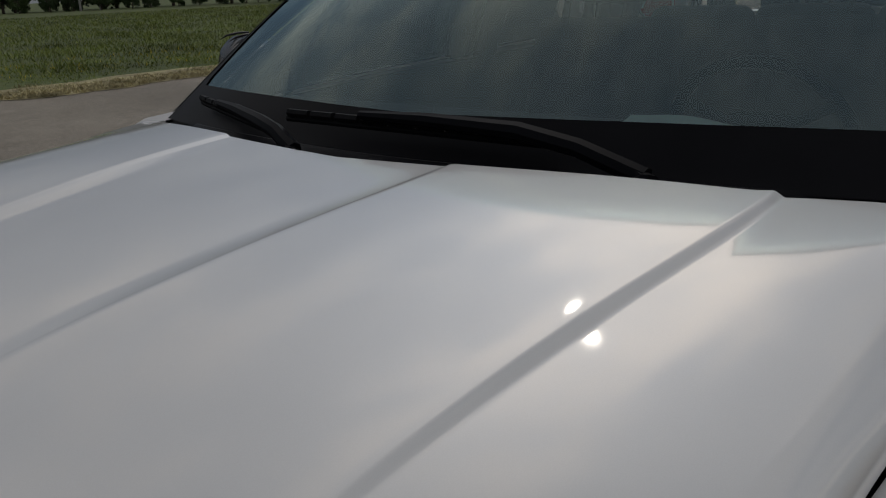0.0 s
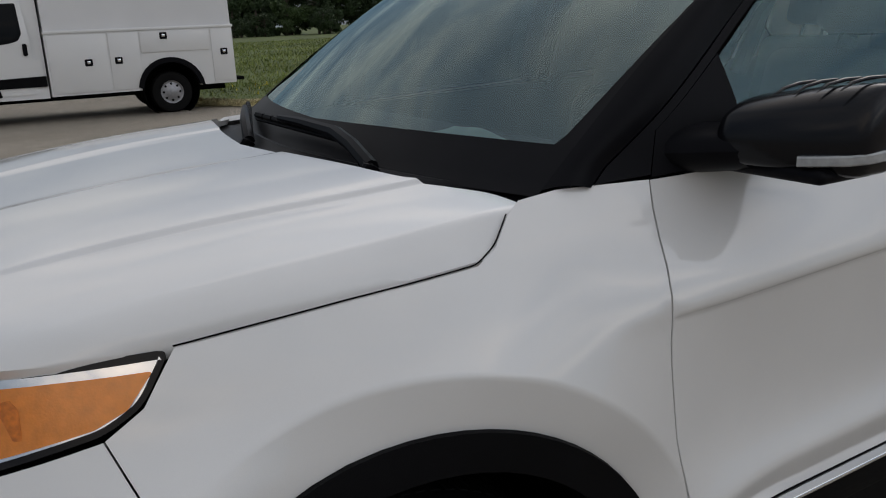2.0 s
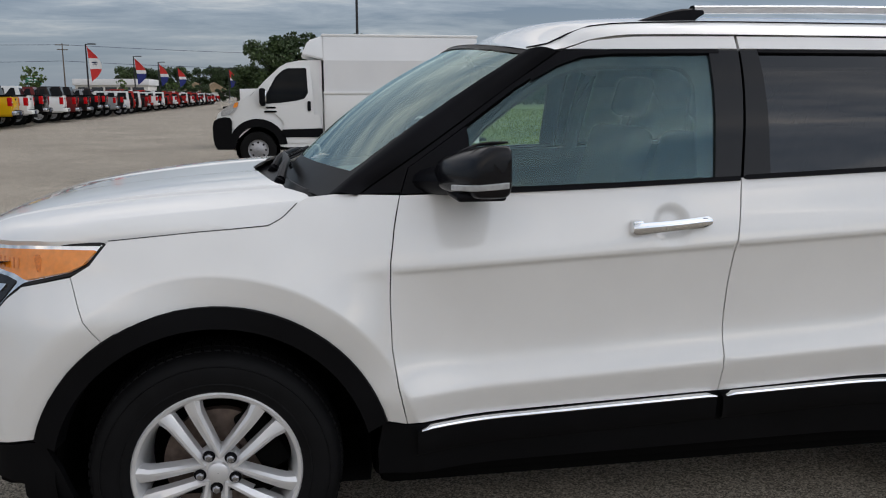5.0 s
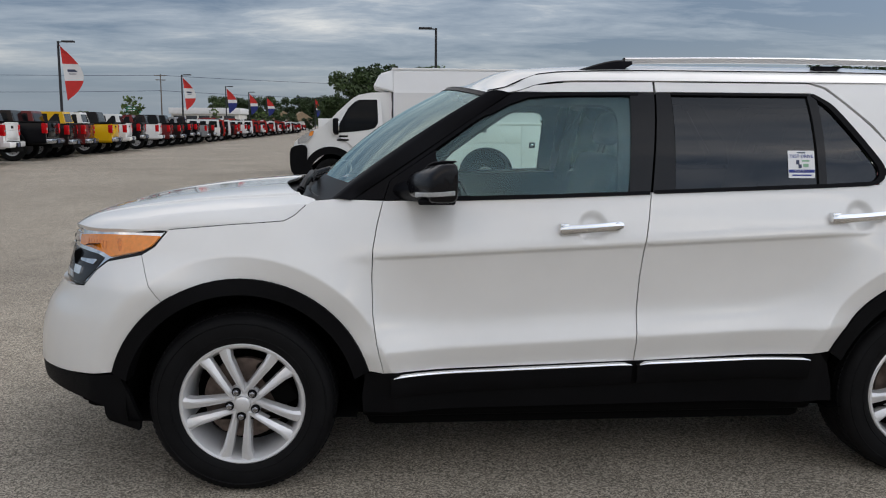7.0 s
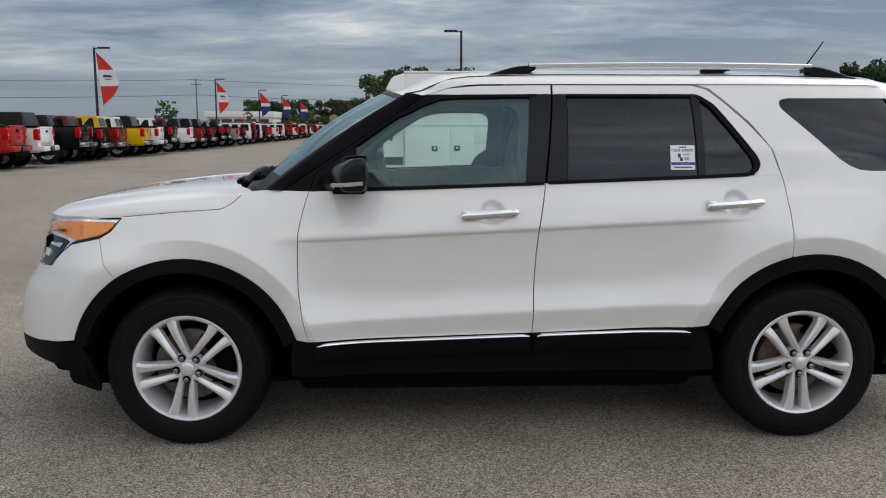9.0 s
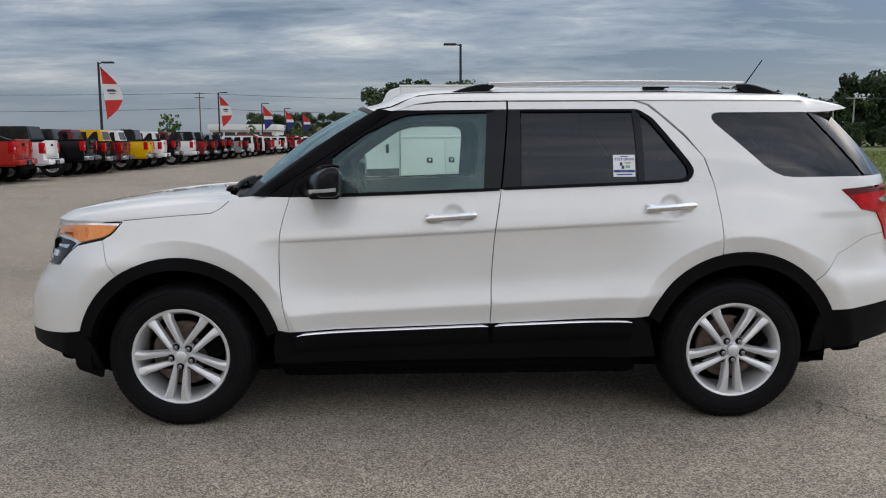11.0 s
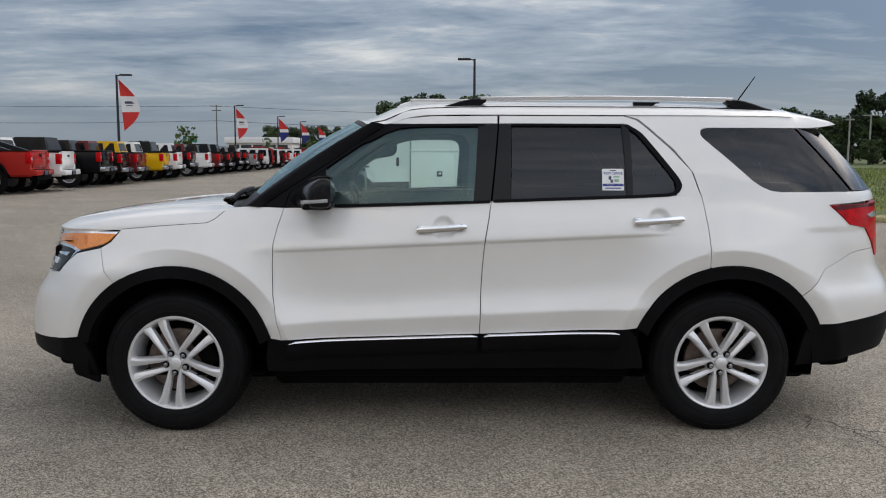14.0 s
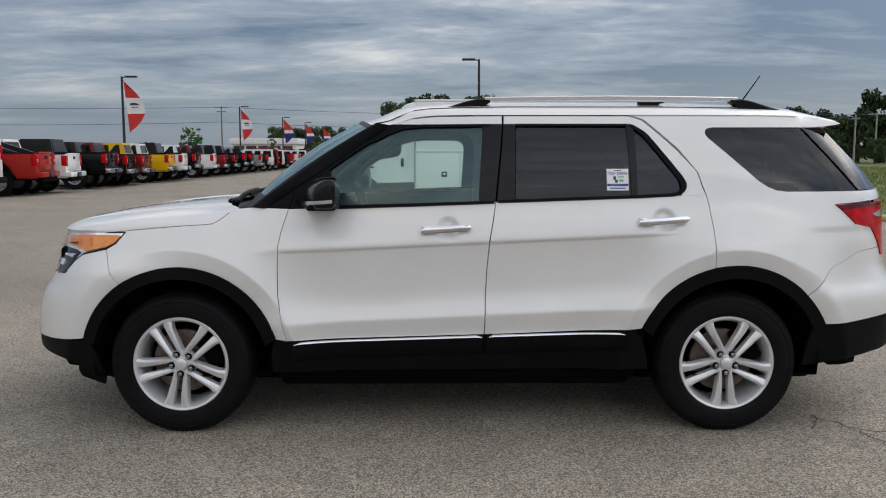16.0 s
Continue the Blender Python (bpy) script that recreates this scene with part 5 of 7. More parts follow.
def build_towel():
    base = thing("folded_cloth", "pale green cloth lying on the dashboard", "cloth")
    a, b, c, d = Vector((0.36, -0.345, 1.196)), Vector((0.405, -0.60, 1.186)), Vector((0.500, -0.325, 1.222)), Vector((0.525, -0.645, 1.203))

    def top(u, v):
        return a.lerp(b, u).lerp(c.lerp(d, u), v) + Vector((0.006 * math.sin(7 * u), 0, 0.004 * math.sin(9 * u + 5 * v)))
    bm = patch(24, 10, top)
    ed = [e for e in bm.edges if len(e.link_faces) == 1]
    for g in bmesh.ops.extrude_edge_only(bm, edges=ed)["geom"]:
        if isinstance(g, bmesh.types.BMVert):
            g.co.z = 1.160
    part("cloth", bm, TOWEL, base)


build_towel()

# ---- ground, field ----
def asphalt_material():
    m = bpy.data.materials.new("worn_asphalt")
    m.use_nodes = True
    nt = m.node_tree
    b = nt.nodes["Principled BSDF"]
    nn, ln = nt.nodes.new, nt.links.new
    pos = nn("ShaderNodeNewGeometry").outputs["Position"]

    def noise_out(s, detail, rough=0.5):
        nz = nn("ShaderNodeTexNoise")
        nz.inputs["Scale"].default_value, nz.inputs["Detail"].default_value, nz.inputs["Roughness"].default_value = s, detail, rough
        ln(pos, nz.inputs["Vector"])
        return nz.outputs[0]

    vor = nn("ShaderNodeTexVoronoi")
    vor.inputs["Scale"].default_value = 165.0
    ln(pos, vor.inputs["Vector"])
    stone = nn("ShaderNodeValToRGB")
    stone.color_ramp.elements[0].position, stone.color_ramp.elements[0].color = 0.10, (0.105, 0.091, 0.072, 1)
    stone.color_ramp.elements[1].position, stone.color_ramp.elements[1].color = 0.92, (0.47, 0.412, 0.335, 1)
    e = stone.color_ramp.elements.new(0.5)
    e.color = (0.252, 0.221, 0.178, 1)
    grey = nn("ShaderNodeSeparateColor")
    ln(vor.outputs["Color"], grey.inputs[0])
    ln(grey.outputs[0], stone.inputs[0])
    base = stone.outputs[0]
    for s, d, lo, hi in ((0.35, 5, 0.82, 1.16), (3.0, 4, 0.90, 1.10), (45.0, 3, 0.86, 1.14)):
        rg = nn("ShaderNodeMapRange")
        rg.inputs["From Min"].default_value, rg.inputs["From Max"].default_value = 0.3, 0.7
        rg.inputs["To Min"].default_value, rg.inputs["To Max"].default_value = lo, hi
        ln(noise_out(s, d), rg.inputs["Value"])
        sc = nn("ShaderNodeVectorMath")
        sc.operation = "SCALE"
        ln(base, sc.inputs[0])
        ln(rg.outputs[0], sc.inputs["Scale"])
        base = sc.outputs[0]
    ln(base, b.inputs["Base Color"])
    b.inputs["Roughness"].default_value = 0.82
    b.inputs["Specular IOR Level"].default_value = 0.3
    bp = nn("ShaderNodeBump")
    bp.inputs["Strength"].default_value, bp.inputs["Distance"].default_value = 0.45, 0.004
    ln(vor.outputs["Distance"], bp.inputs["Height"])
    ln(bp.outputs[0], b.inputs["Normal"])
    MATS["worn_asphalt"] = m
    return m


ASPHALT = asphalt_material()
TAR = material("tar_crack", (0.05, 0.048, 0.045), 0.8)
SOIL = material("field_soil", (0.085, 0.112, 0.026), 0.95, vary=0.35, scale=0.35, fine=0.3, fine_scale=5)
GRASS = material("long_grass", (0.128, 0.166, 0.030), 0.8, vary=0.6, scale=0.35, fine=0.3, fine_scale=3.0)
PALEGRASS = material("pale_seed_grass", (0.24, 0.26, 0.058), 0.85, vary=0.5, scale=0.5, fine=0.3, fine_scale=3.0)
DRYGRASS = material("dry_verge", (0.38, 0.33, 0.18), 0.95, vary=0.45, scale=1.6, fine=0.3, fine_scale=12)


def field_edge(x):
    return 12.30 + 2.6 * smooth((5.6 - x) / 2.4) + 0.03 * (x - 5.0) + 0.10 * math.sin(1.7 * x) + 0.06 * math.sin(4.1 * x + 1.0)


def lot_side(y):
    """The x at which the car park ends and the field begins, farther back."""
    return 3.60 + 0.05 * (y - 13.0)


bm = bmesh.new()
for ring in ((-900, -900), (900, -900), (900, 900), (-900, 900)):
    bm.verts.new((*ring, 0.0))
bm.faces.new(bm.verts)
tagged(part("ground", bm, ASPHALT), "worn tan-grey asphalt car park with coarse stones", "ground", kind="structure")


def build_field():
    bm = bmesh.new()
    xs = [3.2 + 0.2 * k for k in range(20)] + [7.2 + 0.35 * k for k in range(52)] + [26, 40, 80, 160, 320, 800]
    mid = [bm.verts.new((max(x, lot_side(13.5)), field_edge(x) + 1.5, 0.05)) for x in xs]
    far = [bm.verts.new((max(x, lot_side(13.5)) + 0.05 * 20, field_edge(x) + 20, 0.25)) for x in xs]
    end = [bm.verts.new((x + 45, 880, 0.5)) for x in xs]
    strip = bmesh.new()
    lo = [strip.verts.new((x, field_edge(x) - 0.05 + 0.05 * math.sin(7 * x), 0.008)) for x in xs]
    hi = [strip.verts.new((max(x, lot_side(13.5)), field_edge(x) + 1.5, 0.056)) for x in xs]
    for i in range(len(xs) - 1):
        strip.faces.new((lo[i], lo[i + 1], hi[i + 1], hi[i]))
    tagged(part("verge", strip, DRYGRASS), "bleached dry strip between asphalt and field", "verge", kind="structure")
    for rows in ((mid, far), (far, end)):
        for i in range(len(xs) - 1):
            bm.faces.new((rows[0][i], rows[0][i + 1], rows[1][i + 1], rows[1][i]))
    tagged(part("field", bm, SOIL), "rough green field beside the car park", "field", kind="structure")
    rng = random.Random(5)

    def blades(name, mat, count, label, place, lo, hi, wide, lean=0.45):
        verts, faces = [], []
        for _ in range(count):
            x, y, k = place()
            h = rng.uniform(lo, hi) * k
            a = rng.uniform(0, math.pi * 2)
            w = wide * rng.uniform(0.6, 1.4) * (1 + y / 40)
            lx, ly = rng.gauss(0, lean) * h, rng.gauss(0, lean) * h
            z = 0.02 + 0.25 * min(1, max(0, (y - 13.0) / 20.0))
            n = len(verts)
            verts += [(x - w * math.cos(a), y - w * math.sin(a), z), (x + w * math.cos(a), y + w * math.sin(a), z), (x + lx, y + ly, z + h)]
            faces.append((n, n + 1, n + 2))
        me = bpy.data.meshes.new(name)
        me.from_pydata(verts, [], faces)
        me.materials.append(mat)
        tagged(new(name, me), label, "grass", kind="stuff")

    def spot():
        y = 13.2 + 55 * rng.random() ** 1.9
        x = lot_side(y) + 0.2 + (12 + 1.1 * y) * rng.random()
        while y < field_edge(x) + 0.45:
            y += 0.8
        tuft = 0.55 + 0.9 * max(0.0, noise.noise(Vector((x * 0.55, y * 0.30, 0.0))) + 0.25)
        return x, y, (0.22 + 0.78 * smooth((y - field_edge(min(x, 26)) - 0.5) / 5.0)) * tuft
    blades("long_grass", GRASS, 95000, "long green meadow grass gone to seed", spot, 0.05, 0.19, 0.009, 0.6)
    blades("pale_grass", PALEGRASS, 30000, "yellowish seed heads over the meadow grass", spot, 0.06, 0.21, 0.006, 0.6)

    def verge():
        x = 3.3 + 26 * rng.random() ** 1.6
        return x, field_edge(x) - 0.06 + 1.9 * rng.random() ** 1.3 * (0.55 + 0.9 * abs(noise.noise(Vector((x * 0.9, 3.0, 0.0))))), 1.0
    blades("dry_verge", DRYGRASS, 14000, "bleached dry grass along the asphalt's edge", verge, 0.02, 0.08, 0.012, 0.8)
    FLOWER = material("yellow_weed", (0.45, 0.36, 0.03), 0.8, vary=0.3)

    def weeds():
        x = 5 + 18 * rng.random()
        return x + rng.gauss(0, 0.2), field_edge(x) + 2.5 + 4 * rng.random(), 1.0
    blades("yellow_weeds", FLOWER, 420, "small yellow flowering weeds in the grass", weeds, 0.05, 0.12, 0.012)


build_field()


def build_cracks():
    rng = random.Random(11)
    for pts in ([(3.35, -0.55), (3.55, -0.95), (3.62, -1.25), (3.78, -1.5), (3.85, -1.9)], [(3.55, -0.95), (3.75, -1.0), (3.95, -0.9)], [(3.45, -0.72), (3.30, -0.95)]):
        bm = bmesh.new()
        dense = []
        for a, b in zip(pts, pts[1:]):
            for k in range(8):
                t = k / 8
                dense.append(Vector((a[0] + (b[0] - a[0]) * t + rng.gauss(0, 0.012), a[1] + (b[1] - a[1]) * t + rng.gauss(0, 0.012), 0.002)))
        left, right = [], []
        for i, p in enumerate(dense):
            d = (dense[min(i + 1, len(dense) - 1)] - dense[max(i - 1, 0)]).normalized()
            w = rng.uniform(0.002, 0.006)
            n = Vector((-d.y, d.x, 0)) * w
            left.append(bm.verts.new(p + n))
            right.append(bm.verts.new(p - n))
        for i in range(len(dense) - 1):
            bm.faces.new((left[i], left[i + 1], right[i + 1], right[i]))
        tagged(part("asphalt_crack", bm, TAR), "thin dark crack in the asphalt surface", "crack", kind="structure")


build_cracks()

# ---- the service van, plough truck and box van ----
VANWHITE = material("van_white_paint", (0.74, 0.74, 0.73), 0.35, coat=0.5, vary=0.02, scale=1.0)
VANGREY = material("van_white_panel", (0.70, 0.70, 0.70), 0.45, vary=0.025, scale=1.5)
BLACKGLASS = material("vehicle_glass", (0.005, 0.006, 0.007), 0.08, spec=0.10, vary=0.3, scale=2)
STEEL = material("painted_steel_wheel", (0.34, 0.34, 0.35), 0.4, metal=0.5, vary=0.1, scale=20)
FARRUBBER = material("far_tyre", (0.007, 0.007, 0.007), 0.8, spec=0.12, vary=0.2)


def simple_wheel(parent, x, y, z, r, side, rim_r=None, mat=None):
    """A tyre with a dished rim; side -1 shows its face towards -y."""
    rim_r = rim_r or r * 0.56
    t = bmesh.new()
    lathe(t, [(rim_r, -0.09), (r * 0.80, -0.115), (r * 0.96, -0.10), (r, -0.06), (r, 0.07), (r * 0.9, 0.11), (rim_r, 0.10)], 32)
    tyre = part("wheel", t, FARRUBBER, parent)
    m = bmesh.new()
    lathe(m, [(rim_r, -0.088), (rim_r * 0.93, -0.080), (rim_r * 0.86, -0.055), (rim_r * 0.62, -0.060), (rim_r * 0.45, -0.085), (0.001, -0.088)], 28)
    rim = part("rim", m, mat or STEEL, tyre)
    for k in range(8):
        h = bmesh.new()
        a = 2 * math.pi * k / 8
        lathe(h, [(0.001, -0.066), (0.020, -0.066), (0.022, -0.060)], 8, (rim_r * 0.72 * math.cos(a), 0, rim_r * 0.72 * math.sin(a)))
        part("rim_hole", h, FARRUBBER, rim)
    tyre.matrix_basis = pose(x, y, z, 0, 0, 0 if side < 0 else 180)
    return tyre


def plate(bm, pts, y, d=0.012):
    extrude_outline(bm, pts, y - d, y)


def build_service_van():
    v = thing("service_van", "white utility service van with a boxed body, parked", "van")
    Y0 = 14.10                                   # near flank
    # cab: a loft of side profiles, narrower at the top
    cab = bmesh.new()
    prof = [(-1.32, 0.62), (-1.32, 0.95), (-1.26, 1.10), (-1.10, 1.22), (-0.86, 1.34), (-0.62, 1.43), (-0.30, 1.76), (0.00, 2.03), (0.14, 2.11), (0.40, 2.16), (0.84, 2.17),
            (0.84, 0.42), (0.10, 0.42)]
    prof += [(-0.48 + 0.45 * math.cos(radians(a)), 0.40 + 0.45 * math.sin(radians(a))) for a in (5, 30, 55, 80, 105, 130, 155, 175)] + [(-1.05, 0.42), (-1.36, 0.45)]

    def half(z, x):
        w = 1.00 - 0.13 * smooth((z - 1.35) / 0.9) - 0.30 * smooth((-0.85 - x) / 0.6)
        return w
    a = [cab.verts.new((x, Y0 + 1.0 - half(z, x), z)) for x, z in prof]
    b = [cab.verts.new((x, Y0 + 1.0 + half(z, x), z)) for x, z in prof]
    n = len(a)
    cab.faces.new(a)
    cab.faces.new(b)
    for i in range(n):
        cab.faces.new((a[i], a[(i + 1) % n], b[(i + 1) % n], b[i]))
    bmesh.ops.triangulate(cab, faces=[f for f in cab.faces if len(f.verts) > 4])
    part("cab", cab, VANWHITE, v)

    def skin(name, pts, mat, out=0.012, label="", parent=None):
        line = rounded([Vector(p) for p in pts], 0.03, True, 0.1)
        bm = sheet(line, lambda x, z: Vector((x, Y0 + 1.0 - half(z, x) - out, z)), 0.12, 0.08, 0.02)
        return part(name, bm, mat, parent or v, label)
    door = skin("cab_door", [(-0.05, 0.50), (0.06, 0.92), (-0.10, 1.08), (-0.46, 1.30), (-0.28, 1.60), (-0.08, 1.86), (0.04, 1.98), (0.16, 2.04), (0.60, 2.05), (0.66, 1.4), (0.66, 0.50)], VANWHITE, 0.014)
    skin("cab_window", [(-0.32, 1.33), (-0.22, 1.53), (-0.06, 1.80), (0.06, 1.92), (0.16, 1.97), (0.50, 1.975), (0.52, 1.52), (0.46, 1.43), (0.33, 1.39), (0.0, 1.35)], BLACKGLASS, 0.022, "dark cab window", door)
    skin("window_frame", [(-0.38, 1.29), (-0.25, 1.55), (-0.09, 1.83), (0.04, 1.955), (0.15, 2.005), (0.53, 2.01), (0.55, 1.51), (0.48, 1.40), (0.34, 1.36), (0.0, 1.315)], SATINBLACK, 0.018, "", door)
    skin("door_handle", [(0.53, 1.15), (0.53, 1.35), (0.60, 1.35), (0.60, 1.15)], SATINBLACK, 0.04, "black door handle", door)
    skin("fuel_flap", [(0.62, 0.80), (0.64, 1.08), (0.78, 1.08), (0.80, 0.80)], VANWHITE, 0.010)
    skin("side_moulding", [(0.04, 0.62), (0.0, 0.78), (0.83, 0.80), (0.83, 0.62)], CLADDING, 0.03, "black side moulding")
    arch = [(-0.48 + 0.60 * math.cos(radians(x)), 0.40 + 0.60 * math.sin(radians(x))) for x in range(8, 181, 12)] + [(-0.48 + 0.44 * math.cos(radians(x)), 0.40 + 0.44 * math.sin(radians(x))) for x in range(178, 6, -12)]
    skin("wheel_arch_trim", arch, CLADDING, 0.03)
    bump = bmesh.new()
    for s in (0,):
        pts = [(-1.30, 0.37), (-1.36, 0.46), (-1.385, 0.60), (-1.385, 0.84), (-1.36, 0.94), (-1.28, 1.00), (-1.14, 1.03), (-1.02, 1.02), (-0.98, 0.95), (-1.0, 0.60), (-0.96, 0.38)]
        aa = [bump.verts.new((x, Y0 + 1.0 - half(z, x) - 0.022, z)) for x, z in pts]
        bb = [bump.verts.new((x, Y0 + 1.0 + half(z, x) + 0.022, z)) for x, z in pts]
        bump.faces.new(aa)
        bump.faces.new(bb)
        for i in range(len(aa)):
            bump.faces.new((aa[i], aa[(i + 1) % len(aa)], bb[(i + 1) % len(aa)], bb[i]))
    part("front_bumper", bump, CLADDING, v, "black front bumper")
    skin("headlamp", [(-1.20, 1.04), (-1.20, 1.14), (-1.06, 1.24), (-0.88, 1.34), (-0.82, 1.34), (-0.86, 1.22), (-1.0, 1.09)], CLEARLENS, 0.02, "clear headlamp")
    skin("indicator", [(-0.95, 1.22), (-0.91, 1.315), (-0.83, 1.335), (-0.86, 1.23)], AMBER, 0.026)
    skin("nameplate", [(-0.34, 1.12), (-0.34, 1.16), (-0.08, 1.16), (-0.08, 1.12)], CLADDING, 0.018, "small dark nameplate")
    skin("nameplate", [(-0.30, 1.20), (-0.30, 1.24), (-0.10, 1.24), (-0.10, 1.20)], CLADDING, 0.018, "small dark nameplate")
    ws = bmesh.new()
    q = [(-0.59, 1.46), (-0.02, 2.02)]
    vs = [ws.verts.new((q[0][0] - 0.02, Y0 + 0.22, q[0][1])), ws.verts.new((q[0][0] - 0.02, Y0 + 1.78, q[0][1])), ws.verts.new((q[1][0] - 0.02, Y0 + 1.72, q[1][1])), ws.verts.new((q[1][0] - 0.02, Y0 + 0.28, q[1][1]))]
    ws.faces.new(vs)
    part("windscreen", ws, BLACKGLASS, v)
    mir = bmesh.new()
    block(mir, -0.42, -0.29, Y0 - 0.20, Y0 - 0.03, 1.27, 1.61, 0.05, None, 3)
    block(mir, -0.40, -0.30, Y0 - 0.12, Y0 + 0.15, 1.25, 1.33, 0.03)
    m = part("door_mirror", mir, SATINBLACK, v)
    g = bmesh.new()
    block(g, -0.30, -0.278, Y0 - 0.18, Y0 - 0.06, 1.34, 1.55, 0.01)
    part("mirror_glass", g, CHROME, m)
    # service body: lower chest and narrower, sloping upper box
    low = bmesh.new()
    lx = [(0.87, 0.44), (0.87, 1.50), (4.10, 1.50), (4.10, 0.47), (3.42, 0.47)]
    lx += [(2.90 + 0.52 * math.cos(radians(x)), 0.42 + 0.50 * math.sin(radians(x))) for x in range(6, 178, 14)] + [(2.36, 0.44)]
    extrude_outline(low, [Vector(p) for p in lx], Y0 - 0.06, Y0 + 2.06)
    part("chest", low, VANWHITE, v)
    ledge = bmesh.new()
    block(ledge, 0.86, 4.12, Y0 - 0.085, Y0 + 2.085, 1.485, 1.535, 0.012)
    part("ledge", ledge, VANWHITE, v)
    up = bmesh.new()
    sec = [(Y0 - 0.03, 1.53), (Y0 + 0.0, 2.16), (Y0 + 0.20, 2.62), (Y0 + 0.28, 2.67), (Y0 + 1.72, 2.67), (Y0 + 1.80, 2.62), (Y0 + 2.0, 2.16), (Y0 + 2.03, 1.53)]
    ra = [up.verts.new((0.88, y, z)) for y, z in sec]
    rb = [up.verts.new((4.09, y, z)) for y, z in sec]
    up.faces.new(ra)
    up.faces.new(rb)
    for i in range(8):
        up.faces.new((ra[i], ra[(i + 1) % 8], rb[(i + 1) % 8], rb[i]))
    part("upper_box", up, VANGREY, v, angle=20)
    cap = bmesh.new()
    block(cap, 0.85, 4.12, Y0 + 0.22, Y0 + 1.78, 2.645, 2.70, 0.02)
    part("roof_cap", cap, VANWHITE, v)
    pod = bmesh.new()
    pa = [pod.verts.new((0.90, y, z)) for y, z in sec[1:7]]
    pb = [pod.verts.new((0.44 + (0.0 if z < 2.3 else 0.14), Y0 + 1.0 + (y - Y0 - 1.0) * 0.86, 2.28 + (z - 2.16) * 0.58)) for y, z in sec[1:7]]
    pod.faces.new(pa)
    pod.faces.new(pb)
    for i in range(6):
        pod.faces.new((pa[i], pa[(i + 1) % 6], pb[(i + 1) % 6], pb[i]))
    bmesh.ops.bevel(pod, geom=pod.edges[:], offset=0.03, segments=2, affect="EDGES")
    part("cab_pod", pod, VANWHITE, v)
    # lockers with their latches
    yl = Y0 - 0.068
    for x0, x1, z0, z1, lx_, lz in ((0.90, 1.86, 0.48, 1.46, 1.53, 0.98), (1.89, 2.40, 0.48, 1.46, 2.03, 0.99), (2.43, 3.66, 1.10, 1.46, 2.84, 1.38), (3.69, 4.08, 0.52, 1.46, 3.91, 1.05)):
        d = bmesh.new()
        if x1 == 2.40:
            pts = [(x0, z0), (x0, z1), (x1, z1), (x1, 0.70), (2.31, z0)]
        else:
            pts = [(x0, z0), (x0, z1), (x1, z1), (x1, z0)]
        extrude_outline(d, [Vector(p) for p in pts], yl - 0.010, yl + 0.02, "y", 0.004)
        dr = part("locker_door", d, VANWHITE, v)
        k = bmesh.new()
        block(k, lx_ - 0.065, lx_ + 0.065, yl - 0.024, yl, lz - 0.06, lz + 0.06, 0.015)
        lt = part("latch", k, SATINBLACK, dr, "black paddle latch")
        k = bmesh.new()
        block(k, lx_ - 0.028, lx_ + 0.03, yl - 0.034, yl - 0.01, lz - 0.022, lz + 0.03, 0.008)
        part("paddle", k, CHROME, lt)
    ring = [(2.90 + 0.60 * math.cos(radians(x)), 0.42 + 0.58 * math.sin(radians(x))) for x in range(4, 178, 12)] + [(2.90 + 0.51 * math.cos(radians(x)), 0.42 + 0.49 * math.sin(radians(x))) for x in range(176, 2, -12)]
    line = rounded([Vector(p) for p in ring], 0, True, 0.1)
    bm = sheet(line, lambda x, z: Vector((x, Y0 - 0.10, z)), 0.1, 0.1, 0.08)
    part("wheel_flare", bm, SATINBLACK, v)
    hs = bmesh.new()
    lathe(hs, [(0.50, 0.0), (0.50, 0.5), (0.02, 0.5)], 24, (2.90, Y0 - 0.04, 0.42))
    part("wheel_well", hs, SHADOWGAP, v)
    hs = bmesh.new()
    lathe(hs, [(0.445, 0.02), (0.445, 0.5), (0.02, 0.5)], 24, (-0.48, Y0 + 0.02, 0.40))
    part("wheel_well", hs, SHADOWGAP, v)
    ch = bmesh.new()
    block(ch, -1.0, 4.0, Y0 + 0.4, Y0 + 1.6, 0.34, 0.48, 0.02)
    block(ch, 4.05, 4.30, Y0 + 0.1, Y0 + 1.9, 0.50, 0.56, 0.01)
    block(ch, 1.0, 2.2, Y0 + 0.02, Y0 + 0.3, 0.38, 0.46, 0.01)
    part("chassis", ch, SHADOWGAP, v)
    for x in (-0.48, 2.90):
        for y, s in ((Y0 + 0.10, -1), (Y0 + 1.90, 1)):
            simple_wheel(v, x, y, 0.37, 0.37, s)
    simple_wheel(v, 2.90, Y0 + 0.42, 0.37, 0.37, -1)
    return v


build_service_van()


# ---- pickups and estate cars in the row ----
def paint(name, color):
    return material(name, color, 0.16, spec=0.14, vary=0.03, scale=2.0)


RED, BLACK, WHITE = paint("red_paint", (0.36, 0.022, 0.016)), paint("black_paint", (0.004, 0.004, 0.005)), paint("white_paint", (0.72, 0.72, 0.71))
YELLOW, MAROON, SILVER = paint("yellow_paint", (0.62, 0.36, 0.01)), paint("maroon_paint", (0.13, 0.018, 0.018)), paint("silver_paint", (0.26, 0.265, 0.27))
BROWN, GREY = paint("dark_brown_paint", (0.016, 0.011, 0.010)), paint("charcoal_paint", (0.022, 0.023, 0.026))


DARKCHROME = material("dull_chrome", (0.40, 0.41, 0.43), 0.22, metal=0.9, vary=0.25, scale=3)


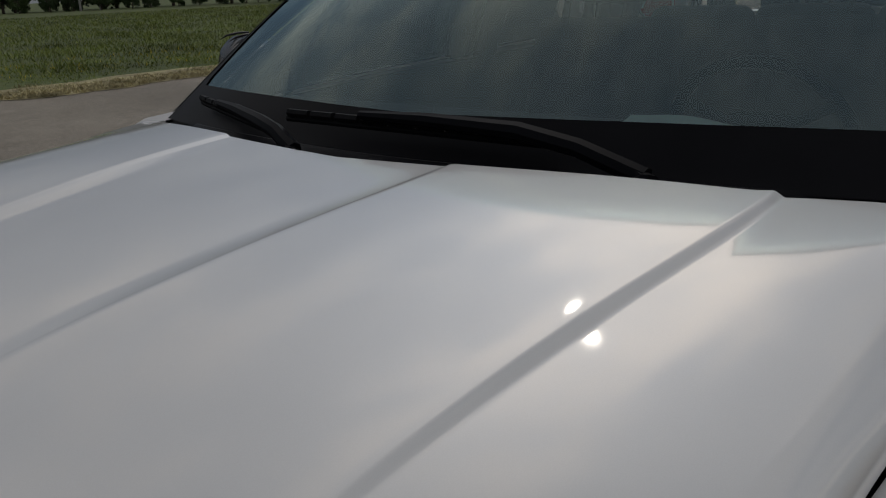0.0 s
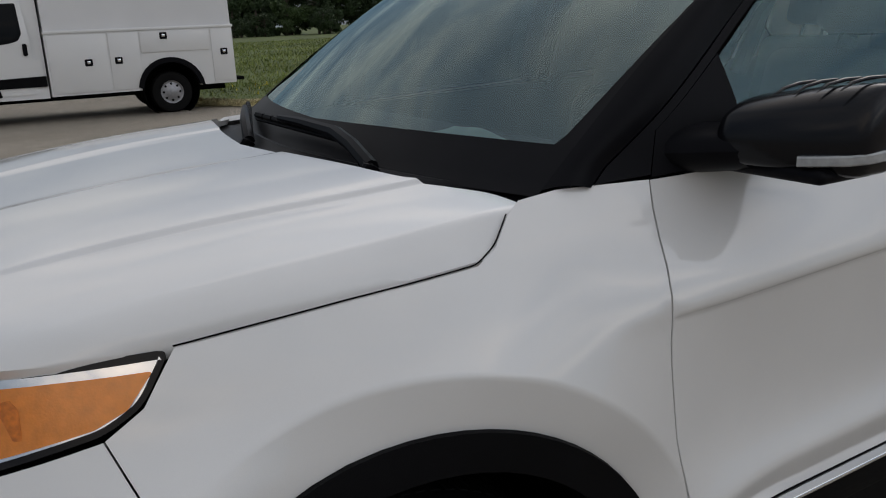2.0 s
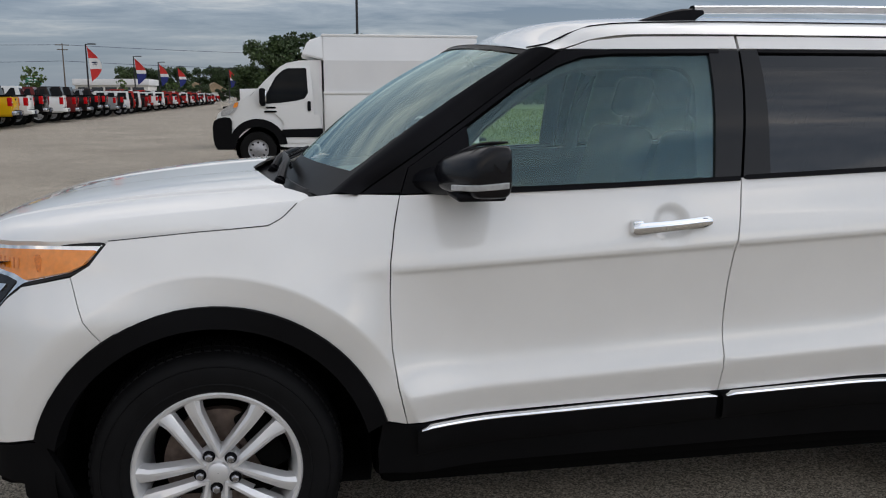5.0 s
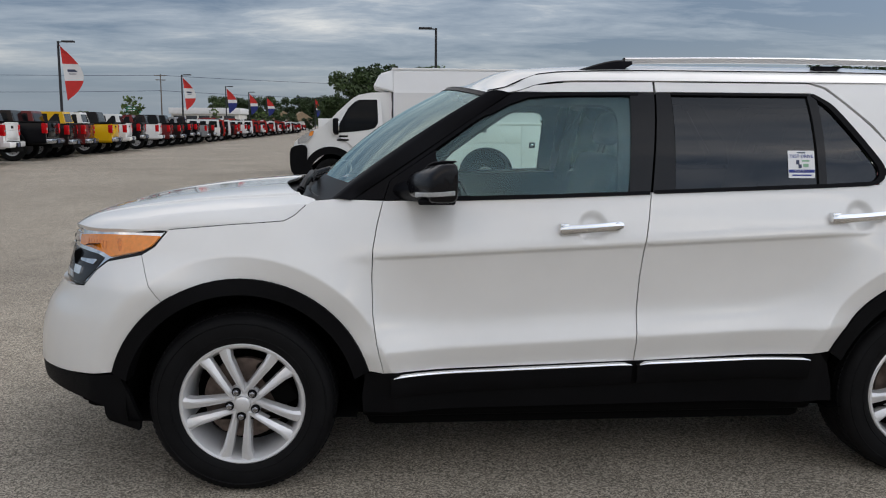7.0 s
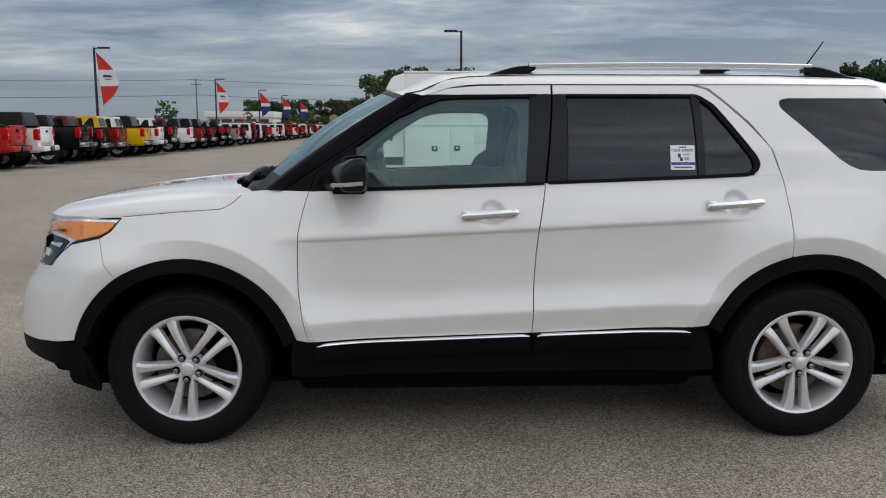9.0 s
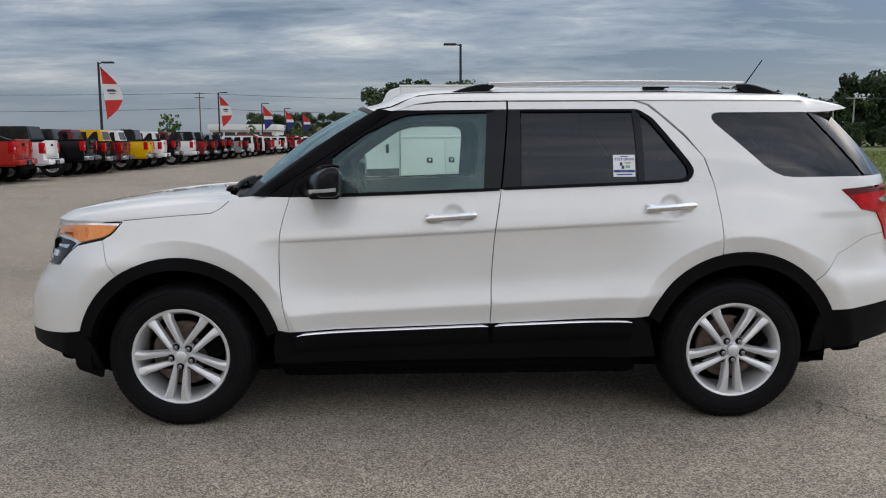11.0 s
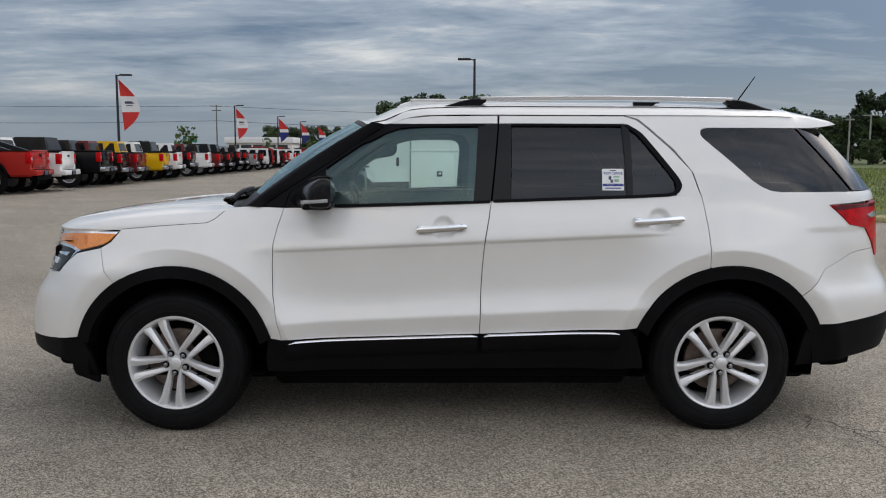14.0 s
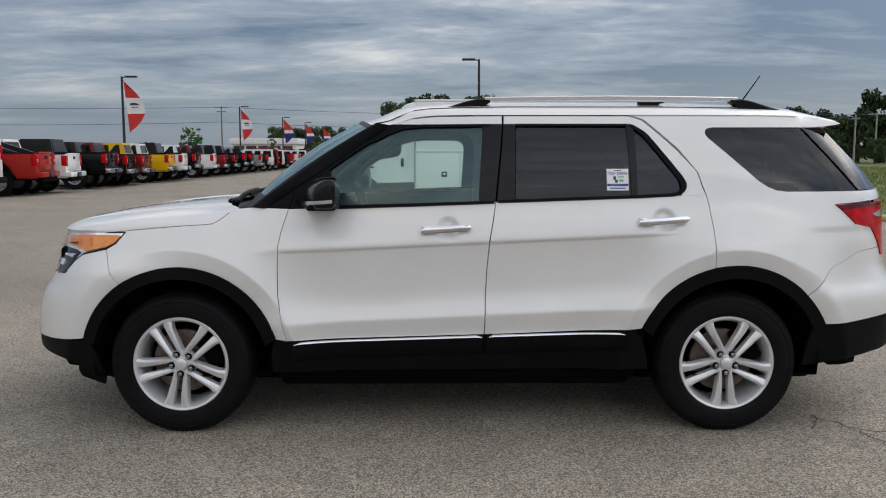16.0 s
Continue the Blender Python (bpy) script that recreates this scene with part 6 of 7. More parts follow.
def section_solid(bm, rows):
    """Joins rings of points along a body into one closed skin."""
    rings = [[bm.verts.new(p) for p in r] for r in rows]
    n = len(rings[0])
    for i in range(len(rings) - 1):
        for k in range(n):
            bm.faces.new((rings[i][k], rings[i][(k + 1) % n], rings[i + 1][(k + 1) % n], rings[i + 1][k]))
    bm.faces.new(rings[0])
    bm.faces.new(rings[-1])
    return bm


def tub(x, w, z0, z1, r=0.08):
    """One cross-section ring of a body at x."""
    return [(x, -w + r, z0), (x, -w, z0 + r), (x, -w - 0.02, (z0 + z1) / 2), (x, -w, z1 - r), (x, -w + r * 0.6, z1), (x, w - r * 0.6, z1), (x, w, z1 - r), (x, w + 0.02, (z0 + z1) / 2), (x, w, z0 + r), (x, w - r, z0)]


def build_pickup(label, colour, lift=0.0, sails=False, crew=True, cap_mat=None, bright=True):
    """A pickup, tail at x = 0 facing +x, nose at -5.7."""
    v = thing("pickup_truck", label, "pickup truck", "row of parked pickups")
    z = lift
    body_ = bmesh.new()
    arch = [(-1.25, 0.47), (-4.75, 0.47)]
    def low(x):
        for cx, r in arch:
            if abs(x - cx) < r:
                return 0.42 + z + math.sqrt(r * r - (x - cx) ** 2)
        return 0.36 + z
    def top(x):
        if x > -1.9 or x > -2.05:
            return 1.24 + z
        return 1.20 + z - 0.05 * smooth((-4.0 - x) / 1.6)
    rows = []
    x = -5.65
    while x < 0.001:
        w = 0.98 - 0.09 * smooth((-5.2 - x) / 0.5)
        rows.append(tub(x, w, low(x), top(x)))
        x += 0.1345
    section_solid(body_, rows)
    body_ob = part("body", body_, colour, v)
    # open bed: dark liner sunk from the top
    bed = bmesh.new()
    block(bed, -1.92, -0.10, -0.80, 0.80, 1.20 + z, 1.258 + z, 0.0)
    part("bed_liner", bed, FARRUBBER, v, "black bed cover" if cap_mat is None else "")
    cabw = bmesh.new()
    x1 = -2.02
    x0 = -4.05 if crew else -3.55
    secs = []
    for t in (0.0, 0.25, 0.5, 0.75, 1.0):
        zc = 1.18 + z + 0.61 * t
        inset = 0.02 + 0.16 * t
        xa, xb = x0 + 0.75 * t ** 1.1, x1 - 0.16 * t
        secs.append([(xa, -0.96 + inset, zc), (xb, -0.96 + inset, zc), (xb, 0.96 - inset, zc), (xa, 0.96 - inset, zc)])
    section_solid(cabw, secs)
    cab = part("cab", cabw, colour, v)
    for s in (-1, 1):
        g = bmesh.new()
        xs = [(-3.35, -2.82), (-2.76, -2.30)] if crew else [(-2.95, -2.30)]
        for a, b in xs:
            f = [g.verts.new(p) for p in ((a - 0.10, s * 0.935, 1.24 + z), (b + 0.05, s * 0.935, 1.24 + z), (b - 0.02, s * 0.822, 1.69 + z), (a + 0.26, s * 0.822, 1.69 + z))]
            g.faces.new(f)
        part("side_window", g, BLACKGLASS, cab)
    g = bmesh.new()
    g.faces.new([g.verts.new(p) for p in ((-2.035, -0.74, 1.30 + z), (-2.035, 0.74, 1.30 + z), (-2.14, 0.68, 1.69 + z), (-2.14, -0.68, 1.69 + z))])
    part("rear_window", g, BLACKGLASS, cab)
    g = bmesh.new()
    g.faces.new([g.verts.new(p) for p in ((x0 - 0.01, -0.80, 1.22 + z), (x0 - 0.01, 0.80, 1.22 + z), (x0 + 0.66, 0.68, 1.73 + z), (x0 + 0.66, -0.68, 1.73 + z))])
    part("windscreen", g, BLACKGLASS, cab)
    gate = bmesh.new()
    block(gate, -0.01, 0.030, -0.76, 0.76, 0.66 + z, 1.262 + z, 0.018)
    gt = part("tailgate", gate, colour, v)
    h = bmesh.new()
    block(h, 0.026, 0.042, -0.70, 0.70, 0.72 + z, 0.99 + z, 0.02)
    part("pressing", h, colour, gt)
    h = bmesh.new()
    block(h, -0.01, 0.050, -0.77, 0.77, 1.215 + z, 1.275 + z, 0.02)
    part("top_lip", h, colour if not bright else FARRUBBER, gt)
    h = bmesh.new()
    block(h, 0.03, 0.05, -0.12, 0.12, 1.06 + z, 1.15 + z, 0.01)
    part("handle", h, FARRUBBER, gt)
    for s in (-1, 1):
        l = bmesh.new()
        block(l, -0.15, 0.040, s * 0.775 if s > 0 else -1.008, 1.008 if s > 0 else -0.775, 0.80 + z, 1.19 + z, 0.03)
        lamp = part("tail_lamp", l, REDLENS, v, "red tail lamp")
        l = bmesh.new()
        block(l, 0.03, 0.046, s * 0.82 if s > 0 else -0.96, 0.96 if s > 0 else -0.82, 0.93 + z, 1.02 + z, 0.01)
        part("reversing_lens", l, CLEARLENS, lamp, "clear reversing lens")
        l = bmesh.new()
        block(l, -1.98, -0.02, s * 0.90 if s > 0 else -0.985, 0.985 if s > 0 else -0.90, 1.228 + z, 1.262 + z, 0.012)
        part("bed_rail", l, FARRUBBER, v, "black bed rail cap")
        for cx, r in arch:
            l = bmesh.new()
            n = 14
            for r0, r1, y0, y1 in ((r - 0.02, r + 0.045, 0.985, 1.030),):
                ring = [(cx + r1 * math.cos(math.pi * q / n), 0.42 + z + r1 * math.sin(math.pi * q / n)) for q in range(n + 1)]
                ring += [(cx + r0 * math.cos(math.pi * q / n), 0.42 + z + r0 * math.sin(math.pi * q / n)) for q in range(n, -1, -1)]
                extrude_outline(l, [Vector(q) for q in ring], s * y0, s * y1, "y")
            part("arch_flare", l, FARRUBBER, v)
        for xs_ in ((-2.16, -2.78, -3.62) if crew else (-2.30, -3.40)):
            l = bmesh.new()
            block(l, xs_ - 0.008, xs_ + 0.008, s * 1.004 - 0.006, s * 1.004 + 0.006, 0.50 + z, 1.18 + z)
            part("door_gap", l, SHADOWGAP, body_ob)
        for xs_ in ((-2.34, -2.96) if crew else (-2.46,)):
            l = bmesh.new()
            block(l, xs_ - 0.10, xs_ + 0.10, s * 1.02 - 0.02, s * 1.02 + 0.02, 1.03 + z, 1.075 + z, 0.012)
            part("door_handle", l, DARKCHROME if bright else colour, body_ob)
        l = bmesh.new()
        block(l, -3.62, -3.42, s * 1.16 - 0.11, s * 1.16 + 0.11, 1.20 + z, 1.42 + z, 0.04)
        part("door_mirror", l, FARRUBBER, v)
    b = bmesh.new()
    block(b, -0.12, 0.20, -0.97, 0.97, 0.40 + z, 0.60 + z, 0.05)
    bump = part("rear_bumper", b, DARKCHROME if bright else colour, v)
    b = bmesh.new()
    block(b, -0.05, 0.17, -0.60, 0.60, 0.595 + z, 0.615 + z, 0.008)
    part("step_pad", b, FARRUBBER, bump)
    b = bmesh.new()
    block(b, 0.185, 0.215, -0.26, 0.26, 0.40 + z, 0.565 + z, 0.01)
    part("plate_recess", b, FARRUBBER, bump)
    b = bmesh.new()
    block(b, -0.10, 0.16, -0.80, 0.80, 0.24 + z, 0.41 + z, 0.03)
    tube(b, [(-0.1, 0.45, 0.30 + z), (0.14, 0.45, 0.28 + z)], 0.035, 8)
    part("tow_bar", b, SHADOWGAP, v)
    b = bmesh.new()
    block(b, 0.213, 0.222, -0.15, 0.15, 0.41 + z, 0.54 + z, 0.004)
    part("number_plate", b, INKDARK, bump)
    b = bmesh.new()
    block(b, -5.78, -5.52, -0.90, 0.90, 0.45 + z, 0.70 + z, 0.05)
    part("front_bumper", b, DARKCHROME if bright else FARRUBBER, v)
    u = bmesh.new()
    block(u, -5.3, -0.1, -0.55, 0.55, 0.30 + z, 0.62 + z, 0.0)
    block(u, -5.4, -0.2, -0.90, 0.90, 0.50 + z, 1.05 + z, 0.0)
    part("frame", u, SHADOWGAP, v)
    if sails:
        for s in (-1, 1):
            q = bmesh.new()
            extrude_outline(q, [Vector(p) for p in ((-2.1, 1.24 + z), (-2.25, 1.74 + z), (-2.00, 1.74 + z), (-0.55, 1.24 + z))], s * 0.80, s * 0.95, "y", 0.01)
            part("sail", q, GREY, v, "dark plastic sail beside the bed")
    r = 0.39 + lift * 0.36
    for x in (-1.25, -4.75):
        for s in (-1, 1):
            simple_wheel(v, x, s * 0.86, r, r, s, r * 0.6, STEEL)
    return v


def build_estate(label, colour):
    """A boxy off-roader with a spare wheel, tail at x = 0."""
    v = thing("off_road_car", label, "car", "row of parked pickups")
    b = bmesh.new()
    rows = []
    for k in range(32):
        x = -4.5 + 4.5 * k / 31
        lo = 0.5
        for cx in (-0.85, -3.75):
            if abs(x - cx) < 0.46:
                lo = 0.42 + math.sqrt(0.46 ** 2 - (x - cx) ** 2)
        rows.append(tub(x, 0.88 - 0.06 * smooth((-4.0 - x) / 0.5), lo, 1.12))
    section_solid(b, rows)
    part("body", b, colour, v)
    c = bmesh.new()
    section_solid(c, [[(-2.9 + 0.4 * t, -0.86 + 0.10 * t, 1.1 + 0.72 * t), (-0.02 - 0.08 * t, -0.86 + 0.10 * t, 1.1 + 0.72 * t), (-0.02 - 0.08 * t, 0.86 - 0.10 * t, 1.1 + 0.72 * t), (-2.9 + 0.4 * t, 0.86 - 0.10 * t, 1.1 + 0.72 * t)] for t in (0, 0.5, 1.0)])
    cab = part("hard_top", c, colour, v)
    for s in (-1, 1):
        for a, e in ((-2.45, -1.75), (-1.65, -1.05), (-0.95, -0.20)):
            g = bmesh.new()
            g.faces.new([g.verts.new(p) for p in ((a, s * 0.857, 1.18), (e, s * 0.857, 1.18), (e - 0.04, s * 0.785, 1.70), (a + 0.12, s * 0.785, 1.70))])
            part("side_window", g, BLACKGLASS, cab)
    g = bmesh.new()
    g.faces.new([g.verts.new(p) for p in ((0.0, -0.66, 1.2), (0.0, 0.66, 1.2), (-0.065, 0.60, 1.70), (-0.065, -0.60, 1.70))])
    part("rear_window", g, BLACKGLASS, cab)
    for s in (-1, 1):
        l = bmesh.new()
        block(l, -0.03, 0.04, s * 0.66 if s > 0 else -0.82, 0.82 if s > 0 else -0.66, 0.78, 1.0, 0.01)
        part("tail_lamp", l, REDLENS, v)
    bb = bmesh.new()
    block(bb, -0.05, 0.18, -0.82, 0.82, 0.5, 0.66, 0.03)
    part("rear_bumper", bb, FARRUBBER, v)
    sp = simple_wheel(v, 0.0, 0.0, 0.0, 0.37, -1)
    sp.matrix_basis = pose(0.14, 0.1, 0.98, 0, 0, 90)
    u = bmesh.new()
    block(u, -4.2, -0.1, -0.5, 0.5, 0.42, 0.62, 0.0)
    block(u, -4.3, -0.15, -0.80, 0.80, 0.52, 1.0, 0.0)
    part("frame", u, SHADOWGAP, v)
    for x in (-0.85, -3.75):
        for s in (-1, 1):
            simple_wheel(v, x, s * 0.78, 0.385, 0.385, s)
    return v


def build_row():
    kinds = {
        "red": build_pickup("red pickup with dark sails beside its bed", RED, 0.24, sails=True, bright=False),
        "white": build_pickup("white pickup with a white bumper and red lamps", WHITE, 0.20, bright=False),
        "black": build_pickup("black pickup with a chrome rear bumper", BLACK, 0.26),
        "brown": build_pickup("dark brown pickup with a chrome bumper", BROWN, 0.18),
        "maroon": build_pickup("maroon pickup with a chrome rear bumper", MAROON, 0.18),
        "yellow": build_pickup("yellow pickup with a chrome bumper", YELLOW, 0.20),
        "silver": build_pickup("silver pickup with a chrome rear bumper", SILVER, 0.15),
        "jeep": build_estate("white boxy off-road car with a spare wheel", WHITE),
        "redjeep": build_estate("red boxy off-road car with a spare wheel", RED),
    }
    order = ["red", "white", "black", "brown", "maroon", "yellow", "white", "black", "white", "maroon", "brown", "black", "black", "silver", "brown", "jeep", "redjeep", "jeep",
             "maroon", "red", "white", "brown", "jeep", "red", "maroon", "white", "redjeep", "black", "red", "jeep", "maroon", "white", "red", "brown", "redjeep", "white",
             "black", "jeep", "red", "silver", "maroon", "white", "black", "red", "jeep", "brown", "white", "maroon"]
    bays = (0.0, 2.2, 5.8, 8.4, 10.3, 13.4, 15.8, 18.5, 22.1)
    rng = random.Random(3)
    used = set()
    for i, k in enumerate(order):
        y = 24.3 + bays[i] if i < len(bays) else 24.3 + bays[-1] + 2.8 * (i + 1 - len(bays))
        m = pose(-12.30 + rng.uniform(-0.12, 0.12) - 0.008 * max(0.0, y - 50), y, 0, 0, 0, rng.uniform(6, 9))
        if k in used:
            copy_thing(kinds[k], m)
        else:
            used.add(k)
            kinds[k].matrix_basis = m
    return kinds


ROW = build_row()
plough = build_pickup("white pickup with a black plough frame, behind the van", WHITE, 0.50, bright=False)
plough.matrix_basis = pose(4.40, 22.3, 0, 0, 0, 0)
pf = bmesh.new()
for s in (-0.6, 0.6):
    tube(pf, [(-5.7, s, 0.55), (-6.15, s, 0.75), (-6.1, s, 1.15)], 0.035, 6)
tube(pf, [(-6.12, -0.75, 1.12), (-6.12, 0.75, 1.12)], 0.035, 6)
tube(pf, [(-6.2, -0.9, 0.65), (-6.2, 0.9, 0.65)], 0.05, 6)
tube(pf, [(-5.7, 0, 1.0), (-6.15, 0, 1.1)], 0.03, 6)
part("plough_frame", pf, FARRUBBER, plough)


def build_box_van():
    v = thing("cargo_van", "white cargo van with tall rear doors", "van")
    b = bmesh.new()
    rows = []
    for t in (0, 0.06, 0.94, 1.0):
        x = -5.4 + 5.4 * t
        top = 2.42 if 0.05 < t < 0.99 else 2.30
        rows.append([(x, -0.95, 0.45), (x, -0.99, 0.9), (x, -0.97, 1.5), (x, -0.88, 2.2), (x, -0.74, top), (x, 0.74, top), (x, 0.88, 2.2), (x, 0.97, 1.5), (x, 0.99, 0.9), (x, 0.95, 0.45)])
    section_solid(b, rows)
    part("body", b, VANWHITE, v)
    for s in (-1, 1):
        d = bmesh.new()
        block(d, -0.01, 0.03, 0.02 if s > 0 else -0.84, 0.84 if s > 0 else -0.02, 0.62, 2.22, 0.02)
        dr = part("rear_door", d, VANWHITE, v)
        g = bmesh.new()
        block(g, 0.028, 0.036, 0.14 if s > 0 else -0.72, 0.72 if s > 0 else -0.14, 1.36, 2.02, 0.003)
        part("door_window", g, SATINBLACK, dr)
        l = bmesh.new()
        block(l, -0.06, 0.03, 0.87 if s > 0 else -0.985, 0.985 if s > 0 else -0.87, 1.05, 1.45, 0.01)
        part("tail_lamp", l, REDLENS, v)
    u = bmesh.new()
    block(u, -0.1, 0.16, -0.95, 0.95, 0.42, 0.58, 0.02)
    part("rear_bumper", u, FARRUBBER, v)
    for x in (-1.0, -4.6):
        for s in (-1, 1):
            simple_wheel(v, x, s * 0.84, 0.36, 0.36, s)
    v.matrix_basis = pose(-12.98, 21.6, 0, 0, 0, 0) @ Matrix.Diagonal((1, 1, 1.2, 1))


build_box_van()

# ---- lamp posts, flags, poles, trees, buildings ----
POSTBLACK = material("dark_bronze_post", (0.012, 0.012, 0.016), 0.5, vary=0.1)
FLAGRED, FLAGWHITE, FLAGBLUE = material("red_flag_cloth", (0.58, 0.035, 0.03), 0.85, vary=0.06, scale=2), material("white_flag_cloth", (0.74, 0.74, 0.74), 0.85, vary=0.04, scale=2), material("blue_flag_cloth", (0.02, 0.03, 0.17), 0.85, vary=0.08, scale=2)
POLEWOOD = material("weathered_pole_wood", (0.13, 0.11, 0.095), 0.9, vary=0.2, scale=3)
PALEPOLE = material("pale_pole", (0.30, 0.29, 0.27), 0.9, vary=0.2, scale=3)


def build_post(label, flag):
    """A lamp post with its feather flag: red and white, or red, white and blue; none for a bare post."""
    p = thing("lamp_post", label, "lamp post", "car park lamp posts")
    bm = bmesh.new()
    tube(bm, [(0, 0, 0), (0, 0, 0.7)], 0.28, 16)
    base = part("footing", bm, material("concrete", (0.42, 0.41, 0.39), 0.9, vary=0.15), p)
    bm = bmesh.new()
    tube(bm, [(0, 0, 0.6), (0, 0, 3.5), (0, 0, 6.62)], [0.095, 0.085, 0.07], 10)
    part("mast", bm, POSTBLACK, p)
    bm = bmesh.new()
    tube(bm, [(0, 0, 6.55), (0.35, 0, 6.60)], 0.035, 8)
    block(bm, 0.25, 1.02, -0.17, 0.17, 6.55, 6.66, 0.03)
    part("lamp_head", bm, POSTBLACK, p)
    if flag:
        def cloth(v):
            """Lower edge of the flag's width at height share v, 1 at the top."""
            return 1.25 * math.sin(math.pi * min(1.0, max(0.0, 1 - v)) ** 1.15) ** 0.85 if 0 < v < 1 else 0.0
        zt, zb = 6.42, 2.85
        cols = (FLAGRED, FLAGWHITE, FLAGRED) if flag == "white" else (FLAGRED, FLAGWHITE, FLAGBLUE)
        cuts = (1.0, 0.66, 0.36, 0.0) if flag == "white" else (1.0, 0.55, 0.42, 0.0)
        for c, (a, b) in zip(cols, zip(cuts, cuts[1:])):
            def f(u, w, a=a, b=b):
                v = a + (b - a) * w
                return Vector((0.10 + 0.30 * (1 - v) + cloth(v) * u, 0.10 * math.sin(3.5 * u + 2 * v) * u, zb + (zt - zb) * v - 0.15 * u * (v - 0.5)))
            g = patch(10, 12, f)
            part("flag_band", g, c, p)
        if flag == "white":
            for zz, hh, u0, u1 in ((4.70, 0.16, 0.20, 0.66), (4.55, 0.05, 0.26, 0.60)):
                def ink(u, w, zz=zz, hh=hh, u0=u0, u1=u1):
                    q = u0 + (u1 - u0) * u
                    return Vector((0.22 + 1.35 * q, 0.10 * math.sin(3.5 * q + 1.0) * q - 0.02, zz + hh * w))
                part("print_bar", patch(8, 1, ink), INKDARK, p)
    return p


post_w = build_post("dark lamp post with a red and white flag", "white")
post_w.matrix_basis = pose(-19.8, 52.0, 0, 0, 0, 0)
copy_thing(post_w, pose(-20.3, 88.0, 0, 0, 0, -8))
post_b = build_post("dark lamp post with a red, white and blue flag", "blue")
post_b.matrix_basis = pose(-20.5, 115.0, 0, 0, 0, 4)
for q in ((-20.4, 135.0, -6), (-20.2, 155.0, 5)):
    copy_thing(post_b, pose(q[0], q[1], 0, 0, 0, q[2]))
copy_thing(post_b, pose(-12.0, 165.0, 0, 0, 0, 5))
post_n = build_post("dark bare lamp post", "")
post_n.matrix_basis = pose(3.95, 46.0, 0, 0, 0, 180) @ Matrix.Diagonal((1, 1, 1.075, 1))


def build_utility_pole(x, y, h, mat, arms=((0.95, 1.3),), turn=0):
    p = thing("utility_pole", "weathered wooden utility pole with cross arms", "utility pole", "utility poles")
    bm = bmesh.new()
    tube(bm, [(0, 0, 0), (0, 0, h)], [0.14, 0.08], 8)
    part("pole", bm, mat, p)
    for share, w in arms:
        bm = bmesh.new()
        block(bm, -w, w, -0.06, 0.06, h * share - 0.07, h * share + 0.07, 0.01)
        part("cross_arm", bm, mat, p)
    p.matrix_basis = pose(x, y, 0, 0, 0, turn)


def wire(a, b, sag, r):
    w = thing("overhead_wire", "thin dark overhead cable between poles", "cable", "overhead cables")
    bm = bmesh.new()
    a, b = Vector(a), Vector(b)
    tube(bm, [a.lerp(b, k / 16) - Vector((0, 0, sag * (1 - (2 * k / 16 - 1) ** 2))) for k in range(17)], r, 4, False)
    part("cable", bm, INKDARK, w)


build_utility_pole(-35.5, 140, 9.6, POLEWOOD, ((0.975, 1.0), (0.90, 0.8)), 15)
build_utility_pole(-108, 128, 9.6, POLEWOOD, ((0.985, 1.6),), 15)
build_utility_pole(30, 168, 9.6, POLEWOOD, ((0.985, 1.6),), 15)
for dz, s in ((9.4, 0.5), (6.9, 0.7)):
    wire((-108, 128, dz), (-35.5, 140, dz), s, 0.032)
    wire((-35.5, 140, dz), (30, 168, dz), s, 0.032)
build_utility_pole(51.0, 94, 6.0, PALEPOLE, ((0.93, 0.5),), -25)
build_utility_pole(53.5, 94, 6.3, PALEPOLE, ((0.97, 0.9),), -25)
build_utility_pole(34.5, 110, 8.4, PALEPOLE, ((0.97, 0.7),), -25)
wire((53.5, 94, 6.05), (34.5, 110, 8.0), 0.4, 0.03)
wire((53.5, 94, 6.05), (95, 70, 6.2), 0.4, 0.03)

LEAF = [material("leaf_green_%s" % n, c, 0.7, vary=0.35, scale=0.6, rand=0.12) for n, c in (("dark", (0.030, 0.055, 0.016)), ("mid", (0.044, 0.076, 0.020)), ("light", (0.080, 0.125, 0.030)))]
BARK = material("tree_bark", (0.085, 0.07, 0.055), 0.95, vary=0.3, scale=4)


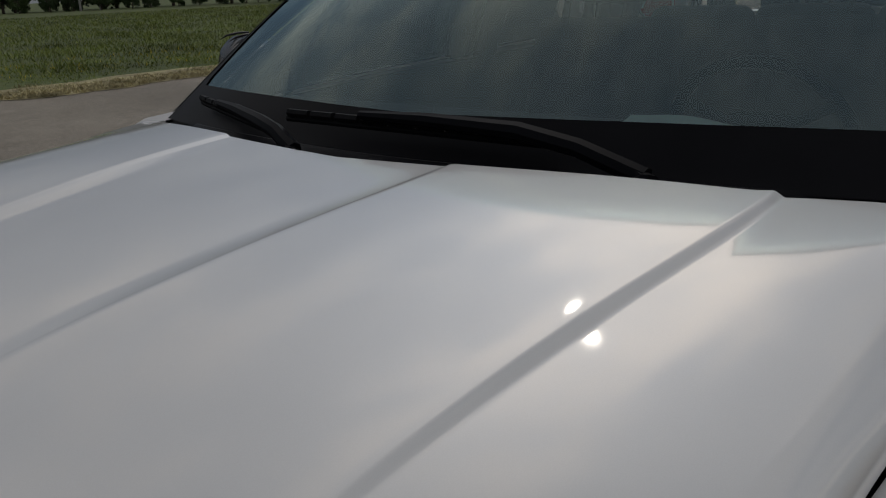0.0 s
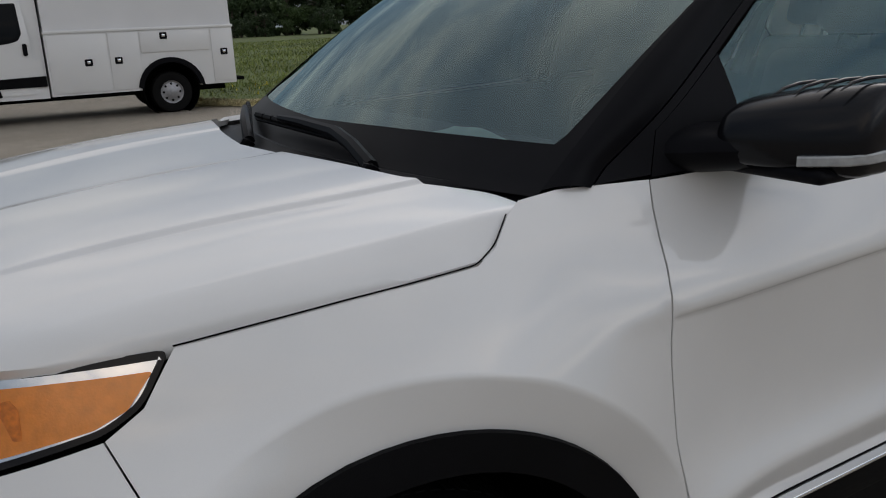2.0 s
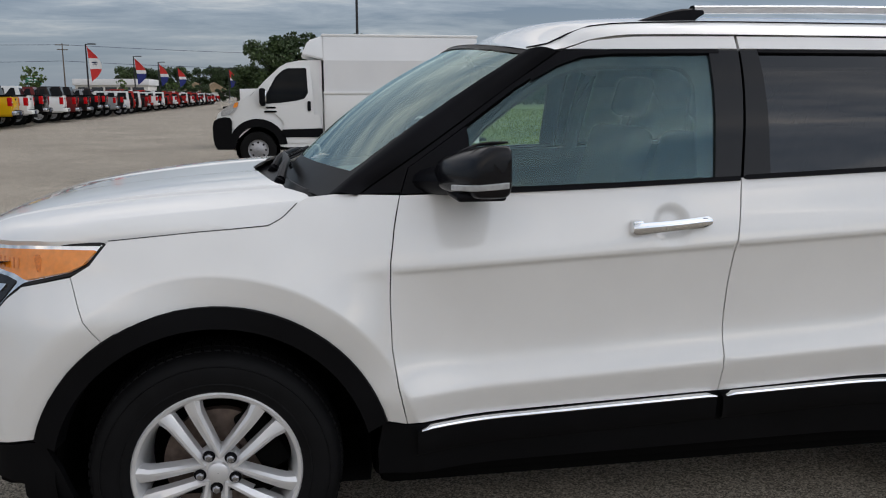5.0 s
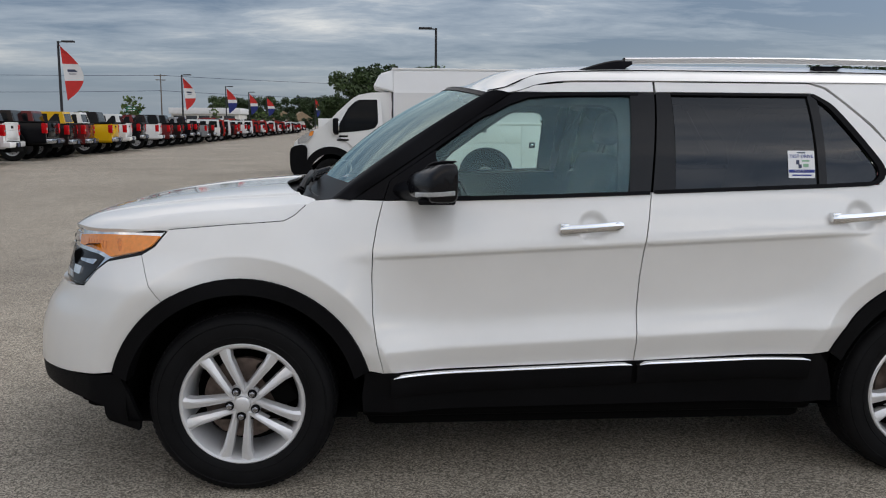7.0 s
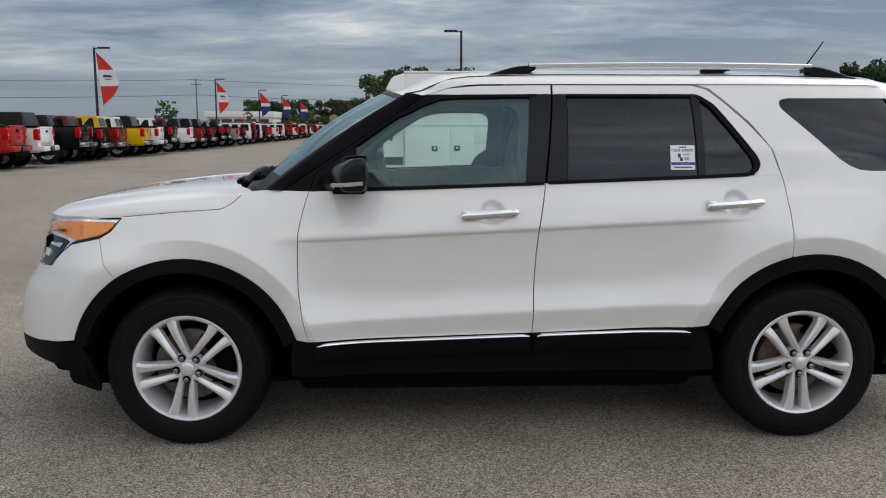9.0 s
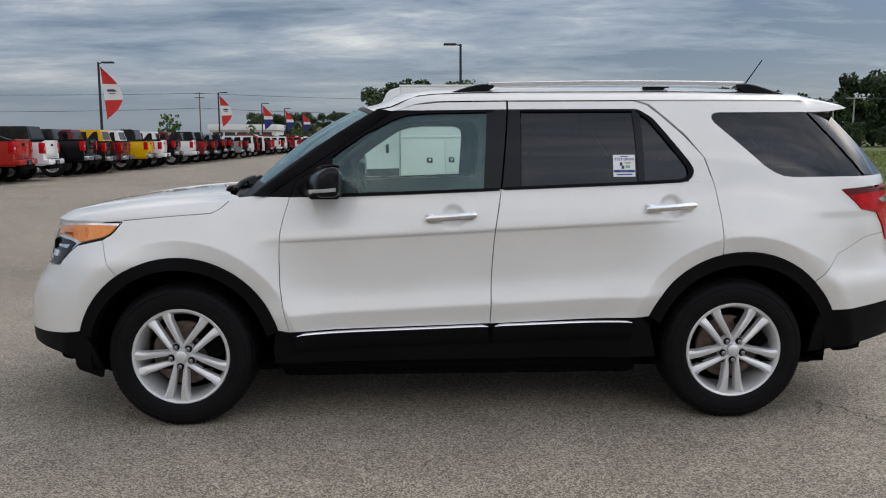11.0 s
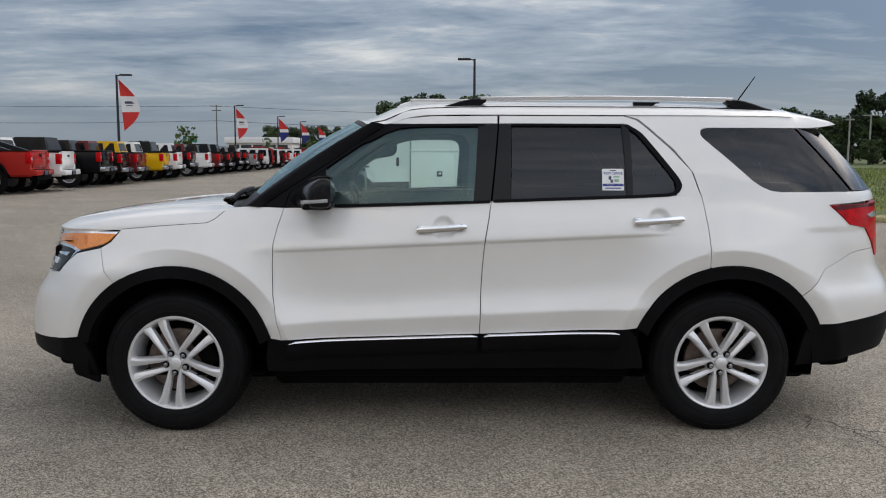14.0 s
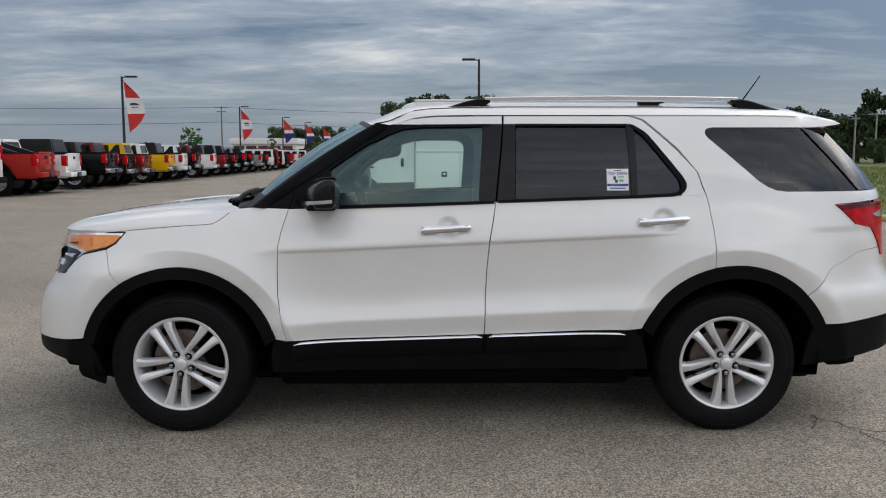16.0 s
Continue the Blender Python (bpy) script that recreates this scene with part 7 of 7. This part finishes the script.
def build_tree(name, label, h, spread, seed, mat, leaves=2600, trunk=0.22, conifer=False, leaf=0.16):
    """A tapered trunk with limbs and a ragged crown of small leaf clumps."""
    rng = random.Random(seed)
    t = thing(name, label, "tree")
    wood = bmesh.new()
    tube(wood, [(0, 0, 0), (0.1, 0.05, h * 0.3), (0.0, 0.1, h * 0.6), (0.05, 0, h * 0.88)], [trunk, trunk * 0.8, trunk * 0.5, trunk * 0.15], 8)
    hubs = []
    for k in range(26 if not conifer else 14):
        z0 = h * rng.uniform(0.06, 0.75)
        a = rng.uniform(0, 2 * math.pi)
        if conifer:
            reach = spread * (1 - z0 / h) * rng.uniform(0.5, 1)
            z1 = z0
        else:
            reach = spread * math.sin(math.pi * min(0.95, (z0 / h) ** 0.8)) ** 0.6 * rng.uniform(0.45, 1.0)
            z1 = min(h * 0.93, z0 + h * rng.uniform(0.08, 0.25))
        tip = Vector((reach * math.cos(a), reach * math.sin(a), z1))
        tube(wood, [(0, 0, z0), tip * 0.5 + Vector((0, 0, z0 * 0.5)), tip], [trunk * 0.35, trunk * 0.2, trunk * 0.06], 5)
        hubs.append((tip, rng.uniform(0.55, 1.0)))
    hubs.append((Vector((0, 0, h * 0.9)), 0.8))
    part("trunk", wood, BARK, t)
    verts, faces = [], []
    for _ in range(leaves):
        c, s = hubs[rng.randrange(len(hubs))]
        rad = spread * 0.36 * s
        d = Vector((rng.gauss(0, 1), rng.gauss(0, 1), rng.gauss(0, 0.75)))
        d = d.normalized() * rad * rng.random() ** 0.45
        p = c + d
        if p.z < h * 0.02:
            continue
        u = Vector((rng.gauss(0, 1), rng.gauss(0, 1), rng.gauss(0, 1))).normalized()
        w = u.cross(Vector((rng.gauss(0, 1), rng.gauss(0, 1), rng.gauss(0, 1)))).normalized()
        k = leaf * rng.uniform(0.6, 1.5)
        n = len(verts)
        verts += [p + u * k, p + w * k * 0.7, p - u * k, p - w * k * 0.7]
        faces.append((n, n + 1, n + 2, n + 3))
    me = bpy.data.meshes.new("crown")
    me.from_pydata(verts, [], faces)
    me.materials.append(mat)
    c = new("crown", me)
    c.parent = t
    return t


oaks = [build_tree("oak_tree", "broad dark green tree with an uneven crown", 8.8, 4.2, 21 + k, LEAF[k % 2], 7500, leaf=0.20) for k in range(3)]
firs = [build_tree("fir_tree", "tall narrow dark green conifer", 9.0, 2.0, 41, LEAF[0], 2600, conifer=True, leaf=0.2)]
young = build_tree("young_tree", "slim young tree with thin light green leaves", 3.7, 0.85, 51, LEAF[2], 330, 0.05, leaf=0.13)
rng = random.Random(8)
spots = []
# behind the van, left of it
for q in ((-4.4, 96, 0.55), (-2.4, 92, 0.80), (0.2, 95, 0.98), (10.5, 130, 0.70), (6.3, 97, 0.97)):
    spots.append((*q, 0))
# wood beyond the field
for k in range(16):
    spots.append((27 + 2.3 * k + rng.uniform(-0.8, 0.8), 112 - 0.5 * k + rng.uniform(-3, 3), rng.uniform(0.62, 0.9), 0))
for k in range(14):
    spots.append((63 + 4.6 * k + rng.uniform(-1, 1), 104 - 4.5 * k + rng.uniform(-3, 3), rng.uniform(0.9, 1.25), 0))
for k in range(34):
    spots.append((22 + 2.9 * k + rng.uniform(-0.8, 0.8), 106 - 1.0 * k + rng.uniform(-2, 2), rng.uniform(0.26, 0.42), 0))
for q in ((30, 104, 0.75), (33.5, 106, 0.9), (39, 108, 0.7)):
    spots.append((*q, 1))
# low far trees past the row
for k in range(12):
    spots.append((-46 + 3.8 * k + rng.uniform(-1, 1), 236 + rng.uniform(-8, 20), rng.uniform(0.7, 1.1), 0))
for k in range(6):
    spots.append((-120 + 13 * k, 190 + rng.uniform(-6, 10), rng.uniform(0.3, 0.5), 0))
for i, (x, y, s, kind) in enumerate(spots):
    src = firs[0] if kind else oaks[i % 3]
    m = pose(x, y, 0, 0, 0, rng.uniform(0, 360)) @ Matrix.Diagonal((s, s, s * rng.uniform(0.92, 1.05), 1))
    if i < 3 and not kind:
        src.matrix_basis = m
    elif kind and i == len([q for q in spots if spots.index(q) < 36]):
        src.matrix_basis = m
    else:
        c = copy_thing(src, Matrix.Identity(4))
        c.matrix_basis = m
firs[0].matrix_basis = pose(36.0, 107, 0) @ Matrix.Diagonal((0.8, 0.8, 0.8, 1))
young.matrix_basis = pose(-18.2, 62, 0)
for k in range(9):
    c = copy_thing(oaks[k % 3], Matrix.Identity(4))
    sc = 0.36 + 0.05 * (k % 3)
    c.matrix_basis = pose(-29 + 4.1 * k, 200 + 9 * (k % 2), 0, 0, 0, 50 * k) @ Matrix.Diagonal((sc * 1.3, sc * 1.3, sc, 1))
for q in ((-29, 150, 1.2), (-19.0, 140, 1.0), (-23, 160, 1.1)):
    c = copy_thing(young, Matrix.Identity(4))
    c.matrix_basis = pose(q[0], q[1], 0, 0, 0, 77 * q[2]) @ Matrix.Diagonal((q[2], q[2], q[2], 1))

STUCCO = material("pale_render", (0.62, 0.60, 0.56), 0.9, vary=0.08, scale=0.5)
ROOFTAN = material("tan_shingle", (0.30, 0.22, 0.14), 0.9, vary=0.15, scale=2)
DARKPANE = material("dark_window", (0.02, 0.022, 0.025), 0.15, vary=0.2)
SIGNGREEN = material("sign_green", (0.01, 0.16, 0.09), 0.5, vary=0.05)


def build_showroom(x, y, w, h, label):
    b = thing("showroom", label, "building")
    bm = bmesh.new()
    block(bm, -w / 2, w / 2, 0, 12, 0, h, 0.05)
    part("wall", bm, STUCCO, b)
    bm = bmesh.new()
    block(bm, -w / 2 - 0.4, w / 2 + 0.4, -0.6, 12.4, h - 1.1, h + 0.25, 0.05)
    part("roof", bm, VANGREY, b)
    n = int(w / 3)
    for k in range(n):
        bm = bmesh.new()
        x0 = -w / 2 + 0.5 + (w - 1) * k / n
        block(bm, x0, x0 + (w - 1) / n - 0.4, -0.06, 0.05, 0.5, h - 1.5, 0.02)
        part("window", bm, DARKPANE, b)
    b.matrix_basis = pose(x, y, 0)


def build_house(x, y, w, h, turn):
    b = thing("house", "distant pale house with a tan gable roof", "house")
    bm = bmesh.new()
    block(bm, -w / 2, w / 2, 0, 9, 0, h, 0.03)
    part("wall", bm, STUCCO, b)
    bm = bmesh.new()
    a = [bm.verts.new(p) for p in ((-w / 2 - 0.4, -0.4, h), (0, -0.4, h + w * 0.36), (w / 2 + 0.4, -0.4, h))]
    c = [bm.verts.new(p) for p in ((-w / 2 - 0.4, 9.4, h), (0, 9.4, h + w * 0.36), (w / 2 + 0.4, 9.4, h))]
    bm.faces.new(a)
    bm.faces.new(c)
    for i in range(3):
        bm.faces.new((a[i], a[(i + 1) % 3], c[(i + 1) % 3], c[i]))
    part("roof", bm, ROOFTAN, b)
    for k in (-1, 1):
        bm = bmesh.new()
        block(bm, k * w / 4 - 0.5, k * w / 4 + 0.5, -0.06, 0.04, 1.0, 2.3, 0.02)
        part("window", bm, DARKPANE, b)
    b.matrix_basis = pose(x, y, 0, 0, 0, turn)


build_showroom(-38.5, 190, 15, 4.8, "long white flat-roofed showroom with dark windows")
build_house(-20, 225, 7, 2.4, 10)
build_house(-26, 236, 6, 3.0, 20)
build_house(-11, 250, 6, 2.8, -15)
sg = thing("road_sign", "green road sign on two posts", "road sign")
bm = bmesh.new()
block(bm, -1.3, 1.3, -0.04, 0.04, 3.3, 4.5, 0.02)
part("sign_panel", bm, SIGNGREEN, sg)
for k in range(2):
    bm = bmesh.new()
    block(bm, -0.9, 0.9 - 0.5 * k, -0.055, -0.045, 4.05 - 0.4 * k, 4.2 - 0.4 * k)
    part("print_bar", bm, PAPER, sg)
for s in (-0.9, 0.9):
    bm = bmesh.new()
    tube(bm, [(s, 0.05, 0), (s, 0.05, 4.4)], 0.06, 6)
    part("post", bm, POLEWOOD, sg)
sg.matrix_basis = pose(-43.0, 150, 0)
